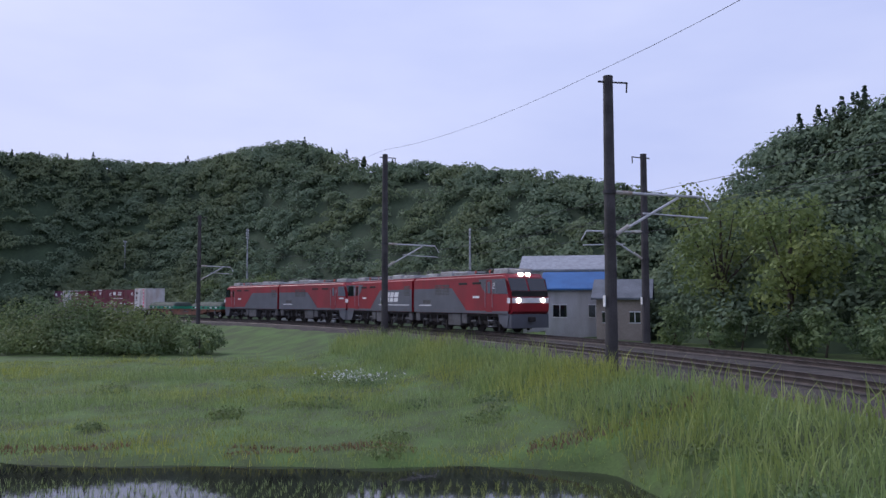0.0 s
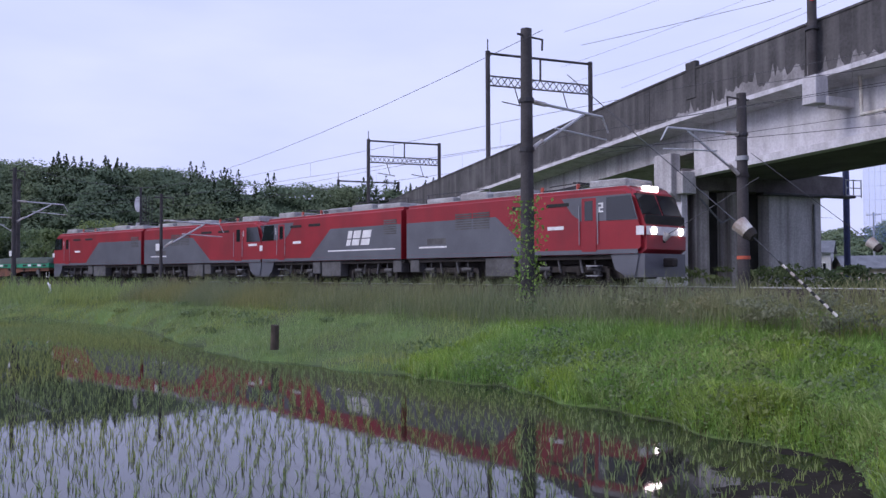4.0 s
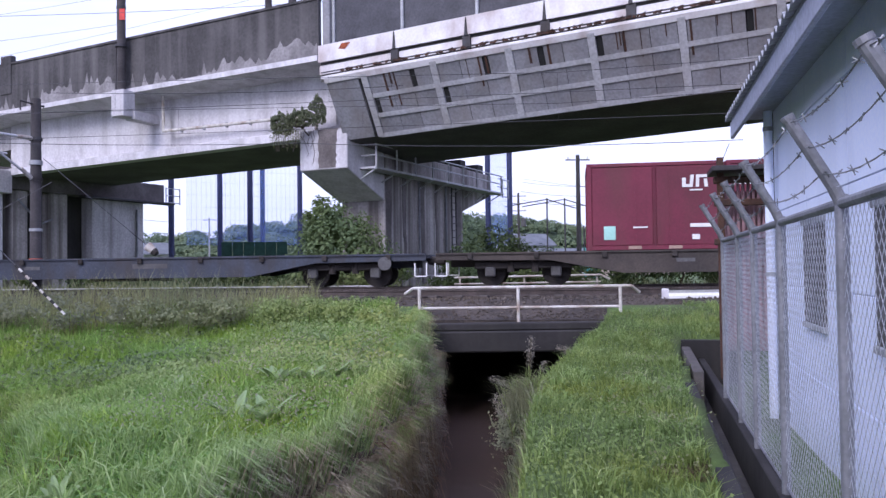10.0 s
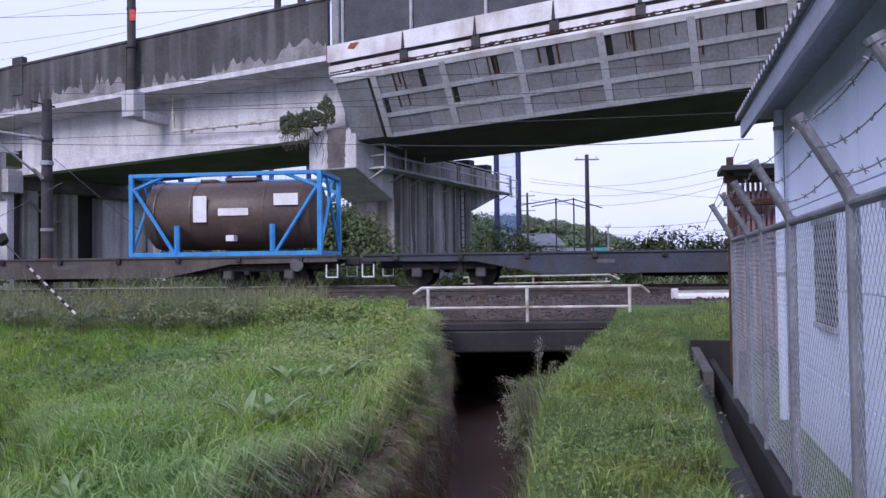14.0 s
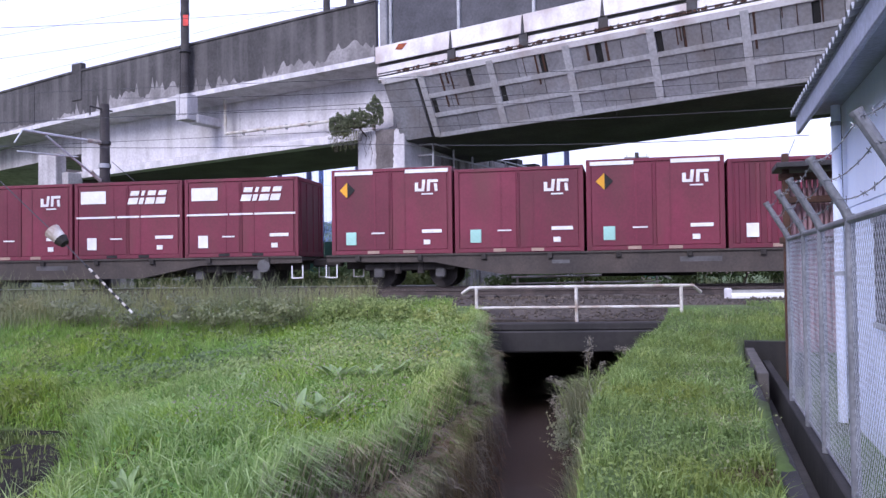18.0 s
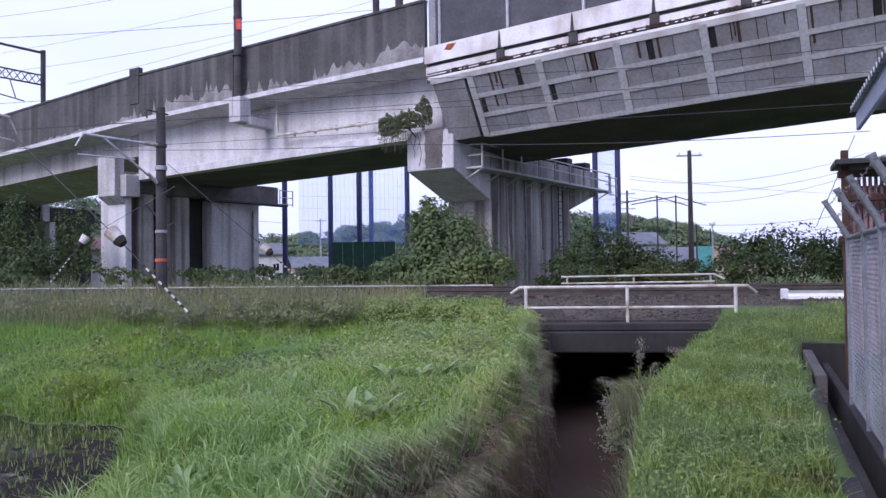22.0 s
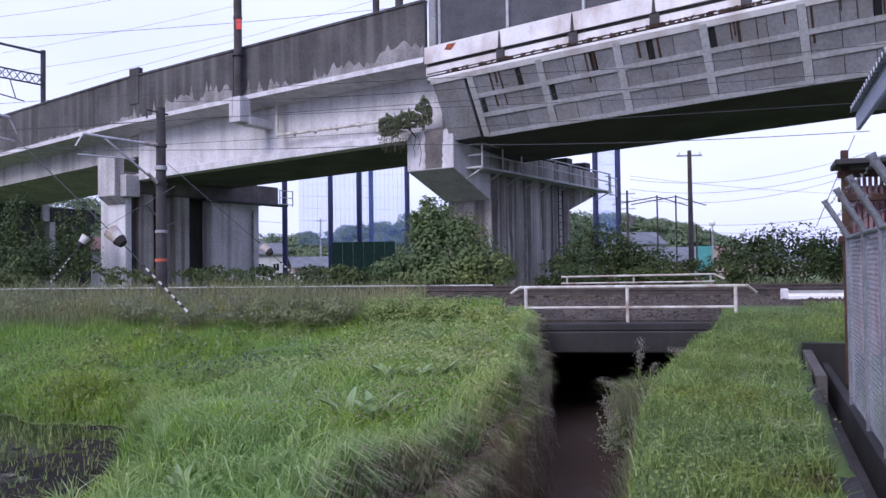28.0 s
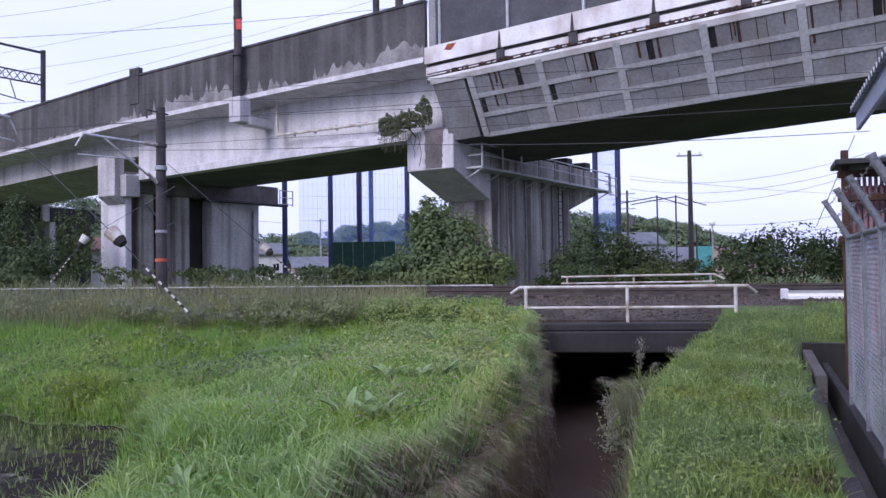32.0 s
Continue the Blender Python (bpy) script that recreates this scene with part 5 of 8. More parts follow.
def tangle(n, clumps, zlow, zhigh, reach, material, label):
    """Dead stalks that start on the bank's face, curl out over the water and droop."""
    y = np.repeat(RNG.uniform(4.0, 16.6, clumps), n // clumps)
    n = len(y)
    z = np.repeat(RNG.uniform(zlow, zhigh, clumps), n // clumps) + RNG.normal(0, 0.16, n)
    y = y + RNG.normal(0, 0.2, n)
    x = bank_left(y) + 0.02 + 0.1 * np.clip(-1.0 - z, 0, 1.2)
    r, d, a = RNG.uniform(*reach, n), RNG.uniform(0.05, 0.5, n), RNG.normal(-0.55, 0.7, n)
    P = np.zeros((n, 6, 2, 3))
    for q in range(6):
        u = q / 5
        ang = a + RNG.normal(0, 0.25, n) * u
        px, py = x + r * np.sin(u * 1.5) * np.cos(ang), y + r * np.sin(u * 1.5) * np.sin(ang)
        pz = np.maximum(z + 0.28 * r * np.sin(u * 2.2) - d * u ** 2.3, -2.48)
        f = 0.0045 * (1 - 0.6 * u)
        P[:, q, 0] = np.stack([px - f * np.sin(ang), py + f * np.cos(ang), pz + f], -1)
        P[:, q, 1] = np.stack([px + f * np.sin(ang), py - f * np.cos(ang), pz - f], -1)
    F = (np.arange(n) * 12)[:, None, None] + np.array([[q * 2, q * 2 + 1, q * 2 + 3, q * 2 + 2] for q in range(5)])[None]
    return tagged(raw("dead_stalks", P.reshape(-1, 3).tolist(), F.reshape(-1, 4).tolist(), material), label, "dead grass", kind="stuff")


tangle(2300, 80, -1.8, -1.1, (0.08, 0.33), "tangle", "pale tangled dead stalks curling out of the bank")
tangle(1500, 90, -2.2, -1.4, (0.08, 0.28), "russet", "brown dead stalks low on the bank")
for green, n, per, back, lab in (("tuft", 150, 46, 0.3, "pale green tufts leaning over the bank"), ("pale_grass", 90, 36, 0.12, "grey-green tufts hanging over the stream"), ("straw", 110, 34, 0.08, "dead straw tufts along the brink")):
    yy = np.repeat(RNG.uniform(3.8, 16.9, n), per) + RNG.normal(0, 0.07, n * per)
    xx = bank_left(yy) + RNG.uniform(-back, 0.1, n * per)
    blades("brink_tuft", np.stack([xx, yy], -1), np.maximum(height(xx, yy), -1.35), RNG.uniform(0.22, 0.5, n * per), np.full(n * per, 0.011), RNG.uniform(0.3, 0.95, n * per), green, lab, "grass", 0.6, towards=-0.4)
# tussocks of longer grass, and clover between
def tussocks(n, per, x0, x1, y0, y1, h, where, label, green="tuft"):
    c = scatter(n, x0, x1, y0, y1)
    c = c[~wet(c[:, 0], c[:, 1]) & where(c[:, 0], c[:, 1])]
    c = np.repeat(c, per, 0) + RNG.normal(0, 0.045, (len(c) * per, 2))
    return blades("tussock_grass", c, height(c[:, 0], c[:, 1]), h * RNG.uniform(0.5, 1.2, len(c)), np.full(len(c), 0.011), RNG.uniform(0.3, 1.3, len(c)), green, label, "grass", 0.25)


def clover(n, x0, x1, y0, y1, size, where, label, green="clover"):
    p = scatter(n, x0, x1, y0, y1)
    k = ~wet(p[:, 0], p[:, 1]) & where(p[:, 0], p[:, 1])
    k &= np.sin(p[:, 0] * 2.3 + 1.5 * np.sin(p[:, 1] * 1.9)) + np.sin(p[:, 1] * 2.9 + p[:, 0]) > -0.3
    p = p[k]
    q = np.stack([p[:, 0], p[:, 1], height(p[:, 0], p[:, 1]) + RNG.uniform(0.02, 0.12, len(p))], -1)
    return tagged(leaves("clover", q, size, green, None, "", RNG, np.tile([0.0, -0.3, 1.0], (len(q), 1)), 0.7), label, "clover", kind="stuff")


LEFT, RIGHT = (lambda x, y: x < bank_left(y) + 0.04), (lambda x, y: x > stream_mid(y) + 0.6)
tussocks(1100, 34, -9, 0, 3.6, 13, 0.3, LEFT, "pale tussocks of longer meadow grass")
tussocks(500, 36, -16, 0, 12, 18, 0.34, LEFT, "tussocks of longer grass before the tracks")
tussocks(420, 26, 0, 7, 4, 18, 0.16, RIGHT, "small grass tussocks on the bank", "bank")
tussocks(260, 30, 0, 7, 4, 18, 0.2, RIGHT, "fresh green tufts standing up on the bank", "tuft")
clover(36000, -9, 0.2, 3.6, 13, 0.048, LEFT, "low clover and small weeds in the meadow")
clover(26000, -15, 0.2, 11, 18, 0.07, LEFT, "leafy weeds in the meadow by the tracks")
clover(42000, 0, 6.5, 3.8, 18, 0.034, RIGHT, "clover and plantain in the bank grass", "bank")
M["plume"] = leafy("seed_plume", (0.2, 0.18, 0.15), (0.34, 0.31, 0.27), (0.45, 0.42, 0.38))


def leafy_weeds(name, n, x0, x1, y0, y1, size, top, green, where, label, cell=0.35):
    """Leaves on many small stems: clumps that stand up out of the grass."""
    c = scatter(max(1, n // 40), x0, x1, y0, y1)
    c = c[~wet(c[:, 0], c[:, 1]) & where(c[:, 0], c[:, 1])]
    h = top * RNG.uniform(0.35, 1.0, len(c))
    p = np.repeat(c, 40, 0) + RNG.normal(0, cell * 0.3, (len(c) * 40, 2))
    u = RNG.uniform(0, 1, len(p)) ** 0.7
    z = height(p[:, 0], p[:, 1]) + 0.03 + np.repeat(h, 40) * u
    f = np.stack([RNG.normal(0, 0.5, len(p)), RNG.normal(-0.35, 0.5, len(p)), np.full(len(p), 0.9)], -1)
    return tagged(leaves(name, np.stack([p[:, 0], p[:, 1], z], -1), size, green, None, "", RNG, f, 0.8), label, "weeds", kind="stuff")


leafy_weeds("leafy_weed", 12000, -3.6, 0.2, 9.5, 16.4, 0.055, 0.4, "verge", LEFT, "leafy weeds standing in the meadow by the bank")
leafy_weeds("leafy_weed", 14000, -7.5, 0.1, 5.0, 12.5, 0.045, 0.2, "clover", LEFT, "small leafy weeds among the meadow grass", 0.5)
leafy_weeds("leafy_weed", 9000, -14, -3, 11.5, 16.5, 0.08, 0.35, "leaf_b", LEFT, "darker leafy weeds before the tracks", 0.5)
leafy_weeds("bank_leaf", 7000, 0.2, 5.6, 4.2, 16, 0.034, 0.08, "bank", RIGHT, "pale broad leaves in the bank grass", 0.5)
leafy_weeds("edge_weed", 5200, 1.4, 5.0, 5.2, 14, 0.032, 0.15, "weed", lambda x, y: (np.abs((x - 2.34) * 0.965 - (y - 5.27) * 0.262 + 0.86) < 0.26), "grey-green weeds along the drain's edge", 0.5)
grass_patch("bare_patch", 2600, 1.5, 2.15, 5.2, 5.9, 0.01, 0.04, 0.012, 1.4, "dry", "bare brown earth patch beside the drain", lambda x, y: np.hypot((x - 1.8) / 0.3, (y - 5.45) / 0.2) < 1)
leafy_weeds("seed_head", 5000, -2.6, 0.1, 6.5, 14, 0.022, 0.5, "plume", LEFT, "pale seed heads above the grass", 0.4)
grass_patch("mud_stalks", 16000, -9, -2.4, 4, 13.5, 0.06, 0.22, 0.012, 1.3, "dry", "brown dead stalks on the muddy paddy edge", lambda x, y: height(x, y) < -1.2)
# young rice in rows
rx, ry = np.meshgrid(np.arange(-77, -3.3, 0.30), np.arange(-12, 20.0, 0.24))
rx, ry = rx.ravel() + RNG.normal(0, 0.025, rx.size), ry.ravel() + RNG.normal(0, 0.03, ry.size)
k = (paddy_edge(rx) - 0.4 > ry) & (height(rx, ry) < -1.9)
rx, ry = rx[k], ry[k]
per = 6
px = np.repeat(np.stack([rx, ry], -1), per, 0) + RNG.normal(0, 0.025, (len(rx) * per, 2))
blades("rice_seedlings", px, np.full(len(px), -1.78), RNG.uniform(0.09, 0.2, len(px)), np.full(len(px), 0.012), RNG.uniform(0.15, 0.7, len(px)), "rice", "rows of young rice standing in the paddy", "rice")


def broadleaf(x, y, s, n, label):
    z = float(height(np.array([x]), np.array([y]))[0])
    p = thing("dock_plant", Matrix.Translation((x, y, z)), label, "plant", "broad-leaved weeds")
    rr = random.Random(int(1000 * abs(x + y)))
    for i in range(n):
        a, t = rr.uniform(0, 6.28), rr.uniform(0.2, 0.9)
        L, W = s * rr.uniform(0.6, 1.15), s * rr.uniform(0.075, 0.125)
        vs, fs = [], []
        for j in range(6):
            k = j / 5
            bend = t + 0.95 * k
            r, zz = L * k * (0.15 + 0.6 * math.sin(bend)), L * (k * math.cos(t) * 1.1 - 0.3 * k ** 2.4)
            w = W * math.sin(math.pi * (0.06 + 0.9 * k) ** 0.9) + 0.003
            for sd in (-1, 0, 1):
                vs.append((r * math.cos(a) - sd * w * math.sin(a), r * math.sin(a) + sd * w * math.cos(a), zz + abs(sd) * 0.35 * w))
        for j in range(5):
            for c in (0, 1):
                q = j * 3 + c
                fs.append((q, q + 1, q + 4, q + 3))
        raw("leaf", vs, fs, "dock", p)
    return p


M["dock"] = leafy("broad_leaf", (0.17, 0.25, 0.11), (0.3, 0.41, 0.2), (0.5, 0.6, 0.36), 0.45)
for px_, s, n in (((-1.72, 7.35, -0.90), 0.4, 22), ((-1.42, 7.2, -0.90), 0.37, 20), ((-1.62, 8.95, -0.85), 0.41, 24), ((-1.33, 9.1, -0.85), 0.38, 22), ((-1.08, 9.3, -0.85), 0.36, 14), ((-1.22, 11.49, -0.85), 0.36, 10), ((-2.60, 12.19, -0.85), 0.35, 8), ((-1.10, 15.51, -0.80), 0.5, 10), ((-1.61, 13.38, -0.80), 0.45, 10)):
    broadleaf(px_[0], px_[1], s, n, "broad-leaved green dock plant in the meadow")


rr0 = random.Random(21)
for i in range(70):
    x, y = (rr0.uniform(-6.5, -1.2), rr0.uniform(5, 15)) if i < 46 else (rr0.uniform(1.2, 4.2), rr0.uniform(5.5, 13))
    if wet(np.array([x]), np.array([y]))[0] or (i < 46 and x > bank_left(y) - 0.25) or (i >= 46 and x < stream_mid(y) + 1.3):
        continue
    broadleaf(x, y, rr0.uniform(0.14, 0.26) if i < 46 else rr0.uniform(0.08, 0.13), rr0.randint(7, 11), "small broad-leaved weed rosette in the grass")


def reed(x, y, z, h, lx, label):
    """An arching stalk with a feathery plume along its last third."""
    p = thing("reed", Matrix.Translation((x, y, z)), label, "reed", "reeds by the stream")
    rr = random.Random(int(1000 * abs(x * 3 + y)))
    ly = rr.uniform(-0.1, 0.1)
    bow = lambda u: (lx * u ** 2.2, ly * u ** 2, h * (u - 0.38 * abs(lx) / h * u ** 3))
    part("stalk", T(*[(bow(i / 7), bow((i + 1) / 7), 0.007 - 0.0006 * i, 0.0064 - 0.0006 * i) for i in range(7)], n=5), "dry", p)
    u = RNG.uniform(0.68, 1.03, 190)
    c = np.array([bow(q) for q in u]) + RNG.normal(0, 1, (190, 3)) * (0.016 + 0.03 * np.sin((u[:, None] - 0.66) / 0.38 * np.pi)) * [1, 1, 0.8]
    tagged(leaves("plume", c, np.full(190, 0.021), "plume", p, "pale seed plume"), kind="stuff")
    for i in range(6):
        t, a, g = rr.uniform(0.05, 0.45), rr.uniform(0, 6.28), rr.uniform(0.6, 1.3)
        c, s_ = math.cos(a), math.sin(a)
        bx, by, bz = bow(t)
        w = 0.007
        vs = [(bx - s_ * w, by + c * w, bz), (bx + s_ * w, by - c * w, bz), (bx + g * c * 0.08 + s_ * w, by + g * s_ * 0.08 - c * w, bz + 0.16 * g), (bx + g * c * 0.08 - s_ * w, by + g * s_ * 0.08 + c * w, bz + 0.16 * g), (bx + g * c * 0.22, by + g * s_ * 0.22, bz + 0.17 * g)]
        raw("leaf", vs, [(0, 1, 2, 3), (3, 2, 4)], "verge", p)
    return p


for x, y, z, h, lx in ((1.47, 13.0, -1.62, 0.62, -0.44), (1.5, 12.95, -1.62, 0.55, -0.36), (1.64, 12.9, -1.5, 1.02, 0.05), (1.68, 13.0, -1.5, 0.78, 0.0), (1.36, 12.6, -1.7, 0.42, -0.26), (1.2, 12.2, -1.75, 0.45, -0.2), (1.86, 13.3, -1.41, 0.5, 0.1), (2.78, 14.95, -1.3, 0.56, -0.34), (2.84, 15.0, -1.3, 0.5, -0.22), (2.9, 15.1, -1.3, 0.55, -0.42), (3.0, 15.2, -1.3, 0.48, 0.12), (1.19, 11.25, -1.76, 0.5, -0.2)):
    reed(x, y, z - 0.08, h, lx, "pale seed-headed reed on the stream bank")
n = 420
yy = 13.0 + RNG.normal(0, 0.16, n)
xx = 1.62 + 0.3 * (yy - 12.9) + RNG.normal(0, 0.14, n)
blades("reed_leaves", np.stack([xx, yy], -1), np.clip(height(xx, yy), -1.7, -1.35), RNG.uniform(0.25, 0.72, n), np.full(n, 0.016), RNG.uniform(0.2, 0.9, n), "verge", "fresh green reed leaves by the stream", "reeds", 0.3)
q = RNG.normal(size=(1500, 3)) * [0.08, 0.38, 0.15] + [1.27, 12.2, -1.85]
q[:, 0] += 0.3 * (q[:, 1] - 12.2)
tagged(leaves("slope_weed", q, 0.05, "sage", None, "", RNG, np.tile([-0.5, -0.6, 0.6], (1500, 1))), "grey-green leafy weeds on the stream slope", "weeds", kind="stuff")
n = 900
yy = 12.9 + RNG.normal(0, 0.5, n)
xx = 1.62 + 0.35 * (yy - 12.8) + RNG.normal(0, 0.12, n)
blades("reed_leaves", np.stack([xx, yy], -1), np.clip(height(xx, yy), -1.7, -1.0), RNG.uniform(0.25, 0.7, n), np.full(n, 0.014), RNG.uniform(0.2, 0.8, n), "sage", "grey-green reed leaves by the stream", "reeds", 0.25, towards=3.4)
n = 1500
yy = RNG.uniform(8.5, 15.5, n)
xx = stream_mid(yy) + np.interp(yy, [8, 10, 13, 15.5], [0.75, 0.85, 1.2, 1.9]) + RNG.uniform(-0.2, 0.3, n)
blades("bank_weeds", np.stack([xx, yy], -1), np.clip(height(xx, yy), -2.6, -0.8), RNG.uniform(0.15, 0.42, n), np.full(n, 0.012), RNG.uniform(0.3, 1.1, n), "sage", "grey-green weeds on the stream slope", "weeds", 0.2)

# shrubs under and beside the viaduct
bush("shrub", "dense green shrub growing against the pier", [(*(-3.01, 30.85, 1.11), 2.2, 1.4, 1.7), (*(-3.70, 31.25, 2.34), 1.1, 1.0, 1.1), (*(-1.88, 29.98, 0.45), 1.5, 1.1, 0.9), (*(-4.75, 30.68, 0.48), 1.5, 1.2, 0.9), (*(-3.08, 29.35, 0.26), 2.2, 1.0, 0.7)], 15000, 0.16, "leaf_b")
bush("shrub", "dark tangled shrub beside the pier", [(*(2.76, 33.49, 1.07), 2.0, 1.5, 1.3), (*(1.07, 31.32, 0.30), 1.3, 1.0, 0.7), (*(4.36, 33.68, 0.59), 1.5, 1.2, 1.0), (*(5.78, 32.83, 0.34), 1.6, 1.0, 0.7), (*(2.08, 30.42, 0.19), 1.8, 1.0, 0.5), (*(4.58, 30.70, 0.11), 1.8, 1.0, 0.45)], 12000, 0.14)
bush("hedge", "dark green overgrown hedge beyond the tracks", [(*(8.41, 32.10, 0.74), 1.5, 1.2, 1.1), (*(9.92, 32.26, 0.94), 1.8, 1.2, 1.3), (*(11.43, 32.43, 0.81), 1.6, 1.2, 1.2), (*(7.29, 30.99, 0.33), 1.2, 1.0, 0.7), (*(13.15, 32.62, 0.90), 2.0, 1.2, 1.3)], 13000, 0.14, category="hedge")
M["ivy"] = leafy("ivy_leaves", (0.07, 0.085, 0.055), (0.135, 0.16, 0.095), (0.25, 0.28, 0.18))
ivy = thing("ivy", Matrix.Translation((-5.0, 32.55, 6.3)), "trailing brownish-green ivy spilling over the pier top", "ivy")
n = 6500
t = RNG.uniform(0, 1, n)
top = np.interp(t, [0, 0.06, 0.2, 0.32, 0.45, 0.6, 0.7, 0.78, 0.9, 1.0], [0.2, 0.45, 0.6, 0.5, 0.66, 0.72, 0.85, 1.2, 1.3, 0.7]) + 0.07 * np.sin(t * 47) + 0.05 * np.sin(t * 90)
low = np.interp(t, [0, 0.3, 0.5, 0.85, 1.0], [-0.25, -0.35, 0.02, 0.04, 0.2])
u = RNG.uniform(0, 1, n) ** 0.75
q = np.stack([-1.12 + 2.2 * t, 0.08 * t + RNG.normal(0, 0.13, n), low + (top - low) * u], -1)
clump = np.sin(q[:, 0] * 11 + 2 * np.sin(q[:, 2] * 9)) + np.sin(q[:, 2] * 13 + q[:, 0] * 5) > -1.5
q = q[clump]
leaves("foliage", q, 0.08, "ivy", ivy, "", RNG, np.stack([RNG.normal(0, 0.4, len(q)), np.full(len(q), -0.8), RNG.uniform(0, 0.9, len(q))], -1))
k = RNG.uniform(0, 1, 900) ** 1.6
x = RNG.uniform(-1.1, 0.1, 900)
x = np.round(x * 9) / 9 + RNG.normal(0, 0.03, 900)
leaves("trailing_leaves", np.stack([x, RNG.normal(-0.06, 0.06, 900), -0.1 - 0.85 * k * (0.5 + 0.5 * np.sin(x * 17) ** 2)], -1), 0.06, "ivy", ivy, "thin leafy trails hanging down")
rv = random.Random(9)
for i in range(16):
    x0, legs, z = rv.uniform(-0.95, 0.2), [], 0.3
    y0, end = rv.uniform(-0.1, 0.02), rv.uniform(-0.95, -0.35)
    while z > end:
        x1, z1 = x0 + rv.uniform(-0.06, 0.06), z - 0.16
        legs.append(((x0, y0, z), (x1, y0, z1), 0.01, 0.008))
        x0, z = x1, z1
    part("hanging_stem", T(*legs, n=4), "bark", ivy)
part("main_stem", T(((-0.9, 0.05, 0.1), (0.1, 0.1, 0.02), 0.03), ((0.1, 0.1, 0.02), (0.95, 0.2, 0.5), 0.03), ((0.1, 0.1, 0.02), (0.35, 0.3, -0.3), 0.035), n=6), "bark", ivy)
bush("scrub", "low green scrub along the far side of the tracks", [(*(-8.73, 32.26, 0.35), 1.8, 1.0, 0.6), (*(-11.35, 32.98, 0.32), 1.8, 1.0, 0.5), (*(-6.68, 31.48, 0.28), 1.8, 1.0, 0.6), (*(-14.02, 34.70, 0.34), 1.6, 1.0, 0.5)], 4500, 0.17)
bush("scrub", "dark climbing scrub under the ramp", [(*(-24.23, 39.61, 1.29), 2.6, 1.2, 1.6), (*(-26.28, 39.38, 1.31), 2.5, 1.2, 1.4), (*(-20.59, 38.01, 0.44), 1.8, 1.0, 0.6), (*(-17.18, 36.37, 0.41), 1.6, 1.0, 0.5), (*(-24.19, 40.59, 2.50), 1.3, 1.0, 2.2), (*(-27.03, 40.27, 2.84), 1.5, 1.0, 2.4), (*(-27.15, 39.28, 1.62), 2.0, 1.0, 2.0)], 9000, 0.18)
bush("weed_clump", "brownish bushy weeds before the track", [(*(-3.92, 16.20, -0.25), 0.5, 0.4, 0.4), (*(-4.60, 16.12, -0.26), 0.55, 0.4, 0.35), (*(-5.57, 16.52, -0.28), 0.6, 0.4, 0.35)], 3600, 0.06, "weed", "weeds", 4, 0.2)
bush("weed_clump", "pale grey-green weeds along the track", [(*(-6.40, 16.43, -0.21), 0.7, 0.4, 0.35), (*(-7.44, 16.82, -0.22), 0.6, 0.4, 0.4), (*(-8.78, 17.18, -0.23), 0.8, 0.5, 0.35), (*(-10.58, 17.99, -0.25), 0.8, 0.5, 0.4), (*(-12.22, 18.31, -0.25), 0.9, 0.5, 0.4)], 6000, 0.06, "sage", "weeds", 4, 0.2)
bush("weed_clump", "leafy green weeds where the bank meets the track", [(*(-2.91, 15.80, -0.20), 0.5, 0.4, 0.3), (*(-2.21, 15.68, -0.20), 0.5, 0.4, 0.33), (*(-1.53, 15.55, -0.26), 0.55, 0.4, 0.35), (*(-0.85, 15.02, -0.34), 0.5, 0.4, 0.35), (*(-0.42, 14.57, -0.47), 0.35, 0.35, 0.3)], 8000, 0.05, "verge", "weeds", 4, 0.2)

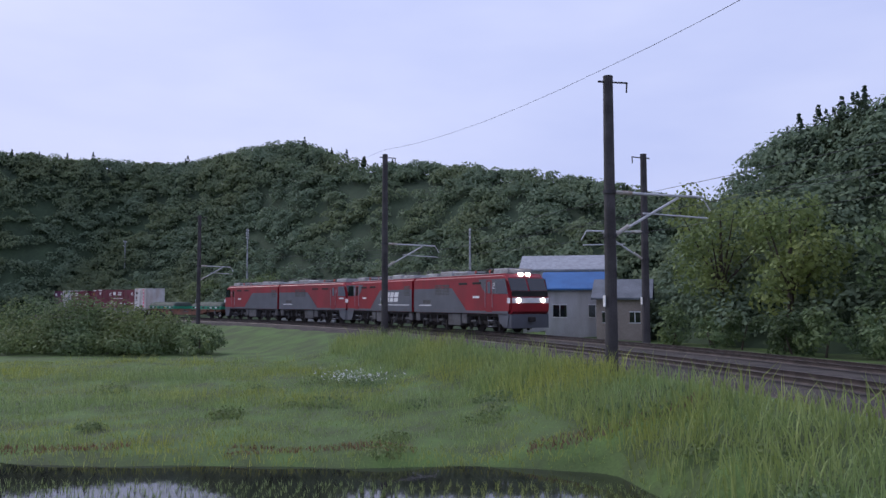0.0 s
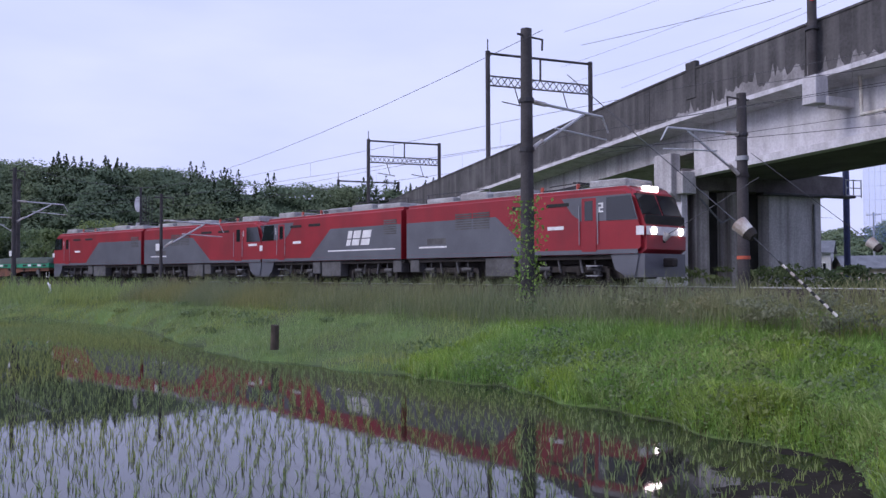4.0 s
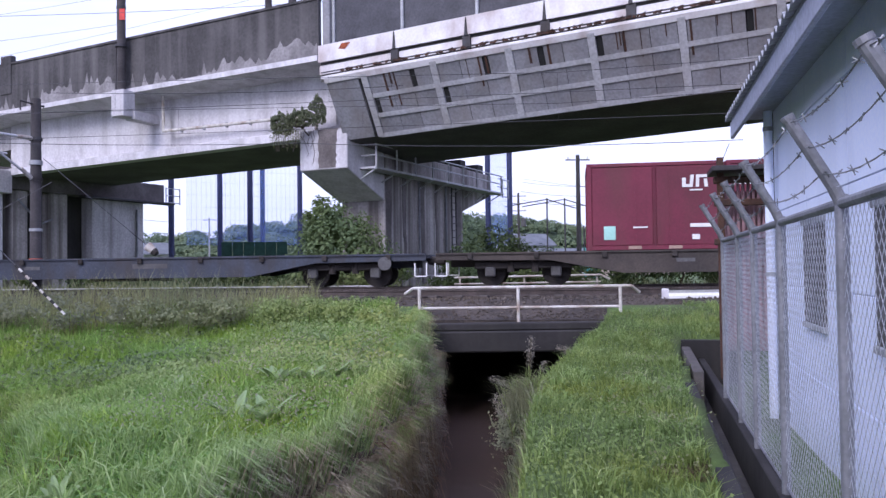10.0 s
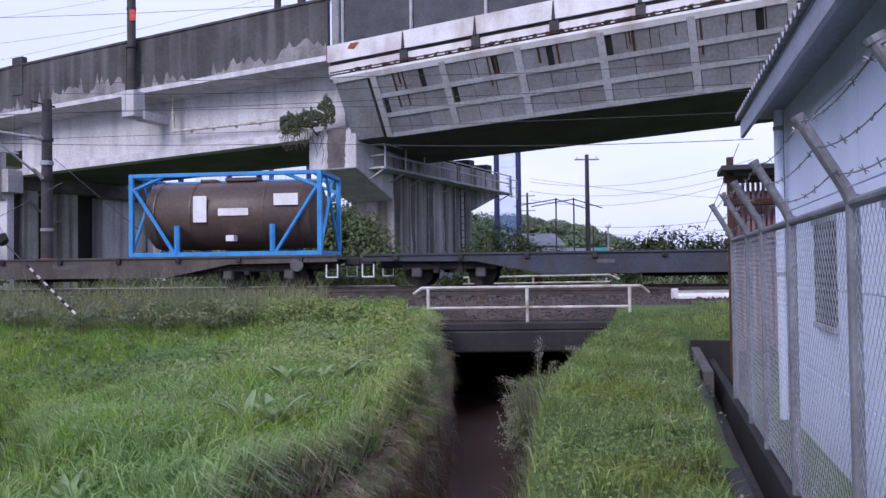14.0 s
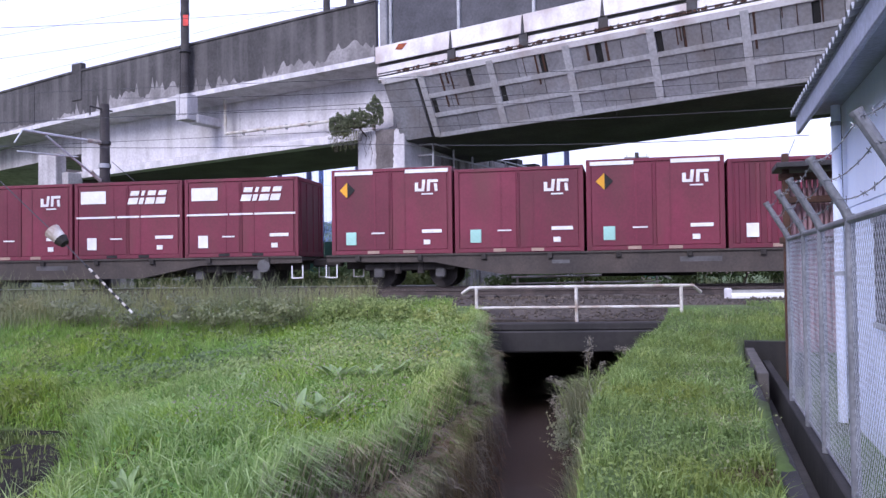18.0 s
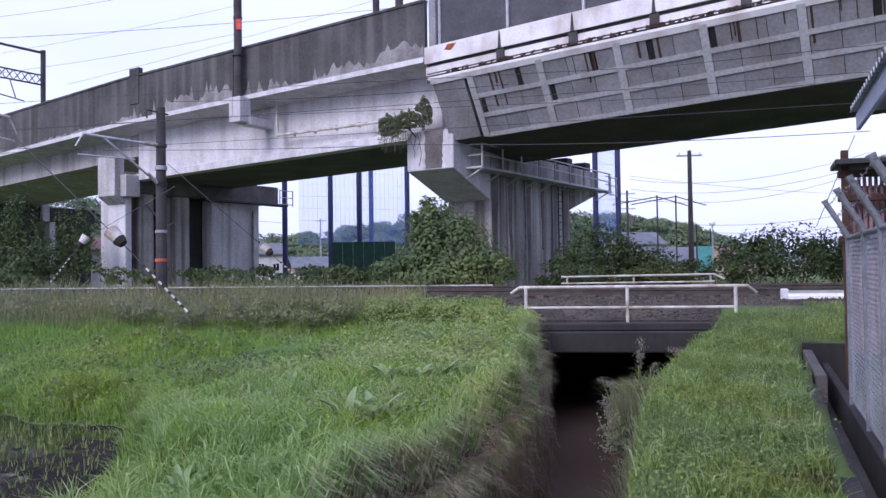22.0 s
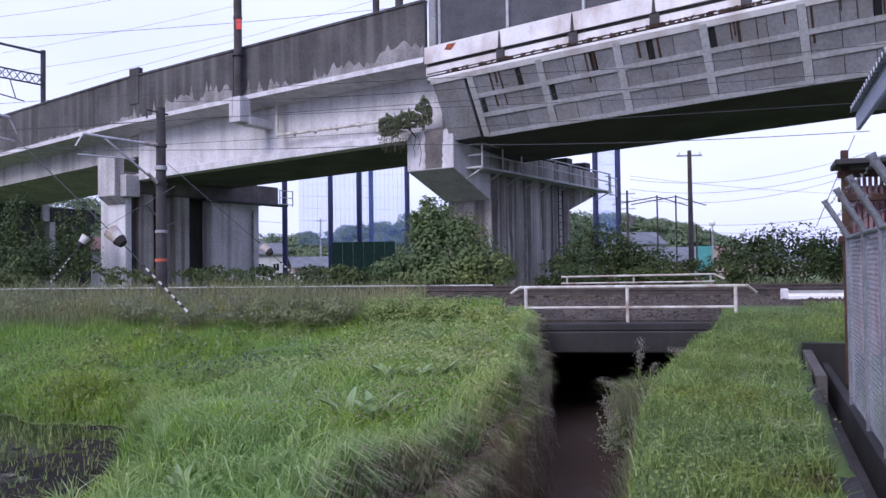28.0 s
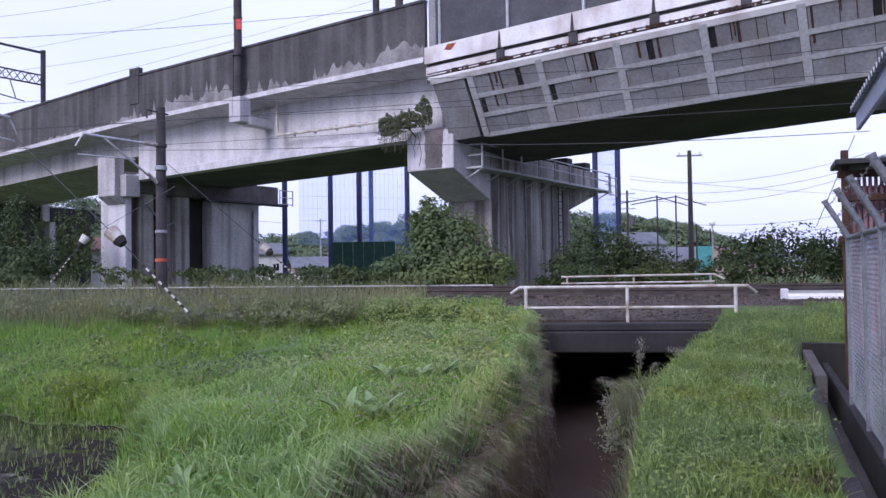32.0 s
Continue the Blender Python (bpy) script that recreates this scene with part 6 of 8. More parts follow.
# ---- wooded hills ----
def hill(name, ridge, run, n, leaf, label, conifers=0.0, foot=-0.8, size=(1.2, 2.3), seed=2):
    """A ridge of (x, y, z) with its slope falling towards the eye over run metres, and a coat of treetops."""
    rng = np.random.default_rng(seed)
    R = np.array(ridge, float)
    d = np.gradient(R[:, :2], axis=0)
    nr = np.stack([-d[:, 1], d[:, 0]], -1)
    nr /= np.linalg.norm(nr, axis=1)[:, None]
    eye = np.array([-20.0, 10.0])
    nr *= np.sign(((eye - R[:, :2]) * nr).sum(1))[:, None]
    ks = np.array([-1.0, -0.5, 0.0, 0.2, 0.45, 0.75, 1.0])
    hz = np.array([0.0, 0.55, 1.0, 0.88, 0.58, 0.22, 0.0])
    vs, fs = [], []
    for i in range(len(R)):
        for k, z in zip(ks, hz):
            p = R[i, :2] + nr[i] * k * run
            vs.append((p[0], p[1], foot + (R[i, 2] - 1.5 - foot) * z))
    m = len(ks)
    for i in range(len(R) - 1):
        for j in range(m - 1):
            a = i * m + j
            fs.append((a, a + m, a + m + 1, a + 1))
    h = raw(name, vs, fs, "hill_floor", None, "", True)
    tagged(h, label, "hill", kind="structure")
    t, k = rng.uniform(0, len(R) - 1.001, n), np.abs(rng.uniform(-0.12, 0.95, n)) ** 1.15
    i, f = t.astype(int), (t % 1)[:, None]
    base = R[i] * (1 - f) + R[i + 1] * f
    nn = nr[i] * (1 - f) + nr[i + 1] * f
    xy = base[:, :2] + nn * (k * run)[:, None]
    z = foot + (base[:, 2] - 1.0 - foot) * np.interp(k, ks, hz)
    con = (rng.uniform(0, 1, n) < conifers * 1.1) & (k < 0.3) & (np.sin(t * 2.1 + seed) > -0.1)
    r = rng.uniform(*size, n)
    c = np.stack([xy[:, 0], xy[:, 1], z], -1)
    # broad crowns: lobes of leaves that face outwards and up
    cb, rb = c[~con], r[~con]
    lobes, per = 6, 26
    lo = rng.normal(size=(len(cb), lobes, 3))
    lo /= np.linalg.norm(lo, axis=2)[..., None]
    lo[..., 2] = np.abs(lo[..., 2]) * 0.9 - 0.15
    lc = cb[:, None] + lo * rb[:, None, None] * 0.62
    d = rng.normal(size=(len(cb), lobes, per, 3))
    d /= np.linalg.norm(d, axis=3)[..., None]
    d[..., 2] = np.where(d[..., 2] < -0.3, -d[..., 2], d[..., 2])
    p = lc[:, :, None] + d * (rb[:, None, None, None] * 0.52) * rng.uniform(0.75, 1.0, d.shape[:3])[..., None] * [1, 1, 0.8]
    face = d + lo[:, :, None] * 0.6 + [0, 0, 0.3]
    tagged(leaves(name + "_canopy", p.reshape(-1, 3), leaf, "forest", None, "", rng, face.reshape(-1, 3), 0.6), label + " treetops", "forest", kind="stuff")
    # cedars on the crest: narrow cones of drooping sprays
    cc, rc = c[con], r[con] * 0.9
    if len(cc):
        per = 150
        u = rng.uniform(0, 1, (len(cc), per)) ** 1.3
        a = rng.uniform(0, 6.283, (len(cc), per))
        w = (1.02 - u) * rc[:, None] * 0.62 * (0.75 + 0.25 * np.sin(u * 34))
        p = np.stack([cc[:, None, 0] + np.cos(a) * w, cc[:, None, 1] + np.sin(a) * w, cc[:, None, 2] - 0.9 + u * rc[:, None] * 1.75], -1)
        face = np.stack([np.cos(a), np.sin(a), np.full(a.shape, 0.6)], -1)
        tagged(leaves(name + "_cedars", p.reshape(-1, 3), leaf * 0.9, "conifer", None, "", rng, face.reshape(-1, 3), 0.6), "dark pointed cedars on the crest of the hill", "forest", kind="stuff")


# floor colour lightened for the haze over the hills
M["hill_floor"] = mat("hazed_forest_floor", (0.045, 0.07, 0.035), (0.03, 0.048, 0.024), 0.95, scale=0.3, fine=2.0, bump=0.6)
hill("wooded_hill", [(-203.0, -98.2, 28.8), (-204.4, -86.3, 29.4), (-204.0, -72.0, 29.0), (-208.0, -60.0, 28.4), (-211.0, -50.3, 28.0), (-208.8, -40.1, 27.6), (-204.3, -30.6, 28.2), (-199.0, -22.0, 29.2), (-194.4, -14.8, 28.4), (-182.8, -4.8, 23.1), (-167.8, 12.4, 19.9), (-153.1, 24.4, 16.0), (-144.2, 30.4, 12.9), (-138.0, 42.0, 10.0)], 24, 2400, 0.42, "dark green wooded hill behind the railway", 0.12, seed=2)
hill("wooded_hill", [(-121.5, 37, 14.2), (-118, 37.2, 14.0), (-113.5, 38, 13.8), (-109.9, 39.8, 14.0), (-104.8, 43.4, 13.8), (-102, 48, 13.4), (-101, 53.4, 13.9), (-98.5, 57.8, 13.5), (-95.3, 62.6, 12.8), (-90.1, 71.6, 12.2), (-87.7, 79.4, 12.5), (-79.0, 94.0, 12.5), (-66.0, 110.0, 11.5), (-50.0, 125.0, 10.0)], 14, 1500, 0.34, "dark mixed wooded hill with conifers", 0.5, seed=4, size=(1.4, 2.7))
hill("wooded_hill", [(-143.94, 265.82, 10.71), (-118.61, 268.55, 11.94), (-89.41, 271.74, 11.55), (-67.96, 274.02, 13.61), (-48.44, 276.05, 17.27), (-26.96, 278.30, 20.90), (2.23, 281.50, 20.12), (31.38, 284.75, 16.99), (50.82, 286.92, 14.77), (70.16, 289.21, 7.07), (77.92, 290.11, 5.01)], 40, 520, 0.9, "distant wooded ridge beyond the plain", 0.05, seed=6, size=(2.6, 4.4))

# ---- trees and hedges beyond the track on the left ----
def tree(x, y, h, r, label, leaf="leaf_b", n=3000, size=0.3):
    z = float(height(np.array([x]), np.array([y]))[0])
    t = thing("tree", Matrix.Translation((x, y, z)), label, "tree", "lineside trees")
    rr = random.Random(int(abs(x * 10)))
    bm = T(((0, 0, -0.2), (0.1, 0, h * 0.45), 0.22, 0.15), ((0.1, 0, h * 0.45), (0, 0.1, h * 0.85), 0.15, 0.04), n=8)
    cen = []
    for i in range(9):
        a, k = i * 2.4, 0.35 + 0.6 * rr.random()
        e = Vector((math.cos(a) * r * k, math.sin(a) * r * k, h * (0.4 + 0.5 * rr.random())))
        tube(bm, (0.05, 0, h * 0.35), e, 0.08, 0.02, 5)
        cen.append(np.array(e))
    part("trunk", bm, "bark", t)
    cen += [np.array([rr.uniform(-r, r) * 0.6, rr.uniform(-r, r) * 0.6, h * rr.uniform(0.3, 0.95)]) for _ in range(14)]
    rad = np.array([r * 0.4, r * 0.4, h * 0.13])
    bl = [blob_points(n // len(cen), c, rad, shell=0.4) for c in cen]
    face = np.concatenate([(q - c) / rad + [0, 0, 0.4] for q, c in zip(bl, cen)])
    leaves("crown", np.concatenate(bl), size, leaf, t, "", RNG, face)
    return t


for (x, y, z), h, r in (((-108.6, 27.0, 5.66), 9.0, 3.0), ((-103.0, 28.8, 5.42), 8.2, 2.8), ((-97.5, 33.0, 5.53), 6.4, 3.0), ((-90.5, 37.0, 5.41), 6.0, 3.0), ((-84.0, 40.5, 5.41), 6.6, 3.2), ((-76.0, 44.5, 5.41), 6.2, 3.2), ((-165.4, -13.0, 6.82), 6.4, 4.4), ((-176.3, -24.0, 6.23), 6.4, 4.4), ((-188.0, -38.0, 6.23), 6.4, 4.4), ((-63.41, 38.96, 2.53), 4.2, 2.6)):
    tree(x, y, h, r, "leafy green tree behind the railway", "leaf_c" if h > 6.5 else "leaf_b")
k = 0
for s in np.arange(-110, -30, 5.2):
    lumps = []
    for j in range(3):
        x, y, h = track(s + j * 1.7, -7.2 - 1.2 * (j % 2))
        lumps.append((x, y, 0.35 + 0.25 * math.sin(s + j), 1.5, 1.3, 1.25 + 0.45 * math.sin(1.7 * s + 2 * j)))
    bush("hedge", "dense overgrown hedge along the railway", lumps, 1900, 0.22, "leaf" if k % 2 else "leaf_b", "hedge", 3)
    k += 1
bush("bush", "broad green bush on the field edge", [(*(-117.2, -15.2, 0.2), 3.2, 2.8, 2.6), (*(-117.5, -19.0, 0.0), 3.0, 2.7, 2.3), (*(-116.8, -11.6, 0.0), 3.2, 2.8, 2.3), (*(-115.6, -8.4, -0.5), 2.8, 2.4, 1.9), (*(-114.3, -5.6, -0.8), 2.4, 1.7, 1.2), (*(-115.5, -14.0, -0.9), 3.6, 3.6, 1.4), (*(-115.0, -10.0, -0.9), 3.4, 3.4, 1.2), (*(-115.8, -18.0, -0.9), 3.4, 3.4, 1.3)], 30000, 0.2, "leaf_b")

# ---- houses ----
def cottage(x, y, w, d, h, turn, wall, roofm, label, gable=1.1):
    z = float(height(np.array([x]), np.array([y]))[0])
    c = thing("house", pose(x, y, z, 0, 0, turn), label, "house", "houses by the railway")
    part("wall", B(((0, 0, h / 2), (w, d, h)), bevel=0.02), wall, c)
    r = part("roof", prism([(-d / 2 - 0.35, h - 0.1), (0, h + gable), (d / 2 + 0.35, h - 0.1), (d / 2 + 0.35, h + 0.02), (0, h + gable + 0.14), (-d / 2 - 0.35, h + 0.02)], "x", -w / 2 - 0.3, w / 2 + 0.3), roofm, c)
    part("gable", prism([(-d / 2, h), (d / 2, h), (0, h + gable)], "x", -w / 2 + 0.05, w / 2 - 0.05), wall, c)
    for sx in (-0.28, 0.25):
        wd = part("window", B(((sx * w, -d / 2 - 0.01, h * 0.55), (w * 0.2, 0.06, h * 0.26))), "glass", c)
        part("window_frame", B(((sx * w, -d / 2 - 0.03, h * 0.68), (w * 0.22, 0.05, 0.06)), ((sx * w, -d / 2 - 0.03, h * 0.42), (w * 0.22, 0.05, 0.06)), ((sx * w, -d / 2 - 0.03, h * 0.55), (0.05, 0.05, h * 0.26))), "white", wd)
    return c


M["wall_white"] = mat("white_house_wall", (0.55, 0.55, 0.56), (0.46, 0.45, 0.46), 0.85, scale=0.8, fine=15, streak=(1.5, 1.5, 0.2), streak_col=(0.3, 0.28, 0.26), streak_amt=0.4)
M["wall_beige"] = mat("beige_house_wall", (0.36, 0.3, 0.26), (0.3, 0.25, 0.22), 0.85, scale=0.8, fine=15)
M["roof_blue"] = mat("blue_sheet_roof", (0.05, 0.16, 0.38), (0.04, 0.12, 0.3), 0.5, 0.1, 1, 20)
M["roof_slate"] = mat("grey_tile_roof", (0.17, 0.18, 0.2), (0.11, 0.12, 0.135), 0.6, 0, 1, 14)
M["roof_brown"] = mat("brown_sheet_roof", (0.17, 0.09, 0.08), (0.12, 0.07, 0.06), 0.6, 0, 1, 14)
M["wall_rust"] = mat("red_brown_wall", (0.2, 0.1, 0.09), (0.15, 0.08, 0.07), 0.7, 0, 1, 14)
for (x, y, z), w, d, h, turn, wall, roofm, label in (
        ((-118.8, 20.2, 0.79), 4.6, 4.0, 3.4, 80, "wall_white", "roof_blue", "white two-tone house with a bright blue roof"),
        ((-127.0, 20.5, 0.62), 7.0, 5.0, 5.0, 80, "wall_white", "galv", "white house with a pale metal roof"),
        ((-114.0, 22.4, 0.90), 3.2, 3.5, 2.7, 75, "wall_beige", "roof_slate", "small beige house with a grey roof"),
        ((-153.5, -4.0, 1.62), 8.0, 7.0, 3.0, 60, "wall_white", "roof_slate", "white house with a hipped grey roof"),
        ((-39.63, 71.13, 1.29), 5.0, 4.0, 3.4, 10, "wall_white", "wall_rust", "low house with a red-brown upper wall"),
        ((-28.78, 87.41, 1.19), 3.0, 4.0, 3.2, 12, "wall_white", "roof_slate", "white house under the viaduct"),
        ((-24.72, 87.86, 1.01), 4.0, 4.0, 1.6, 30, "wall_beige", "roof_slate", "low beige house with a grey roof"),
        ((11.92, 71.73, 0.59), 4.5, 4.0, 1.6, 20, "wall_beige", "roof_slate", "grey-roofed house behind the shrubs"),
        ((22.12, 97.99, 0.79), 5.0, 4.0, 2.2, 60, "wall_beige", "roof_brown", "beige house with a brown gable roof"),
        ((28.29, 113.76, 0.79), 5.0, 4.0, 1.6, 20, "wall_white", "roof_slate", "white house with a slate roof"),
        ((10.01, 81.58, 0.65), 4.5, 4.0, 3.4, 20, "wall_white", "roof_slate", "white-walled house behind the net"),
        ((30.25, 103.90, 1.13), 7.0, 4.0, 1.5, 20, "wall_beige", "roof_slate", "distant house with a pale roof")):
    cottage(x, y, w, d, h, turn, wall, roofm, label)

# ---- net poles, nets, utility poles, street lamp ----
M["navy"] = mat("navy_painted_steel", (0.035, 0.045, 0.12), (0.025, 0.03, 0.08), 0.5, 0.2)
net = thing("net_fence", Matrix.Identity(4), "tall dark blue steel poles of a sports net", "net fence")
for (x, y, z), top in (((-18.15, 58.39, 0.96), 15), ((-15.26, 60.71, 0.93), 15), ((-12.22, 57.02, 0.96), 15), ((-12.94, 64.99, 1.00), 15), ((-9.70, 63.33, 0.95), 15), ((4.67, 58.87, 0.65), 14), ((6.29, 59.04, 0.63), 14)):
    part("pole", T(((x, y, -0.6), (x, y, top), 0.2), n=10), "navy", net, "dark blue round pole")
nm = bpy.data.materials.new("blue_net")
nm.use_nodes = True
nb_ = nm.node_tree.nodes["Principled BSDF"]
nb_.inputs["Base Color"].default_value, nb_.inputs["Alpha"].default_value, nb_.inputs["Roughness"].default_value = (0.25, 0.4, 0.9, 1), 0.22, 0.8
M["net"] = nm
for a, b, z0, z1 in (((-17.39, 59.48, 0.96), (-9.79, 63.32, 0.95), 2.5, 14.5), ((4.69, 59.07, 0.65), (6.31, 59.25, 0.63), 2, 13)):
    bm = bmesh.new()
    n = 24
    for i in range(n + 1):
        k = i / n
        p = Vector(a) * (1 - k) + Vector(b) * k
        tube(bm, (p.x, p.y, z0), (p.x, p.y, z1), 0.012, None, 3)
    for j in range(14):
        z = z0 + (z1 - z0) * j / 13
        tube(bm, (a[0], a[1], z), (b[0], b[1], z), 0.012, None, 3)
    tagged(part("net_mesh", bm, "net", net, "pale blue netting"), kind="stuff")
    bm = bmesh.new()
    bm.faces.new([bm.verts.new(q) for q in ((a[0], a[1] + 0.05, z0), (b[0], b[1] + 0.05, z0), (b[0], b[1] + 0.05, z1), (a[0], a[1] + 0.05, z1))])
    part("net_sheet", bm, "net", net, "fine translucent blue net")
grn = thing("green_wall", Matrix.Identity(4), "low dark green sheet wall at the foot of the net", "wall")
a, b = Vector((-13.71, 54.85, 0.89)), Vector((-9.35, 55.32, 0.83))
M["green_sheet"] = mat("dark_green_sheet", (0.02, 0.07, 0.05), (0.015, 0.05, 0.036), 0.7)
n = 6
for i in range(n):
    p, q = a + (b - a) * (i / n), a + (b - a) * ((i + 1) / n)
    bm = bmesh.new()
    m = Matrix.Translation((p + q) / 2 - Vector((0, 0, (p.z + q.z) / 2 - 0.9))) @ Matrix.Rotation(math.atan2((q - p).y, (q - p).x), 4, "Z")
    box(bm, (0, 0, 0), ((q - p).length - 0.03, 0.08, 3.2), m, 0.01)
    part("sheet", bm, "green_sheet", grn)


def utility_pole(p, top, r, label, arms=2, box_on=False):
    x, y, _ = p
    u = thing("utility_pole", Matrix.Translation((x, y, -0.6)), label, "utility pole", "utility poles")
    part("shaft", T(((0, 0, 0), (0, 0, top + 0.6), r, r * 0.7), n=10), "galv" if r < 0.13 else "pole", u)
    for i in range(arms):
        part("crossarm", B(((0, 0, top + 0.3 - i * 0.7), (1.5, 0.09, 0.09))), "galv", u)
        for sx in (-0.6, 0.0, 0.6):
            part("insulator", T(((sx, 0, top + 0.34 - i * 0.7), (sx, 0, top + 0.5 - i * 0.7), 0.05), n=6), "white", u)
    if box_on:
        part("transformer", T(((0.45, 0, top - 2.6), (0.45, 0, top - 1.8), 0.25), n=12), "under_grey", u)
    return u


utility_pole((8.96, 76.44, 0.64), 7.6, 0.14, "grey utility pole with a transformer", 3, True)
utility_pole((9.47, 49.33, 0.39), 7.4, 0.17, "tall dark utility pole by the net", 1)
utility_pole((-25.87, 97.80, 0.83), 7.0, 0.12, "slim distant utility pole", 1)
for p, top in (((-214.0, -66.0, 0), 11.5), ((-193.0, -44.5, 0), 12.0), ((-170.0, -17.75, 0), 11.8), ((-174.5, -19.0, 0), 11.8), ((-136.2, 12.46, 0), 8.7)):
    utility_pole(p, top, 0.125, "slim pale utility pole behind the railway", 2)
for x0, x1 in ((1150, 1165), (1198, 1198)):
    p = (9.38, 61.39, 0.60) if x0 == 1150 else (10.76, 61.54, 0.58)
    f = thing("goal_stand", Matrix.Identity(4), "thin dark steel net stand on posts", "net stand")
    part("post", T(((p[0], p[1], -0.6), (p[0], p[1], 5.8), 0.06), n=8), "steel_dark", f)
    part("top_bar", T(((p[0], p[1], 5.7), (p[0] - 3.2, p[1] + 0.4, 5.2), 0.04), ((p[0], p[1], 5.7), (p[0] + 2.2, p[1], 5.0), 0.04), n=6), "steel_dark", f)
p = (15.66, 72.15, 0.05)
lamp = thing("street_lamp", Matrix.Translation((p[0], p[1], -0.6)), "slim street lamp with a round white globe", "street lamp")
part("post", T(((0, 0, 0), (0, 0, 4.6), 0.06), n=8), "galv", lamp)
bm = bmesh.new()
bmesh.ops.create_uvsphere(bm, u_segments=12, v_segments=8, radius=0.28, matrix=Matrix.Translation((0, 0, 4.8)))
part("globe", bm, "white", lamp)
tn = thing("teal_net", Matrix.Identity(4), "small teal net screen beside the pole", "net")
M["teal"] = mat("teal_net_cloth", (0.1, 0.36, 0.36), (0.08, 0.28, 0.28), 0.8)
a, b = (11.23, 56.57, 0.37), (12.82, 59.76, 0.34)
part("screen", B((((a[0] + b[0]) / 2, (a[1] + b[1]) / 2, 0.8), (1.1, 0.08, 2.2))), "teal", tn)
part("pole", T((a, (a[0], a[1], 3.4), 0.05), (b, (b[0], b[1], 3.2), 0.05), n=6), "steel_dark", tn)

# ---- railway signal, hut, markers ----
p = (-63.8, 33.4, 0.47)
sig = thing("railway_signal", Matrix.Translation((p[0], p[1], -0.6)), "two-headed railway signal with white backs on a lattice mast", "signal")
part("mast", T(((0, 0, 0), (0, 0, 8.0), 0.09), n=10), "steel_dark", sig)
lat = bmesh.new()
for sx, sy in ((0.35, 0.0), (0.85, 0.0), (0.35, 0.5), (0.85, 0.5)):
    tube(lat, (sx, sy, 1.8), (sx, sy, 7.3), 0.03, None, 5)
for z in np.arange(1.9, 7.2, 0.5):
    tube(lat, (0.35, 0, z), (0.85, 0, z + 0.5), 0.02, None, 4)
    tube(lat, (0.85, 0, z), (0.35, 0, z + 0.5), 0.02, None, 4)
part("ladder_cage", lat, "steel_dark", sig, "dark lattice ladder cage")
for z in (4.65, 6.7):
    bm = prism([(-0.28 * math.cos(a), 0.62 * math.sin(a)) for a in np.arange(0, 6.28, 0.4)], "y", -0.12, 0.0)
    hd = part("signal_head", bm, "white", sig, "white oval signal back")
    hd.matrix_basis = Matrix.Translation((-0.2, -0.1, z)) @ Matrix.Rotation(radians(55), 4, "Z")
p = (-61.8, 34.6, 0.17)
hut = thing("relay_hut", pose(p[0], p[1], -0.6, 0, 0, 60), "faded pinkish-brown relay cabinet", "cabinet")
M["hut"] = mat("faded_pink_paint", (0.3, 0.2, 0.17), (0.24, 0.16, 0.14), 0.7)
part("body", B(((0, 0, 0.95), (2.0, 1.4, 1.9)), bevel=0.03), "hut", hut)
part("door", B(((-0.45, -0.71, 0.9), (0.85, 0.03, 1.6)), bevel=0.01), "hut", hut)
part("door", B(((0.45, -0.71, 0.9), (0.85, 0.03, 1.6)), bevel=0.01), "hut", hut)
part("lid", B(((0, 0, 1.93), (2.15, 1.55, 0.07)), bevel=0.02), "hut", hut)
p = (-51.4, 21.2, -0.2)
mk = thing("line_marker", Matrix.Translation(p), "small white line marker post with a slanted board", "marker")
part("post", B(((0, 0, -0.15), (0.1, 0.1, 0.55)), bevel=0.015), "white", mk)
part("board", B(((0, 0, 0), (0.42, 0.05, 0.11)), bevel=0.01), "white", mk).matrix_basis = Matrix.Translation((-0.14, 0, 0.1)) @ Matrix.Rotation(radians(30), 4, "Y")
p = (-20.51, 14.11, -1.20)
st = thing("stump", Matrix.Translation(p), "short dark wooden stump in the verge", "stump")
part("post", T(((0, 0, -0.3), (0.02, 0, 0.35), 0.12, 0.11), n=10), "bark", st)

# ---- the train; x ahead, -y towards the field ----
RIDERS = []
PITCH, SLOT = 20.05, 3.80


def wheelset_parts(parent, x, r=0.43):
    w = part("wheelset", T(((x, -0.62, r), (x, -0.48, r), r), ((x, 0.48, r), (x, 0.62, r), r), ((x, -0.6, r), (x, 0.6, r), 0.09), n=16), "under", parent)
    for sy in (-0.95, 0.95):
        part("axle_box", B(((x, sy, r), (0.3, 0.22, 0.3)), bevel=0.04), "under_grey", w)


def bogie_parts(parent, x, wb=2.0, heavy=False):
    f = B(((x, -0.95, 0.62), (wb + 0.9, 0.16, 0.22)), ((x, 0.95, 0.62), (wb + 0.9, 0.16, 0.22)), ((x, 0, 0.62), (0.5, 1.9, 0.25)), bevel=0.03)
    for sx in (-1, 1):
        for sy in (-1, 1):
            tube(f, (x + sx * 0.35, sy * 0.98, 0.42), (x + sx * 0.35, sy * 0.98, 0.75), 0.11)
            if heavy:
                box(f, (x + sx * (wb / 2 + 0.5), sy * 1.0, 0.4), (0.16, 0.14, 0.5), None, 0.02)
    b = part("bogie", f, "under", parent)
    for sx in (-0.5, 0.5):
        wheelset_parts(b, x + sx * wb, 0.5 if heavy else 0.43)


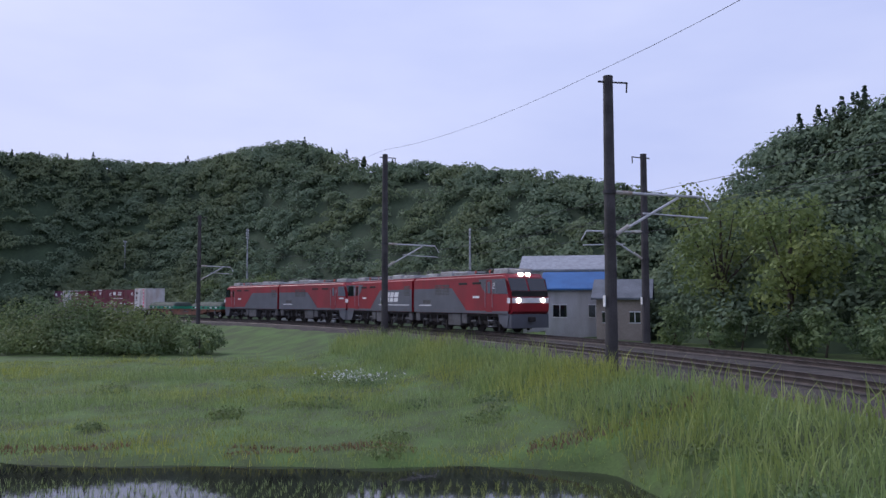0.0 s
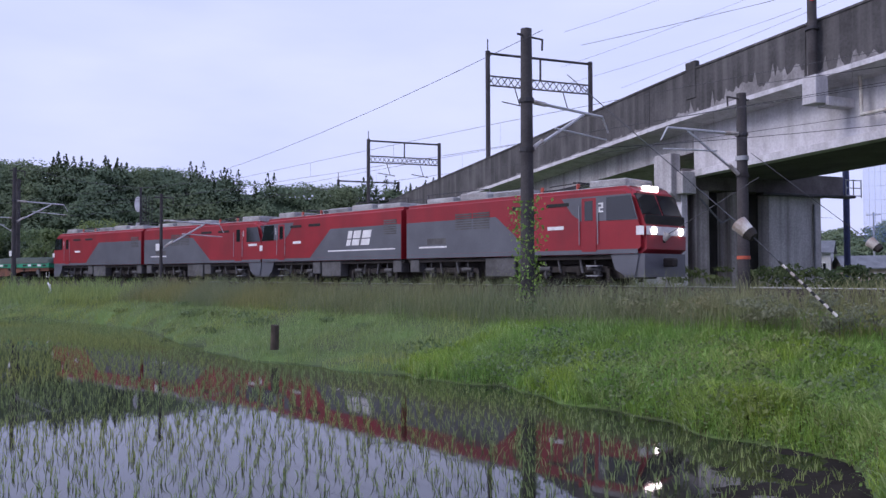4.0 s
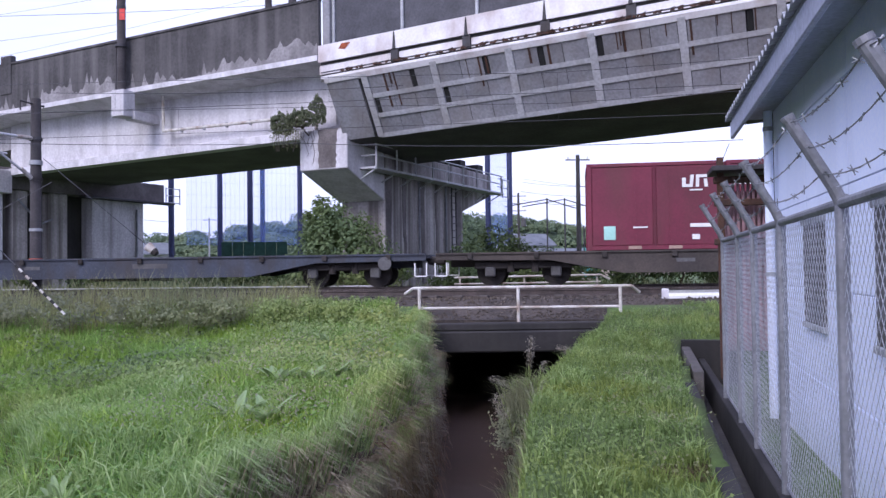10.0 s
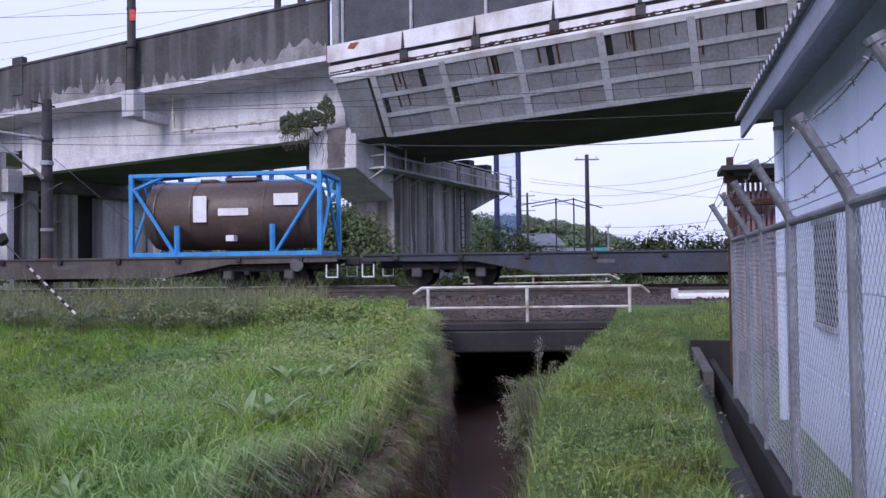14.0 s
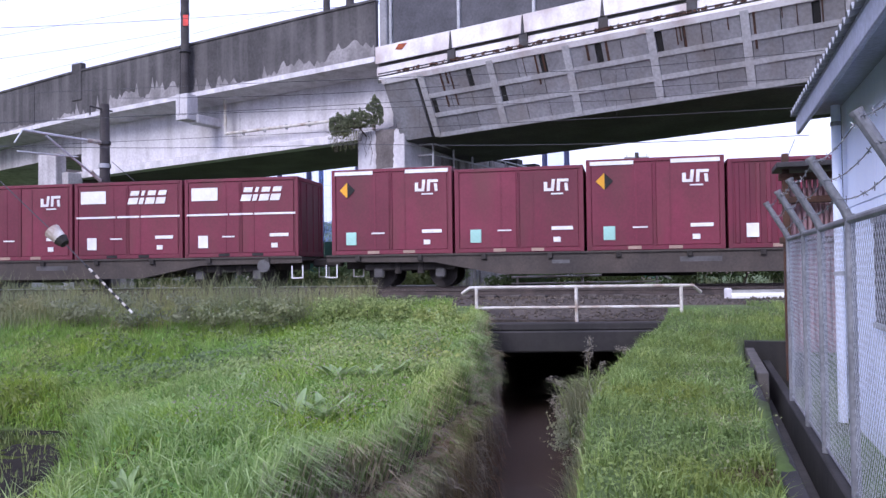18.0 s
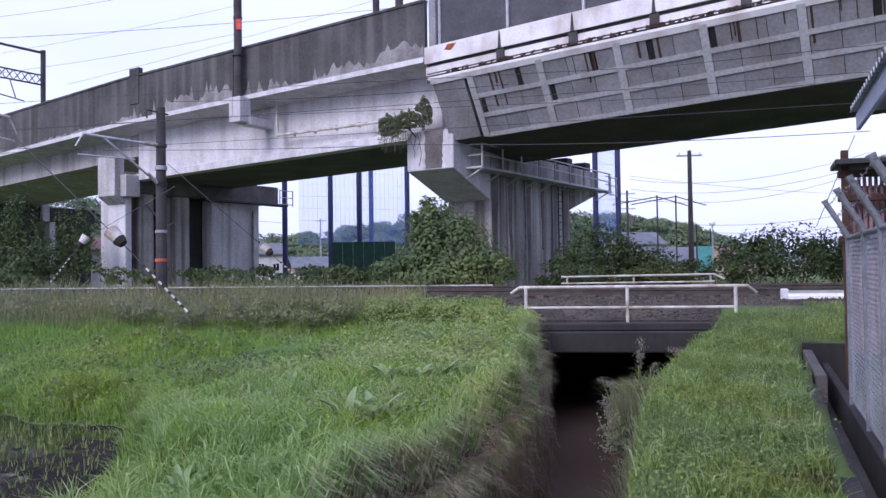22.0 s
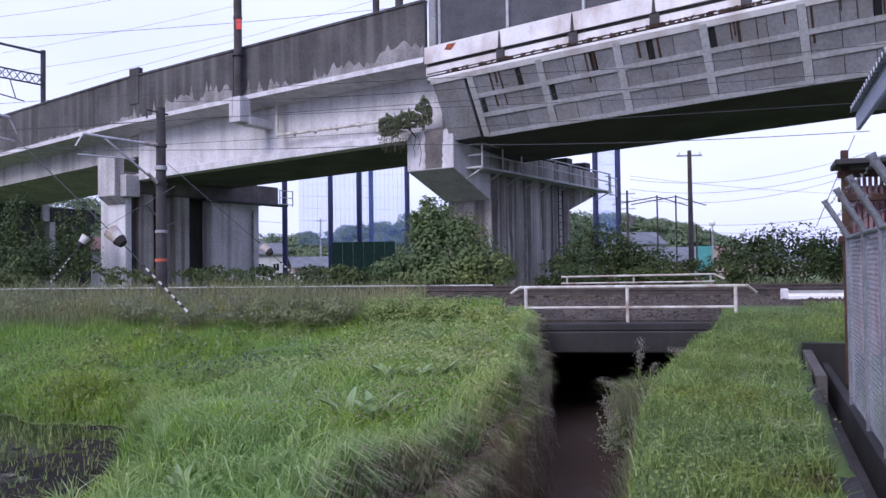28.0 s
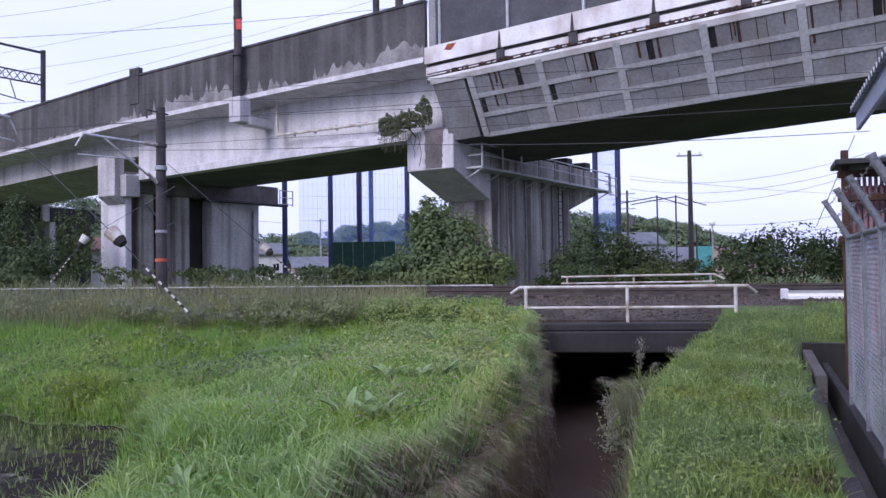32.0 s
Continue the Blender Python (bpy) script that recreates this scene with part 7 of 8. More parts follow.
def section_parts(loco, sg, logo, lit):
    """One half of a locomotive: sg is +1 for the half ahead, -1 for the half behind."""
    m = Matrix.Rotation(0 if sg > 0 else math.pi, 4, "Z")

    def add(name, bm, material, parent, label=""):
        bmesh.ops.transform(bm, matrix=m, verts=bm.verts)
        return part(name, bm, material, parent, label)

    prof = [(0.18, 1.15), (12.15, 1.15), (12.35, 1.3), (12.35, 2.05), (12.2, 2.45), (11.85, 3.3), (11.55, 3.5), (0.18, 3.5)]
    bm = prism(prof, "y", -1.4, 1.4)
    es = [e for e in bm.edges if abs(e.verts[0].co.y - e.verts[1].co.y) < 1e-4 and e.verts[0].co.z > 3.2 and e.verts[1].co.z > 3.2]
    bmesh.ops.bevel(bm, geom=es, offset=0.16, segments=3, affect="EDGES")
    fe = [e for e in bm.edges if abs(e.verts[0].co.y - e.verts[1].co.y) < 1e-4 and min(e.verts[0].co.x, e.verts[1].co.x) > 11.7 and abs(e.verts[0].co.z - e.verts[1].co.z) > 0.1]
    bmesh.ops.bevel(bm, geom=fe, offset=0.14, segments=2, affect="EDGES")
    body = add("body", bm, "red", loco, "glossy red locomotive body")
    for sy in (-1, 1):
        lo, hi = (-1.412, -1.396) if sy < 0 else (1.396, 1.412)
        add("grey_panel", prism([(0.2, 1.32), (7.4, 1.32), (5.6, 2.72), (0.2, 2.72)], "y", lo, hi), "loco_grey", body, "dark grey side panel")
        add("sill_band", prism([(0.2, 1.16), (12.1, 1.16), (12.1, 1.315), (0.2, 1.315)], "y", lo, hi), "loco_grey", body)
        l2, h2 = (lo - 0.006, hi - 0.012) if sy < 0 else (lo + 0.012, hi + 0.006)
        for a, b, lou in (((3.3, 4.25, 7), (4.35, 5.25, 7)) if sg > 0 else ((0.5, 1.4, 7),)):
            bm = bmesh.new()
            for i in range(lou):
                box(bm, ((a + b) / 2, (l2 + h2) / 2, 2.32 + i * 0.1), (b - a, h2 - l2 + 0.012, 0.06))
            add("louvre", bm, "under_grey", body)
        for a in (7.0, 8.7):
            add("vent", B(((a, (l2 + h2) / 2, 2.98), (1.05, h2 - l2 + 0.01, 0.13)), bevel=0.01), "black", body)
        add("cab_window", prism([(10.85, 2.32), (12.08, 2.32), (11.84, 3.14), (10.85, 3.14)], "y", l2, h2), "glass", body, "dark cab side window")
        if lit:
            add("cab_band", prism([(8.9, 3.18), (9.35, 2.62), (9.75, 2.34), (12.12, 2.3), (11.86, 3.2), (8.9, 3.2)], "y", l2 + 0.004, h2 - 0.004), "loco_grey", body, "dark grey cab band")
        digit = "2" if sg > 0 and lit else "1"
        segs = {"1": ((0.04, 0.0, 0.07, 0.34),), "2": ((0.0, 0.0, 0.2, 0.06), (0.0, 0.06, 0.07, 0.17), (0.0, 0.14, 0.2, 0.2), (0.13, 0.2, 0.2, 0.3), (0.0, 0.28, 0.2, 0.34))}[digit]
        dm = bmesh.new()
        for xa, za, xb, zb in segs:
            flip = sy * sg > 0
            xa, xb = (0.2 - xb, 0.2 - xa) if flip != (sg < 0) else (xa, xb)
            box(dm, (10.52 + (xa + xb) / 2, (l2 + h2) / 2, 2.62 + (za + zb) / 2), (xb - xa, h2 - l2 + 0.012, zb - za))
        add("cab_digit", dm, "white", body, "white cab digit")
        add("cab_door", B(((10.1, (l2 + h2) / 2, 2.2), (0.62, h2 - l2 + 0.004, 1.9)), bevel=0.005), "red", body)
        add("door_window", B(((10.1, (l2 + h2) / 2, 2.7), (0.36, h2 - l2 + 0.02, 0.7)), bevel=0.005), "glass", body)
        for hx in (9.7, 10.5):
            add("handrail", T(((hx, sy * 1.45, 1.5), (hx, sy * 1.45, 2.9), 0.018), n=6), "galv", body)
        add("number_bar", B(((8.6 if lit or sg < 0 else 11.4, (l2 + h2) / 2, 2.14), (0.75, h2 - l2 + 0.004, 0.13))), "white", body)
        if logo and sy * sg < 0:
            bm = bmesh.new()
            for a, b in ((2.3, 2.62), (2.75, 3.3), (3.45, 4.1)):
                a, b = (6.6 - b, 6.6 - a) if sg < 0 else (a, b)
                for z0, z1 in ((1.85, 2.14), (2.19, 2.55)):
                    k0, k1 = (z0 - 1.85) * 0.3, (z1 - 1.85) * 0.3
                    if sg < 0:
                        k0, k1 = -k0, -k1
                    prism([(a + k0, z0), (b + k0, z0), (b + k1, z1), (a + k1, z1)], "y", l2, h2, bm)
            add("logo", bm, "white", body, "white slanted block logo shapes")
            add("stripe", B(((3.2, (l2 + h2) / 2, 1.62), (5.2, h2 - l2 + 0.004, 0.06))), "white", body)
        elif sy * sg < 0 and sg > 0:
            add("sign_bar", B(((1.9, (l2 + h2) / 2, 1.62), (1.75, h2 - l2 + 0.004, 0.07))), "white", body)
            add("sign_bar", B(((2.15, (l2 + h2) / 2, 1.86), (1.15, h2 - l2 + 0.004, 0.26))), "under_grey", body)
    # front
    for y0, y1 in ((-1.25, -0.06), (0.06, 1.25)):
        bm = bmesh.new()
        q = [(12.215, y0, 2.5), (12.215, y1, 2.5), (11.9, y1, 3.22), (11.9, y0, 3.22)]
        f = [bm.verts.new(p) for p in q]
        g = [bm.verts.new((p[0] - 0.06, p[1], p[2] - 0.03)) for p in q]
        bm.faces.new(f)
        bm.faces.new(list(reversed(g)))
        for i in range(4):
            bm.faces.new((f[i], g[i], g[(i + 1) % 4], f[(i + 1) % 4]))
        bmesh.ops.recalc_face_normals(bm, faces=bm.faces)
        add("windscreen", bm, "glass", body, "dark windscreen pane")
    add("front_band", B(((12.36, 0, 1.93), (0.03, 2.56, 0.3)), bevel=0.01), "white", body, "white band across the nose")
    for sy in (-1.405, 1.405):
        add("front_band", B(((12.2, sy, 1.93), (0.3, 0.02, 0.3))), "white", body)
    add("front_dark_band", B(((12.29, 0, 2.3), (0.06, 2.5, 0.34)), bevel=0.02), "black", body)
    for y in (-0.85, 0.85):
        add("headlight", T(((12.3, y, 1.93), (12.42, y, 1.93), 0.13), n=16), "lamp" if sg > 0 and lit else "lamp_off", body, "round headlight")
    for y in (-0.25, 0.25):
        add("top_light", T(((11.6, y, 3.44), (11.82, y, 3.44), 0.11), n=12), "lamp" if sg > 0 and lit else "lamp_off", body)
    add("skirt", prism([(11.0, 1.15), (12.3, 1.15), (12.3, 0.35), (11.5, 0.35)], "y", -1.3, 1.3), "loco_grey", loco, "grey nose skirt")
    add("coupler", B(((12.45, 0, 0.85), (0.5, 0.3, 0.3)), bevel=0.05), "under", loco)
    for sy in (-1.25, 1.25):
        for z in (0.4, 0.75):
            add("step", B(((10.2, sy, z), (0.5, 0.3, 0.04))), "galv", loco)
    # roof gear
    add("roof_rim", B(((6.0, 0, 3.52), (11.2, 2.1, 0.06)), bevel=0.02), "roof_grey", loco)
    for a, b, h in ((0.9, 2.6, 0.22), (3.0, 4.6, 0.3), (4.9, 6.6, 0.24), (9.7, 11.3, 0.28)):
        add("roof_box", B((((a + b) / 2, 0, 3.55 + h / 2), (b - a, 1.7, h)), bevel=0.05), "roof_grey", loco, "pale grey roof equipment box")
    pan = add("pantograph", T(((7.3, -0.7, 3.62), (9.2, -0.7, 3.62), 0.035), n=6), "steel_dark", loco, "folded pantograph frame")
    for rod in (((7.3, -0.7, 3.62), (9.2, -0.7, 3.62), 0.035), ((7.3, 0.7, 3.62), (9.2, 0.7, 3.62), 0.035), ((7.3, -0.7, 3.62), (7.3, 0.7, 3.62), 0.035), ((9.2, -0.7, 3.62), (9.2, 0.7, 3.62), 0.035), ((7.4, 0, 3.7), (9.0, 0.0, 3.86), 0.03), ((9.0, -0.6, 3.86), (9.0, 0.6, 3.86), 0.025), ((8.8, -0.6, 3.88), (8.8, 0.6, 3.88), 0.025), ((7.6, -0.5, 3.8), (9.1, -0.5, 3.86), 0.02), ((7.6, 0.5, 3.8), (9.1, 0.5, 3.86), 0.02)):
        add("rod", T(rod, n=6), "steel_dark", pan)
    for x, y in ((7.4, -0.7), (7.4, 0.7), (9.1, -0.7), (9.1, 0.7)):
        add("insulator", T(*[((x, y, 3.54 + i * 0.05), (x, y, 3.59 + i * 0.05), 0.085, 0.05) for i in range(5)], n=8), "insul", pan, "red ribbed insulator")
    for y in (-0.95, 0.95):
        add("roof_rail", T(((4.7, y, 3.72), (6.9, y, 3.72), 0.025), n=6), "galv", loco)
        for x in (4.75, 5.8, 6.85):
            add("rail_post", T(((x, y, 3.5), (x, y, 3.73), 0.02), n=6), "galv", loco)
        add("bus_bar", T(((0.6, y * 0.6, 3.98), (4.6, y * 0.6, 3.98), 0.02), n=6), "steel_dark", loco)
        for x in (0.7, 2.8, 4.5):
            add("insulator", T(((x, y * 0.6, 3.75), (x, y * 0.6, 3.98), 0.06, 0.03), n=8), "under_grey", loco)
    # underframe
    for x in (2.6, 9.0):
        part("bogie_mount", B(((x * sg, 0, 0.98), (1.2, 2.0, 0.3))), "under", loco)
        bogie_parts(loco, x * sg, 2.3, True)
    for a, b, z in ((4.9, 6.5, 0.36), (6.65, 7.3, 0.5), (0.3, 0.9, 0.55)):
        for sy in (-1.05, 1.05):
            add("equipment_box", B((((a + b) / 2, sy, (z + 1.12) / 2), (b - a, 0.5, 1.12 - z)), bevel=0.03), "under_grey", loco)
    add("solebar", B(((6.1, 0, 1.06), (11.9, 2.5, 0.16))), "under", loco)
    add("centre_frame", B(((6.0, 0, 0.64), (11.0, 1.5, 0.72)), bevel=0.04), "under", loco)
    for sy in (-1, 1):
        for x in (1.5, 3.75, 7.9, 10.15):
            add("sand_pipe", T(((x, sy * 1.12, 1.0), (x, sy * 1.12, 0.28), 0.03), n=6), "under_grey", loco)
            add("brake_cylinder", T(((x - 0.34, sy * 1.08, 0.66), (x + 0.2, sy * 1.08, 0.66), 0.085), n=10), "under_grey", loco)
        for x in (2.1, 3.1, 8.5, 9.5):
            add("damper", T(((x, sy * 1.14, 0.98), (x + 0.12, sy * 1.14, 0.5), 0.045), n=8), "under_grey", loco)
        add("side_skirt", prism([(10.95, 1.16), (12.1, 1.16), (11.95, 0.42), (11.5, 0.42), (11.15, 0.62)], "y", sy * 1.33 - 0.02, sy * 1.33 + 0.02), "loco_grey", loco, "grey sloping nose skirt")


def locomotive(lit):
    loco = thing("electric_locomotive", Matrix.Identity(4), "red and dark grey twin-unit electric freight locomotive", "locomotive", "locomotives")
    for sg in (1, -1):
        section_parts(loco, sg, lit and sg < 0, lit)
    part("gangway", B(((0, 0, 2.2), (0.4, 1.6, 1.9)), bevel=0.03), "black", loco)
    return loco


CAR_COL = {"grey": ((0.3, 0.29, 0.28), (0.2, 0.19, 0.18)), "brown": ((0.075, 0.06, 0.052), (0.045, 0.038, 0.035)), "orange": ((0.2, 0.08, 0.045), (0.13, 0.06, 0.04)), "blue": ((0.055, 0.065, 0.09), (0.04, 0.045, 0.06)), "olive": ((0.11, 0.095, 0.08), (0.07, 0.06, 0.052))}
for k, (a, b) in CAR_COL.items():
    M["car_" + k] = mat("wagon_paint_" + k, a, b, 0.75, 0, 1.2, 16, 0.15, streak=(2, 2, 0.6), streak_col=(0.05, 0.04, 0.035), streak_amt=0.6)
CARS = {}


def flat_car(kind):
    if kind in CARS:
        return copy_thing(CARS[kind], Matrix.Identity(4))
    words = {"grey": "light grey", "brown": "grimy dark brown", "orange": "rust-orange", "blue": "dark slate blue", "olive": "dull grey-brown"}[kind]
    c = thing("flat_wagon", Matrix.Identity(4), words + " container flat wagon on two bogies", "wagon", "wagons of the freight train")
    col = "car_" + kind
    for sy in (-1, 1):
        lo, hi = (-1.3, -1.2) if sy < 0 else (1.2, 1.3)
        part("side_sill", prism([(-9.6, 0.98), (-9.6, 0.78), (-6.3, 0.74), (-4.3, 0.36), (4.3, 0.36), (6.3, 0.74), (9.6, 0.78), (9.6, 0.98)], "y", lo, hi), col, c, "deep side beam")
        part("top_flange", B(((0, sy * 1.27, 0.96), (19.2, 0.16, 0.05))), col, c)
        for x in np.arange(-8.6, 8.7, 1.9):
            part("container_clamp", B(((x, sy * 1.33, 0.88), (0.14, 0.1, 0.16)), bevel=0.01), "under", c)
        part("marking_bar", B(((1.2, sy * 1.303, 0.72), (1.1, 0.006, 0.14))), "under_grey", c)
        part("marking_bar", B(((-2.6, sy * 1.303, 0.7), (0.5, 0.006, 0.1))), "under_grey", c)
        for x in (-9.45, 9.45):
            part("step_frame", T(((x - 0.17, sy * 1.28, 0.32), (x + 0.17, sy * 1.28, 0.32), 0.022), ((x - 0.17, sy * 1.28, 0.32), (x - 0.17, sy * 1.28, 0.7), 0.022), ((x + 0.17, sy * 1.28, 0.32), (x + 0.17, sy * 1.28, 0.7), 0.022), n=6), "white", c, "white step frame")
    part("deck", B(((0, 0, 0.9), (19.2, 2.4, 0.1)), ((0, 0, 0.72), (18.6, 0.6, 0.3)), ((-4.5, 0, 0.7), (0.2, 2.3, 0.3)), ((4.5, 0, 0.7), (0.2, 2.3, 0.3)), ((0, 0, 0.7), (0.2, 2.3, 0.3))), col, c)
    part("air_tank", T(((-1.5, 0.2, 0.45), (1.2, 0.2, 0.45), 0.2), n=12), "under", c)
    part("brake_wheel", T(((8.4, -1.34, 0.7), (8.4, -1.38, 0.7), 0.2), n=16), "under_grey", c)
    for x in (-9.8, 9.8):
        part("coupler", B(((x, 0, 0.78), (0.5, 0.3, 0.26)), bevel=0.05), "under", c)
    for x in (-7.1, 7.1):
        bogie_parts(c, x, 1.9)
    CARS[kind] = c
    return c

# ---- loads on the wagons ----
def paint(name, a, st=(0.08, 0.04, 0.03), amt=0.35):
    M[name] = mat(name, a, tuple(c * 0.82 for c in a), 0.55, 0, 0.9, 18, 0.05, streak=(1.4, 1.4, 0.35), streak_col=st, streak_amt=amt, per=0.14, fine_mix=0.2)


paint("box_maroon", (0.16, 0.022, 0.045))
paint("box_purple", (0.15, 0.035, 0.11))
paint("box_white", (0.66, 0.63, 0.62), (0.4, 0.26, 0.18), 0.5)
paint("box_green", (0.09, 0.3, 0.06))
paint("box_blue", (0.05, 0.3, 0.62))
paint("mark_pink", (0.75, 0.1, 0.2))
paint("mark_blue", (0.05, 0.17, 0.5))
paint("mark_orange", (0.6, 0.13, 0.07))
paint("mark_yellow", (0.75, 0.36, 0.02))
paint("mark_tan", (0.36, 0.25, 0.2))
paint("mark_red", (0.6, 0.06, 0.03))
paint("mark_teal", (0.35, 0.62, 0.55))
paint("box_end", (0.15, 0.022, 0.042))
CL, CW, CH = 3.72, 2.42, 2.45
BOXES = {}


def flat_mark(name, poly, material, parent, label="", lift=0.006):
    """A thin painted plate on each long side; poly in (x, z) as it reads on that side."""
    part(name, prism(poly, "y", -CW / 2 - lift - 0.012, -CW / 2 - 0.008), material, parent, label)
    part(name, prism([(-x, z) for x, z in poly], "y", CW / 2 + 0.008, CW / 2 + lift + 0.012), material, parent, label)


def rect(x0, x1, z0, z1, k=0.0):
    return [(x0, z0), (x1, z0), (x1 + k, z1), (x0 + k, z1)]


def container(kind):
    if kind in BOXES:
        return copy_thing(BOXES[kind], Matrix.Identity(4))
    col, words = {"jr": ("box_maroon", "maroon steel freight container with white block emblem"), "band": ("box_maroon", "maroon freight container with white slanted emblem and stripe"), "dia": ("box_maroon", "tall maroon freight container with yellow and black diamond"), "rib": ("box_maroon", "ribbed maroon freight container with small white emblem"), "rib2": ("box_purple", "ribbed purple-maroon freight container"), "purple": ("box_purple", "purple freight container with white slanted emblem"), "wpink": ("box_white", "white freight container with pink blossom stripe"), "wblue": ("box_white", "white freight container with blue stripe"), "worange": ("box_white", "rust-stained white freight container with orange stripe"), "green": ("box_green", "green freight container with yellow and red dots"), "blue": ("box_blue", "bright blue freight container with white globe")}[kind]
    c = thing("freight_container", Matrix.Identity(4), words, "container", "freight containers")
    tall = CH + (0.12 if kind in ("dia", "wpink", "wblue", "worange", "green") else 0.0)
    part("body", B(((0, 0, tall / 2 + 0.03), (CL - 0.08, CW - 0.06, tall - 0.06)), bevel=0.015), col, c)
    fr = bmesh.new()
    for sx in (-1, 1):
        for sy in (-1, 1):
            box(fr, (sx * (CL / 2 - 0.06), sy * (CW / 2 - 0.06), tall / 2), (0.12, 0.12, tall), None, 0.01)
        box(fr, (sx * (CL / 2 - 0.05), 0, 0.08), (0.1, CW - 0.1, 0.14), None, 0.01)
        box(fr, (sx * (CL / 2 - 0.05), 0, tall - 0.06), (0.1, CW - 0.1, 0.12), None, 0.01)
    for sy in (-1, 1):
        box(fr, (0, sy * (CW / 2 - 0.05), 0.07), (CL - 0.1, 0.1, 0.12), None, 0.01)
        box(fr, (0, sy * (CW / 2 - 0.05), tall - 0.05), (CL - 0.1, 0.1, 0.1), None, 0.01)
    part("corner_frame", fr, col, c)
    for sx in (-1, 1):
        for sy in (-0.85, -0.3, 0.3, 0.85):
            part("end_rib", B(((sx * (CL / 2 - 0.035), sy, tall / 2), (0.04, 0.05, tall - 0.3)), bevel=0.01), col, c)
    if kind in ("rib", "rib2"):
        for x in np.arange(-1.62, 1.65, 0.27):
            for sy in (-1, 1):
                part("side_rib", B(((x, sy * (CW / 2 - 0.025), tall / 2), (0.13, 0.05, tall - 0.26)), bevel=0.02), col, c)
    else:
        for sy in (-1, 1):
            for x in (-1.75, -0.02, 0.02, 1.75):
                part("door_edge", B(((x, sy * (CW / 2 - 0.02), tall / 2), (0.03, 0.05, tall - 0.2))), col, c)
        for x in (-0.88, 0.88):
            part("door", B(((x, CW / 2 - 0.02, tall / 2), (1.66, 0.03, tall - 0.28)), bevel=0.008), col, c)
            d = part("door", B(((x, -CW / 2 + 0.02, tall / 2), (1.66, 0.03, tall - 0.28)), bevel=0.008), col, c)
            if kind in ("green", "blue", "wpink", "wblue", "worange"):
                for k in (0.25, 1.75):
                    part("lock_bar", T(((x * k, -CW / 2 - 0.02, 0.2), (x * k, -CW / 2 - 0.02, tall - 0.2), 0.018), n=6), col, d)
                for z in (0.4, 0.9, 1.5, 2.1):
                    part("hinge", B(((x * 2.05, -CW / 2 - 0.01, z), (0.09, 0.03, 0.05))), "galv", d)
        if kind in ("jr", "dia", "band"):
            for x in (-0.5, 0.42):
                for sy in (-1, 1):
                    part("door_post", B(((x, sy * (CW / 2 - 0.01), tall / 2), (0.05, 0.03, tall - 0.3))), col, c)
    for x in (-0.55, 0.55):
        for sy in (-1, 1):
            part("fork_pocket", B(((x, sy * (CW / 2 - 0.02), 0.075), (0.36, 0.06, 0.09))), "mark_tan" if kind in ("rib", "rib2", "jr", "dia") else "black", c)
    add = lambda name, polys, material, label="", lift=0.006: [flat_mark(name, p, material, c, label, lift) for p in polys]
    top = tall
    if kind in ("jr", "dia", "rib"):
        x = 0.75 if kind != "rib" else 0.6
        add("emblem", [rect(x, x + 0.1, top - 0.72, top - 0.46, 0.0), rect(x + 0.1, x + 0.28, top - 0.72, top - 0.64), rect(x + 0.2, x + 0.29, top - 0.66, top - 0.38, 0.03), rect(x + 0.36, x + 0.45, top - 0.72, top - 0.38, 0.02), rect(x + 0.46, x + 0.7, top - 0.46, top - 0.38), rect(x + 0.6, x + 0.69, top - 0.72, top - 0.5, -0.02), rect(x + 0.2, x + 0.55, top - 0.82, top - 0.78)], "white", "white block emblem")
    if kind in ("band", "purple", "rib2"):
        k = 1.0 if kind == "band" else 0.62
        x, z = (0.0, top - 0.72) if kind == "band" else (0.75, top - 0.52)
        for a, b in ((0.0, 0.36), (0.42, 0.58), (0.66, 1.0), (1.06, 1.4)):
            add("emblem", [rect(x + a * k * 0.9, x + b * k * 0.9, z, z + 0.2 * k, 0.06 * k), rect(x + (a + 0.1) * k * 0.9, x + b * k * 0.9 + 0.05, z + 0.27 * k, z + 0.42 * k, 0.05 * k)], "white")
        if kind != "rib2":
            add("sign_bar", [rect(-1.62, -0.75, top - 0.68, top - 0.28)], "white")
        if kind == "band":
            add("stripe", [rect(-1.78, -0.42, 1.3, 1.36), rect(-0.36, 0.4, 1.3, 1.36), rect(0.46, 1.78, 1.3, 1.36)], "white", "white side stripe")
    if kind == "dia":
        add("top_stripe", [rect(-1.75, -0.55, top - 0.17, top - 0.06), rect(0.45, 1.75, top - 0.17, top - 0.06)], "white", "white stripe along the top edge")
    if kind in ("dia", "blue", "wpink", "wblue", "worange"):
        x, z, r = (-1.35 if kind in ("dia", "blue") else -1.25), (top - 0.62 if kind in ("dia", "blue") else 1.35), 0.24
        add("diamond", [[(x - r, z), (x, z - r), (x, z + r)]], "mark_yellow" if kind in ("dia", "blue") else "mark_orange", "diamond mark")
        add("diamond", [[(x, z - r), (x + r, z), (x, z + r)]], "black")
    if kind in ("jr", "dia", "rib", "band", "purple"):
        add("data_bar", [rect(0.95, 1.55, 0.62, 0.72), rect(1.0, 1.2, 0.28, 0.42), rect(-0.6, -0.2, 0.62, 0.66)], "white")
        add("data_plate", [rect(-1.4, -1.08, 0.3, 0.68)], "mark_teal" if kind in ("jr", "dia") else "white", "pale label plate")
    if kind[0] == "w":
        sc = {"wpink": "mark_pink", "wblue": "mark_blue", "worange": "mark_orange"}[kind]
        if kind == "wpink":
            add("side_stripe", [rect(0.9, 1.28, 0.2, 2.45)], sc, "pink stripe with pale blossoms")
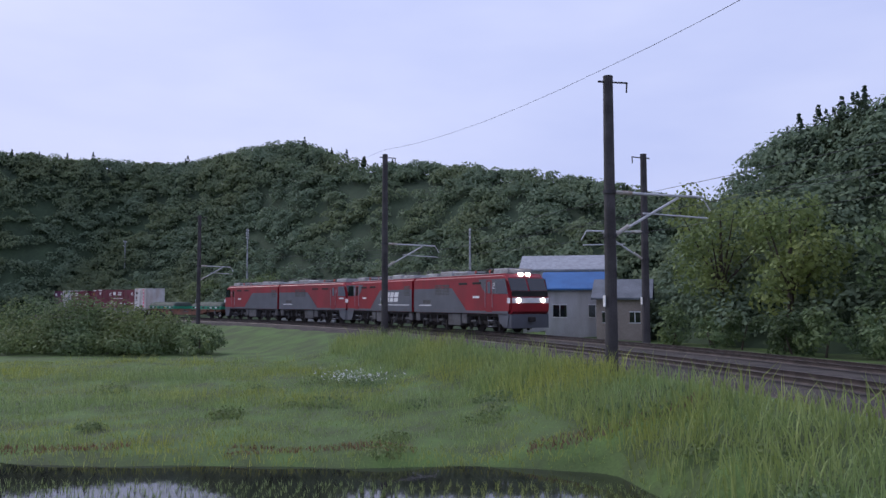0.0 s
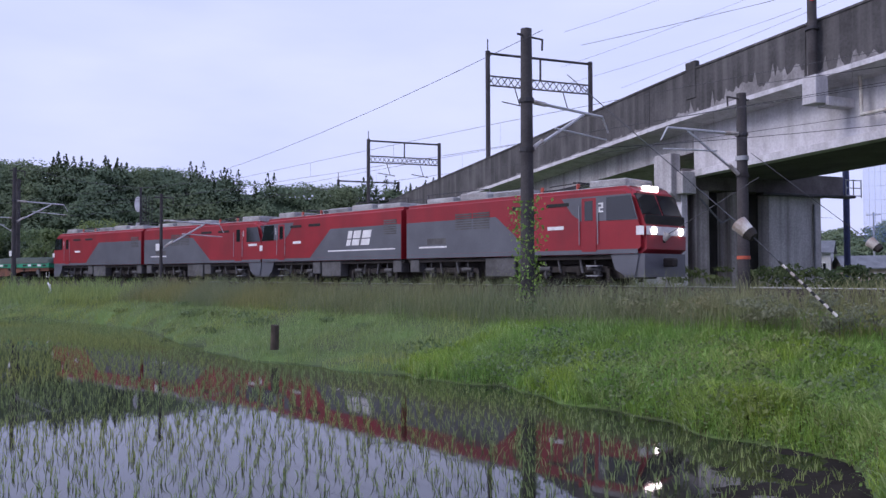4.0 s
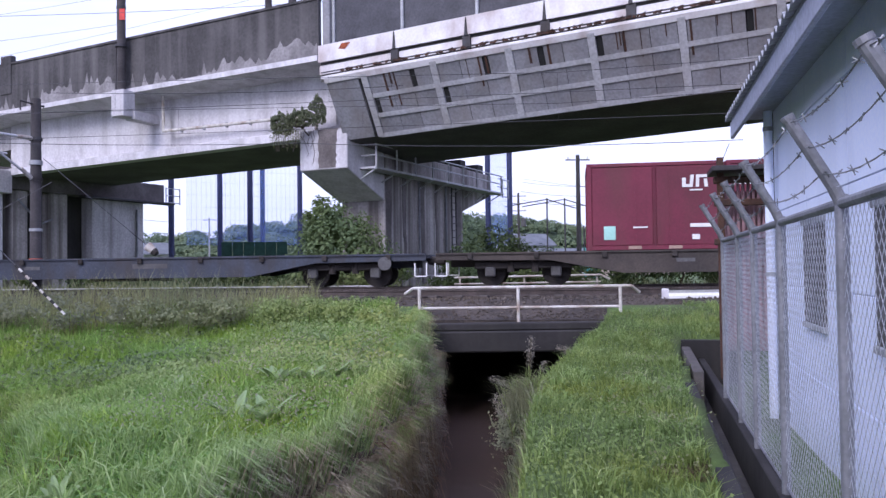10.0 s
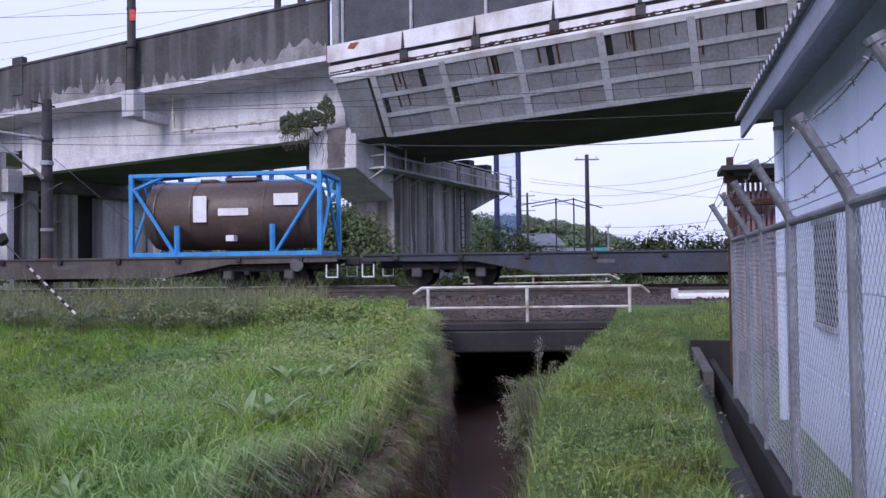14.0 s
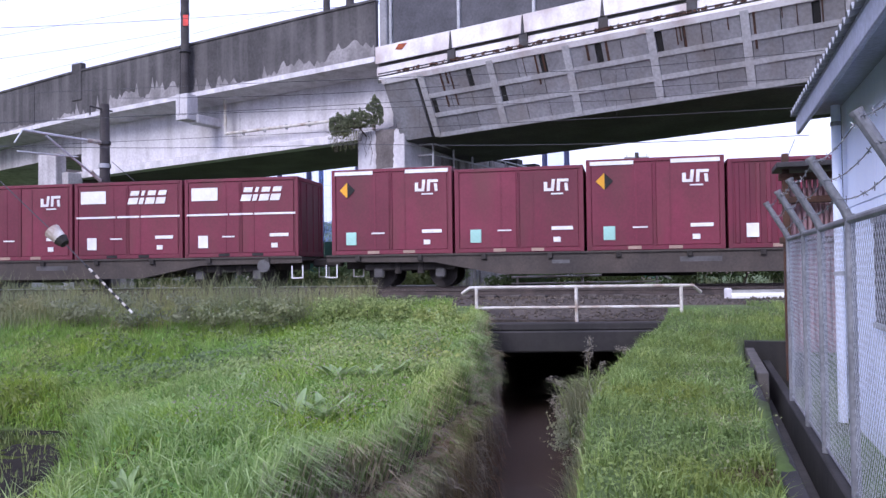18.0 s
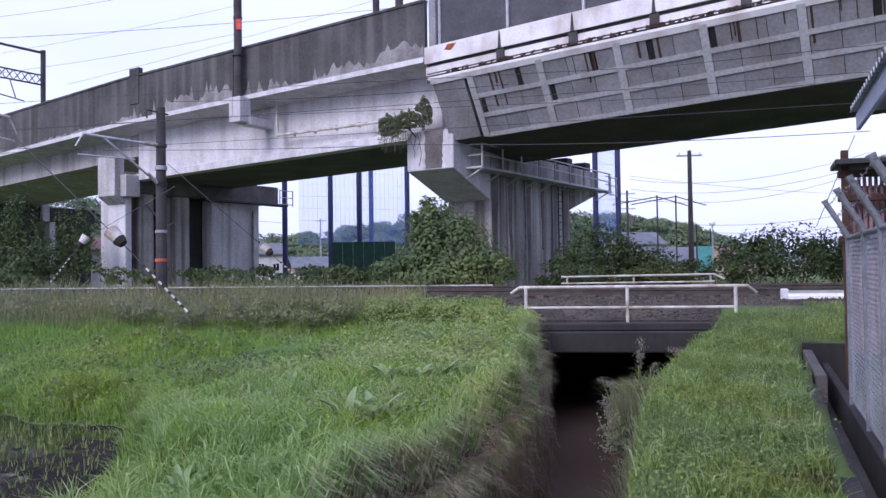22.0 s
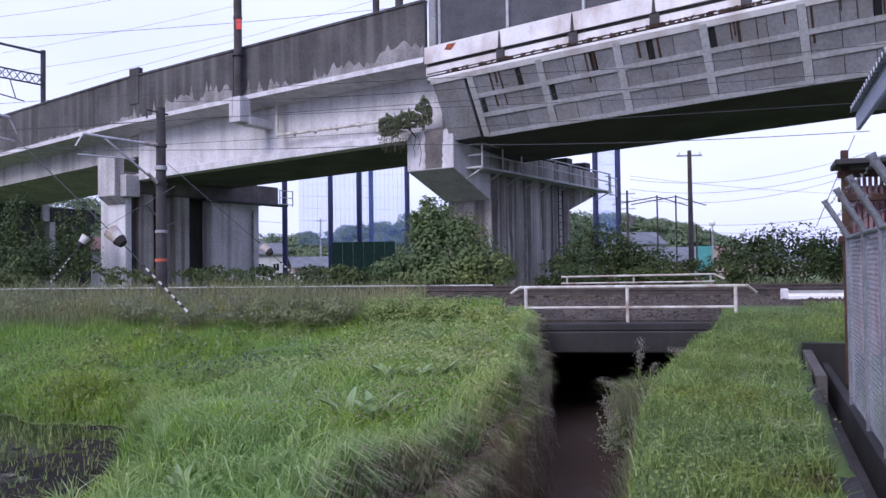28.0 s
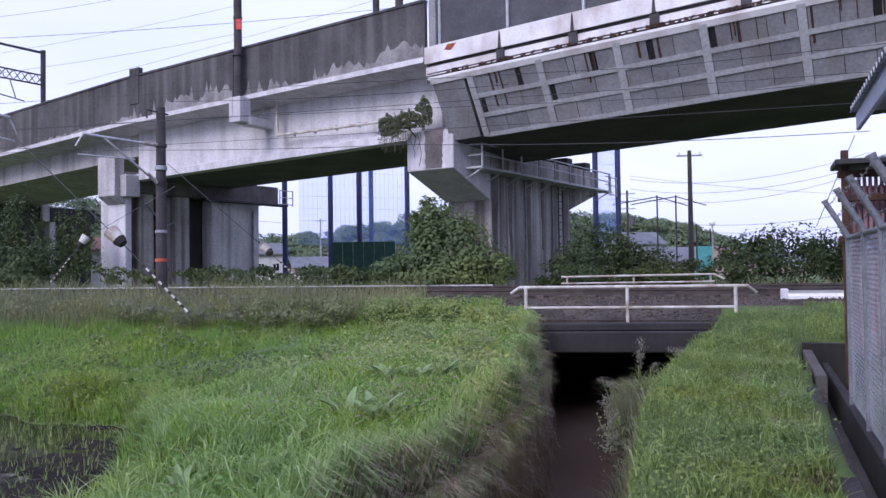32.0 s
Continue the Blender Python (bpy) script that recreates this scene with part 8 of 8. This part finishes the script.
            for i in range(5):
                add("blossom", [[(1.09 + 0.13 * math.cos(a) + 0.05 * (-1) ** i, 0.5 + i * 0.42 + 0.13 * math.sin(a)) for a in np.arange(0, 6.2, 1.05)]], "white", "", 0.011)
        else:
            add("side_stripe", [rect(0.85, 1.28, 0.2, 1.75), rect(0.85, 1.28, 2.3, 2.46)], sc, "coloured vertical stripe")
            add("round_badge", [[(1.06 + 0.19 * math.cos(a), 2.04 + 0.19 * math.sin(a)) for a in np.arange(0, 6.2, 0.5)]], "mark_teal")
            add("stripe_text_bar", [rect(0.93, 1.2, 1.38, 1.5)], "white", "", 0.011)
        for x0, x1 in ((-1.45, -1.3), (-1.24, -1.0), (-0.94, -0.7)):
            add("emblem", [rect(x0, x1, 1.83, 2.12, 0.06)], "under", "dark slanted emblem letters")
        add("data_bar", [rect(-1.55, -0.8, 0.98, 1.03), rect(-1.55, -1.1, 0.4, 0.44)], "under_grey")
    if kind == "green":
        for x, z, r, mm in ((0.08, 2.2, 0.13, "mark_red"), (-0.2, 1.95, 0.2, "mark_yellow"), (0.26, 1.9, 0.26, "mark_red")):
            add("dot", [[(x + r * math.cos(a), z + r * math.sin(a)) for a in np.arange(0, 6.2, 0.4)]], mm)
        add("data_bar", [rect(0.9, 1.65, 0.5, 0.62)], "white")
    if kind == "blue":
        add("globe", [[(0.75 + 0.36 * math.cos(a), 1.75 + 0.36 * math.sin(a)) for a in np.arange(0, 6.2, 0.35)]], "white", "white globe emblem")
        for i in (-1, 0, 1):
            flat_mark("globe_line", rect(0.4, 1.1, 1.74 + i * 0.18, 1.76 + i * 0.18), "box_blue", c, "", 0.011)
            flat_mark("globe_line", rect(0.74 + i * 0.18, 0.76 + i * 0.18, 1.4, 2.1), "box_blue", c, "", 0.013)
        add("sign_bar", [rect(-1.3, -0.5, 1.0, 1.18), rect(-1.6, -1.3, 0.35, 0.5)], "white")
        flat_mark("top_hazard", rect(-1.8, 1.8, 2.32, 2.42), "black", c)
        for i in range(18):
            flat_mark("hazard_stripe", rect(-1.75 + i * 0.195, -1.66 + i * 0.195, 2.32, 2.42, 0.05), "white", c, "", 0.011)
    BOXES[kind] = c
    return c


M["tarp"] = mat("green_tarpaulin", (0.035, 0.055, 0.04), (0.022, 0.036, 0.028), 0.7, 0, 1.5, 8, 0.6)
M["crate_green"] = mat("bright_green_paint", (0.03, 0.3, 0.17), (0.02, 0.2, 0.11), 0.55, 0, 1.5, 18, 0.1)
M["tank_brown"] = mat("brown_tank_cladding", (0.11, 0.075, 0.06), (0.08, 0.055, 0.045), 0.45, 0.1, 0.8, 12, 0.05)
M["tank_white"] = mat("white_tank_cladding", (0.62, 0.6, 0.6), (0.52, 0.5, 0.5), 0.4, 0, 0.8, 12, 0.05, streak=(3, 3, 0.3), streak_col=(0.25, 0.2, 0.17), streak_amt=0.4)
M["frame_blue"] = mat("blue_frame_paint", (0.05, 0.28, 0.6), (0.04, 0.22, 0.5), 0.5, 0, 2, 20, 0.05)
M["frame_navy"] = mat("navy_frame_paint", (0.05, 0.06, 0.2), (0.04, 0.045, 0.14), 0.5, 0, 2, 20, 0.05)


def tarped_crate():
    c = thing("covered_crate", Matrix.Identity(4), "long low green crate under a dark tarpaulin", "crate", "covered crates")
    part("tray", B(((0, 0, 0.22), (7.1, 2.4, 0.38)), bevel=0.03), "crate_green", c, "bright green steel tray")
    for i in range(6):
        for sy in (-1, 1):
            part("slot", B(((-3.0 + i * 1.2, sy * 1.2, 0.2), (0.42, 0.03, 0.12))), "black", c)
    for x, w in ((-2.4, 0.4), (1.2, 0.36), (2.4, 0.4)):
        part("label_bar", B(((x, -1.205, 0.22), (w, 0.02, 0.15))), "white", c)
    # the cloth: a lumpy mound
    nu, nv, vs, fs = 40, 14, [], []
    for i in range(nu + 1):
        for j in range(nv + 1):
            u, v = i / nu * 2 - 1, j / nv * 2 - 1
            e = (1 - abs(u) ** 14) * (1 - abs(v) ** 6)
            z = 0.4 + (0.42 + 0.07 * noise.noise((u * 5, v * 2, 3))) * max(e, 0) ** 0.5 + 0.03 * noise.noise((u * 16, v * 6, 1))
            vs.append((u * 3.58, v * 1.235, z if e > 0 else 0.36))
    for i in range(nu):
        for j in range(nv):
            a = i * (nv + 1) + j
            fs.append((a, a + nv + 1, a + nv + 2, a + 1))
    raw("tarpaulin", vs, fs, "tarp", c, "dark green wrinkled tarpaulin", True)
    return c


def tank_container(steel, shell, words):
    c = thing("tank_container", Matrix.Identity(4), words, "tank container", "tank containers")
    L, W, H = 6.06, 2.42, 2.55
    bm = bmesh.new()
    bmesh.ops.create_uvsphere(bm, u_segments=32, v_segments=16, radius=1.0)
    for v in bm.verts:
        d = v.co.normalized()
        v.co = Vector((d.z * 0.32 + math.copysign(2.5, d.z) * (1 if abs(d.z) > 1e-3 else 0), d.x * 1.08, d.y * 1.08))
    bmesh.ops.transform(bm, matrix=Matrix.Translation((0, 0, 1.3)), verts=bm.verts)
    bmesh.ops.recalc_face_normals(bm, faces=bm.faces)
    tank = part("tank", bm, shell, c, "cylindrical insulated tank")
    tank.data.polygons.foreach_set("use_smooth", [True] * len(tank.data.polygons))
    for x in (-2.3, -1.15, 0, 1.15, 2.3):
        bm = bmesh.new()
        bmesh.ops.create_cone(bm, segments=32, radius1=1.09, radius2=1.09, depth=0.05, matrix=Matrix.Translation((x, 0, 1.3)) @ Matrix.Rotation(math.pi / 2, 4, "Y"))
        part("hoop", bm, shell, tank)
    for sy in (-1, 1):
        y = sy * (W / 2 - 0.06)
        part("side_frame", B(((0, y, 0.07), (L, 0.12, 0.14)), ((0, y, H - 0.06), (L, 0.12, 0.12)), ((-L / 2 + 0.07, y, H / 2), (0.14, 0.14, H)), ((L / 2 - 0.07, y, H / 2), (0.14, 0.14, H)), bevel=0.015), steel, c, "painted steel frame")
        for e in (-1, 1):
            part("brace", T(((e * (L / 2 - 0.1), y, H - 0.4), (e * 1.6, y, 0.12), 0.06), n=6), steel, c)
            part("corner_brace", T(((e * (L / 2 - 0.1), y, H - 0.5), (e * 1.9, y, H - 0.08), 0.05), n=6), steel, c)
            part("saddle_post", T(((e * 1.5, y, 0.1), (e * 1.5, y, 0.95), 0.09), n=6), steel, c)
    for sx in (-1, 1):
        x = sx * (L / 2 - 0.07)
        part("end_frame", B(((x, 0, 0.07), (0.14, W - 0.2, 0.14)), ((x, 0, H - 0.06), (0.14, W - 0.2, 0.12)), bevel=0.015), steel, c)
        part("end_brace", T(((x, -W / 2 + 0.1, 0.15), (x, 0.4, H - 0.1), 0.05), ((x, W / 2 - 0.1, 0.15), (x, -0.4, H - 0.1), 0.05), n=6), steel, c)
    part("hatch", B(((0.2, 0, 2.42), (1.0, 0.7, 0.12)), ((-0.9, 0, 2.4), (0.5, 0.5, 0.1)), bevel=0.02), shell, tank)
    y = -1.1
    part("label_plate", B(((-0.8, y, 1.45), (0.42, 0.03, 0.8))), "white", tank, "white label plate")
    for at, size in (((0.25, y, 1.35), (0.95, 0.03, 0.22)), ((0.2, y, 0.55), (0.25, 0.3, 0.18)), ((1.9, y, 1.7), (0.75, 0.06, 0.35))):
        part("text_bar", B((at, size)), "under_grey" if shell == "tank_white" else "white", tank)
    if shell == "tank_white":
        for x0 in (-1.7, -1.25, -0.8):
            part("emblem", prism(rect(x0, x0 + 0.32, 1.05, 1.6, 0.08), "y", -1.115, -1.0), "mark_orange", tank, "orange slanted emblem letters")
    return c


# ---- the consist, front to rear ----
for i in range(2):
    RIDERS.append((locomotive(i == 0), 12.45 + i * 24.8, Matrix.Identity(4)))
FIRST = 49.7
CONSIST = [("orange", "crates"), ("grey", "wpink jr band jr dia"), ("grey", "jr band wblue purple dia"), ("brown", "band band jr"), ("blue", ""), ("blue", ""), ("brown", ""), ("brown", ""), ("blue", ""), ("olive", "tanks"), ("brown", "jr jr band jr jr"), ("brown", "jr jr dia wpink wblue"), ("brown", "worange wpink green jr blue"), ("brown", "rib2 rib dia jr dia"), ("brown", "band band jr band rib"), ("brown", "dia jr jr"), ("brown", ""), ("brown", "")]
DECK = 0.985
for i, (kind, load) in enumerate(CONSIST):
    mid = FIRST + (i + 0.5) * PITCH + (0.8 if i in (2, 3) else 0.3 if 4 <= i <= 9 else 0.0)
    RIDERS.append((flat_car(kind), mid, Matrix.Identity(4)))
    if load == "crates":
        for dx in (5.9, -5.9):
            RIDERS.append((tarped_crate(), mid, Matrix.Translation((dx, 0, DECK))))
    elif load == "tanks":
        RIDERS.append((tank_container("frame_blue", "tank_brown", "brown tank container in a bright blue frame"), mid, Matrix.Translation((6.1, 0, DECK))))
        RIDERS.append((tank_container("frame_navy", "tank_white", "white tank container in a navy blue frame"), mid, Matrix.Translation((-6.1, 0, DECK))))
    elif load:
        names = load.split()
        for j, k in enumerate(names):
            dx = (2 - j) * SLOT if len(names) == 5 else 4.2 - j * SLOT
            RIDERS.append((container(k), mid, Matrix.Translation((dx, 0, DECK))))

# ---- catenary poles, portals and wires ----
def catenary_pole(x, y, top, arm, label, plate=True, thick=1.0):
    """arm: azimuth of the bracket in radians."""
    c = thing("catenary_pole", Matrix.Translation((x, y, -0.6)), label, "pole", "catenary poles")
    d = Vector((math.sin(arm), math.cos(arm), 0))
    up = lambda k: Vector((0, 0, k))
    part("shaft", T((up(0), up(top + 0.6), 0.21 * thick, 0.16 * thick), n=16), "pole", c)
    b = min(5.9, top - 0.9)
    br = part("bracket", T((d * 0.15 + up(b + 0.1), d * 3.4 + up(b + 0.05), 0.045), (d * 0.15 + up(b - 1.3), d * 2.5 + up(b), 0.045), (d * 1.2 + up(b - 0.55), d * 3.6 + up(b - 0.65), 0.028), (d * 3.4 + up(b + 0.05), d * 3.7 + up(b - 0.4), 0.028), n=6), "arm", c, "pale steel bracket arm")
    part("insulator", T((d * 0.2 + up(b + 0.1), d * 0.8 + up(b + 0.09), 0.07), n=8), "white_pipe", br)
    part("insulator", T((d * 0.2 + up(b - 1.27), d * 0.65 + up(b - 0.98), 0.07), n=8), "white_pipe", br)
    part("top_bracket", T((up(top + 0.4), d * -0.35 + up(top + 0.4), 0.035), (up(top + 0.4), d * 0.7 + up(top + 0.42), 0.03), (d * 0.68 + up(top + 0.42), d * 0.66 + up(top + 0.1), 0.03), n=6), "pole", c)
    for z in (b + 0.1, b - 1.3):
        part("clamp", T((up(z - 0.06), up(z + 0.06), 0.215 * thick), n=12), "steel_dark", c)
    if plate:
        part("sign_plate", B(((0.05, -0.22, 2.5), (0.34, 0.03, 0.36))), "white", c, "white number plate")
    return c


PTOPS = []
for s, off, top in [(-93.7, 6.4, 9.2), (-119.9, 6.4, 10.9), (-158.5, 6.4, 10.4), (-64.6, 6.4, 7.6), (-46.0, 6.4, 4.7), (-106.7, -3.0, 9.4), (-80.8, -3.0, 8.8)]:
    x, y, h = track(s, off)
    catenary_pole(x, y, top, h + (math.pi / 2 if off < 0 else -math.pi / 2), "dark concrete catenary pole beside the tracks", True, 0.45 if s > -50 else 0.75 if s > -70 else 1.0)
    if off > 0:
        PTOPS.append((s, off, top))

# pole beyond the tracks with guys
p = (-13.42, 28.23, 0.40)
c = catenary_pole(p[0], p[1], 6.6, radians(200), "dark concrete catenary pole with stay wires", False)
part("band", T(((0, 0, 1.55), (0, 0, 1.66), 0.225), n=16), "mark_orange", c, "orange band")
part("band", T(((0, 0, 2.6), (0, 0, 2.7), 0.22), ((0, 0, 4.9), (0, 0, 5.05), 0.22), n=16), "galv", c)


def portal(a, b, base, top, r):
    """A two-legged portal from a to b, standing on the viaduct."""
    g = thing("catenary_portal", Matrix.Translation((a[0], a[1], base)), "dark catenary portal standing across the viaduct", "portal", "catenary portals")
    d = Vector((b[0] - a[0], b[1] - a[1], 0))
    up = lambda k: Vector((0, 0, k))
    T0 = top - base
    part("leg", T((up(0), up(T0), r), n=12), "pole", g)
    part("leg", T((d, d + up(T0), r), n=12), "pole", g)
    part("top_beam", T((up(T0 - 0.2), d + up(T0 - 0.2), 0.11), n=8), "pole", g)
    bm = bmesh.new()
    for z in (T0 - 2.9, T0 - 2.1):
        tube(bm, up(z), d + up(z), 0.07, None, 6)
    n = 16
    for i in range(n):
        p, q = d * (i / n), d * ((i + 1) / n)
        tube(bm, p + up(T0 - 2.9), q + up(T0 - 2.1), 0.04, None, 4)
        tube(bm, p + up(T0 - 2.1), q + up(T0 - 2.9), 0.04, None, 4)
    part("lattice_beam", bm, "pole", g, "dark lattice cross beam")
    part("hanger", T((d * 0.5 + up(T0 - 0.2), d * 0.5 + up(T0 - 2.1), 0.09), n=6), "pole", g)
    part("finial", T((up(T0), up(T0 + 1.0), 0.05), n=6), "pole", g)
    for k in (0.25, 0.72):
        part("drop_arm", T((d * k + up(T0 - 2.9), d * (k + 0.05) + up(T0 - 4.4), 0.05), (d * (k - 0.12) + up(T0 - 4.2), d * (k + 0.12) + up(T0 - 4.5), 0.05), n=6), "pole", g)
    return g


c = catenary_pole(-16.25, 19.65, 7.45, radians(8), "dark catenary pole wrapped in bright green ivy", False)
pts = np.stack([RNG.normal(0, 0.2, 1100), RNG.normal(0, 0.2, 1100), RNG.uniform(0, 3.3, 1100)], -1)
leaves("ivy", pts, np.full(1100, 0.11), "grass", c, "bright green ivy")
for u, w0, w1, top, r in ((-41.2, 1.0, 11.0, 19.2, 0.2), (-76.8, 1.0, 10.5, 17.3, 0.22), (-92.0, 1.0, 10.0, 13.9, 0.2)):
    portal(vpt(u, w0, 0), vpt(u, w1, 0), vtop(u) - 2.3, top, r)


def strand(name, pts, r, material="wire", parent=None, label=""):
    vs, fs = [], []
    for i, p in enumerate(pts):
        d = (Vector(pts[min(i + 1, len(pts) - 1)]) - Vector(pts[max(i - 1, 0)])).normalized()
        u = d.cross(Vector((0, 0, 1))).normalized()
        w = u.cross(d)
        vs += [tuple(Vector(p) + (u * math.cos(a) + w * math.sin(a)) * r) for a in (0.4, 1.97, 3.54, 5.11)]
    for i in range(len(pts) - 1):
        for j in range(4):
            a, b = i * 4 + j, i * 4 + (j + 1) % 4
            fs.append((a, b, b + 4, a + 4))
    return raw(name, vs, fs, material, parent, label)


oh = thing("overhead_line", Matrix.Identity(4), "overhead contact and messenger wires above the tracks", "overhead wires")
for off in (0.0, NEAR):
    cw = [(*track(s, off)[:2], 4.95) for s in np.arange(-150, 60, 6)]
    mw = [(*track(s, off)[:2], 5.45 + 0.35 * abs(math.sin(s * math.pi / 42))) for s in np.arange(-150, 60, 6)]
    strand("contact_wire", cw, 0.009, parent=oh)
    strand("messenger_wire", mw, 0.009, parent=oh)
    bm = bmesh.new()
    for a, b in zip(cw, mw):
        tube(bm, a, b, 0.004, None, 3)
    tagged(part("droppers", bm, "wire", oh), kind="stuff")
PTOPS.sort()
fd_ = [(*track(s, o)[:2], t + 0.3) for s, o, t in PTOPS] + [(-13.58, 16.53, 6.17)]
pts = []
for a, b in zip(fd_[:-1], fd_[1:]):
    for i in range(8):
        k = i / 8
        pts.append((a[0] + (b[0] - a[0]) * k, a[1] + (b[1] - a[1]) * k, a[2] + (b[2] - a[2]) * k - 1.6 * k * (1 - k)))
strand("feeder_wire", pts + [fd_[-1]], 0.009, parent=oh, label="long feeder wire")
for a, b in (((-19.47, 27.85, 9.33), (-3.60, 29.55, 10.38)), ((-16.93, 24.22, 4.63), (-3.92, 25.64, 4.57)), ((-3.61, 23.66, 4.26), (8.39, 20.96, 3.82)), ((-11.93, 25.73, 6.26), (-0.66, 26.94, 6.68)), ((-29.19, 41.75, 14.91), (-19.78, 42.74, 16.36)), ((-29.24, 41.82, 11.77), (-16.07, 43.20, 13.79)), ((-32.47, 46.44, 14.24), (-17.82, 47.96, 17.01)), ((-28.33, 46.94, 12.26), (-8.08, 49.01, 17.58))):
    n, q = 10, []
    for i in range(n + 1):
        k = i / n
        q.append((a[0] + (b[0] - a[0]) * k, a[1] + (b[1] - a[1]) * k, a[2] + (b[2] - a[2]) * k - 0.25 * 4 * k * (1 - k) * 0.5))
    strand("side_wire", q, 0.011, parent=oh)
pw = thing("power_lines", Matrix.Identity(4), "thin power lines sagging between distant poles", "power lines")
for a, b, sag in (((9.25, 76.27, 8.61), (25.16, 62.91, 8.78), 2.2), ((9.23, 76.29, 7.72), (25.14, 62.93, 7.94), 2.2), ((9.22, 76.31, 6.93), (25.14, 62.94, 7.52), 2.6), ((9.25, 76.27, 8.93), (33.75, 84.00, 7.32), 0.6), ((13.92, 71.86, 4.09), (29.51, 73.53, 5.25), 1.0), ((13.91, 71.88, 3.50), (29.50, 73.56, 4.17), 1.0), ((14.07, 41.73, 2.43), (16.01, 41.83, 6.88), 0.0), ((-26.63, 77.48, 5.50), (-24.41, 77.72, 5.30), 0.0)):
    q = []
    for i in range(13):
        k = i / 12
        q.append((a[0] + (b[0] - a[0]) * k, a[1] + (b[1] - a[1]) * k, a[2] + (b[2] - a[2]) * k - sag * 4 * k * (1 - k) * 0.5))
    strand("power_line", q, 0.018, parent=pw)


def stay(top, mid, low, label, stripes=True):
    """A stay wire with an insulator bulb and a striped guard at its foot."""
    g = thing("stay_wire", Matrix.Identity(4), label, "stay wire", "stay wires")
    strand("wire", [top, mid, low], 0.011, parent=g)
    m, l = Vector(mid), Vector(low)
    d = (l - m).normalized()
    part("insulator", T((m - d * 0.12, m + d * 0.16, 0.17, 0.13), n=14), "white_pipe", g, "pale insulator bulb")
    part("insulator_cap", T((m + d * 0.16, m + d * 0.3, 0.15, 0.1), n=14), "under", g, "dark insulator cap")
    if stripes:
        a = m + (l - m) * 0.4
        n = 14
        for i in range(n):
            part("guard_band", T((a + (l - a) * (i / n), a + (l - a) * ((i + 1) / n), 0.026), n=8), "white_pipe" if i % 2 else "black", g)
    return g


stay((-13.53, 17.53, 5.30), (-8.96, 16.61, 1.38), (-7.20, 16.34, -0.28), "stay wire with a pale insulator and striped guard")
stay((-12.66, 27.73, 3.64), (-15.64, 26.95, 1.76), (-16.56, 26.38, 0.26), "far stay wire with a pale insulator", True)
stay((-12.91, 27.68, 4.45), (-9.30, 27.64, 1.35), (-7.89, 27.32, 0.15), "far stay wire with insulator beyond the track", True)
far_fence = thing("cable_trough", Matrix.Identity(4), "pale cable trough along the far side of the tracks", "trough")
vs, fs = sweep([(-0.07, -0.35), (0.07, -0.35), (0.07, -0.02), (-0.07, -0.02)], along(-3.4, -60, -6, 3.0, 0.0), True)
raw("trough", vs, fs, "concrete", far_fence)

# ---- movement ----
def nose(t):
    """How far the train's front has come along the track."""
    return float(np.interp(t, [0, 1, 2, 2.5, 3.5, 4.5, 40], [-113.8, -90.8, -69.1, -57.9, -32.5, -7.1, -7.1 + 24.33 * 35.5]))


def ride(behind, t, half=7.0):
    """The pose of a vehicle whose middle is that far behind the front."""
    s = nose(t) - behind
    ax, ay, _ = track(s - half)
    bx, by, _ = track(s + half)
    return pose((ax + bx) / 2, (ay + by) / 2, 0, 0, 0, math.degrees(math.atan2(by - ay, bx - ax)))


RIDE_TIMES = [0.0, 0.5, 1.0, 1.5, 2.0, 2.5, 3.0, 3.5, 4.0, 4.5] + [5.0 + 0.5 * i for i in range(55)]


def motions():
    for ob, behind, lift in RIDERS:
        rows = []
        for t in RIDE_TIMES:
            rows.append((t, ride(behind, t) @ lift))
        walk(ob, rows)


motions()
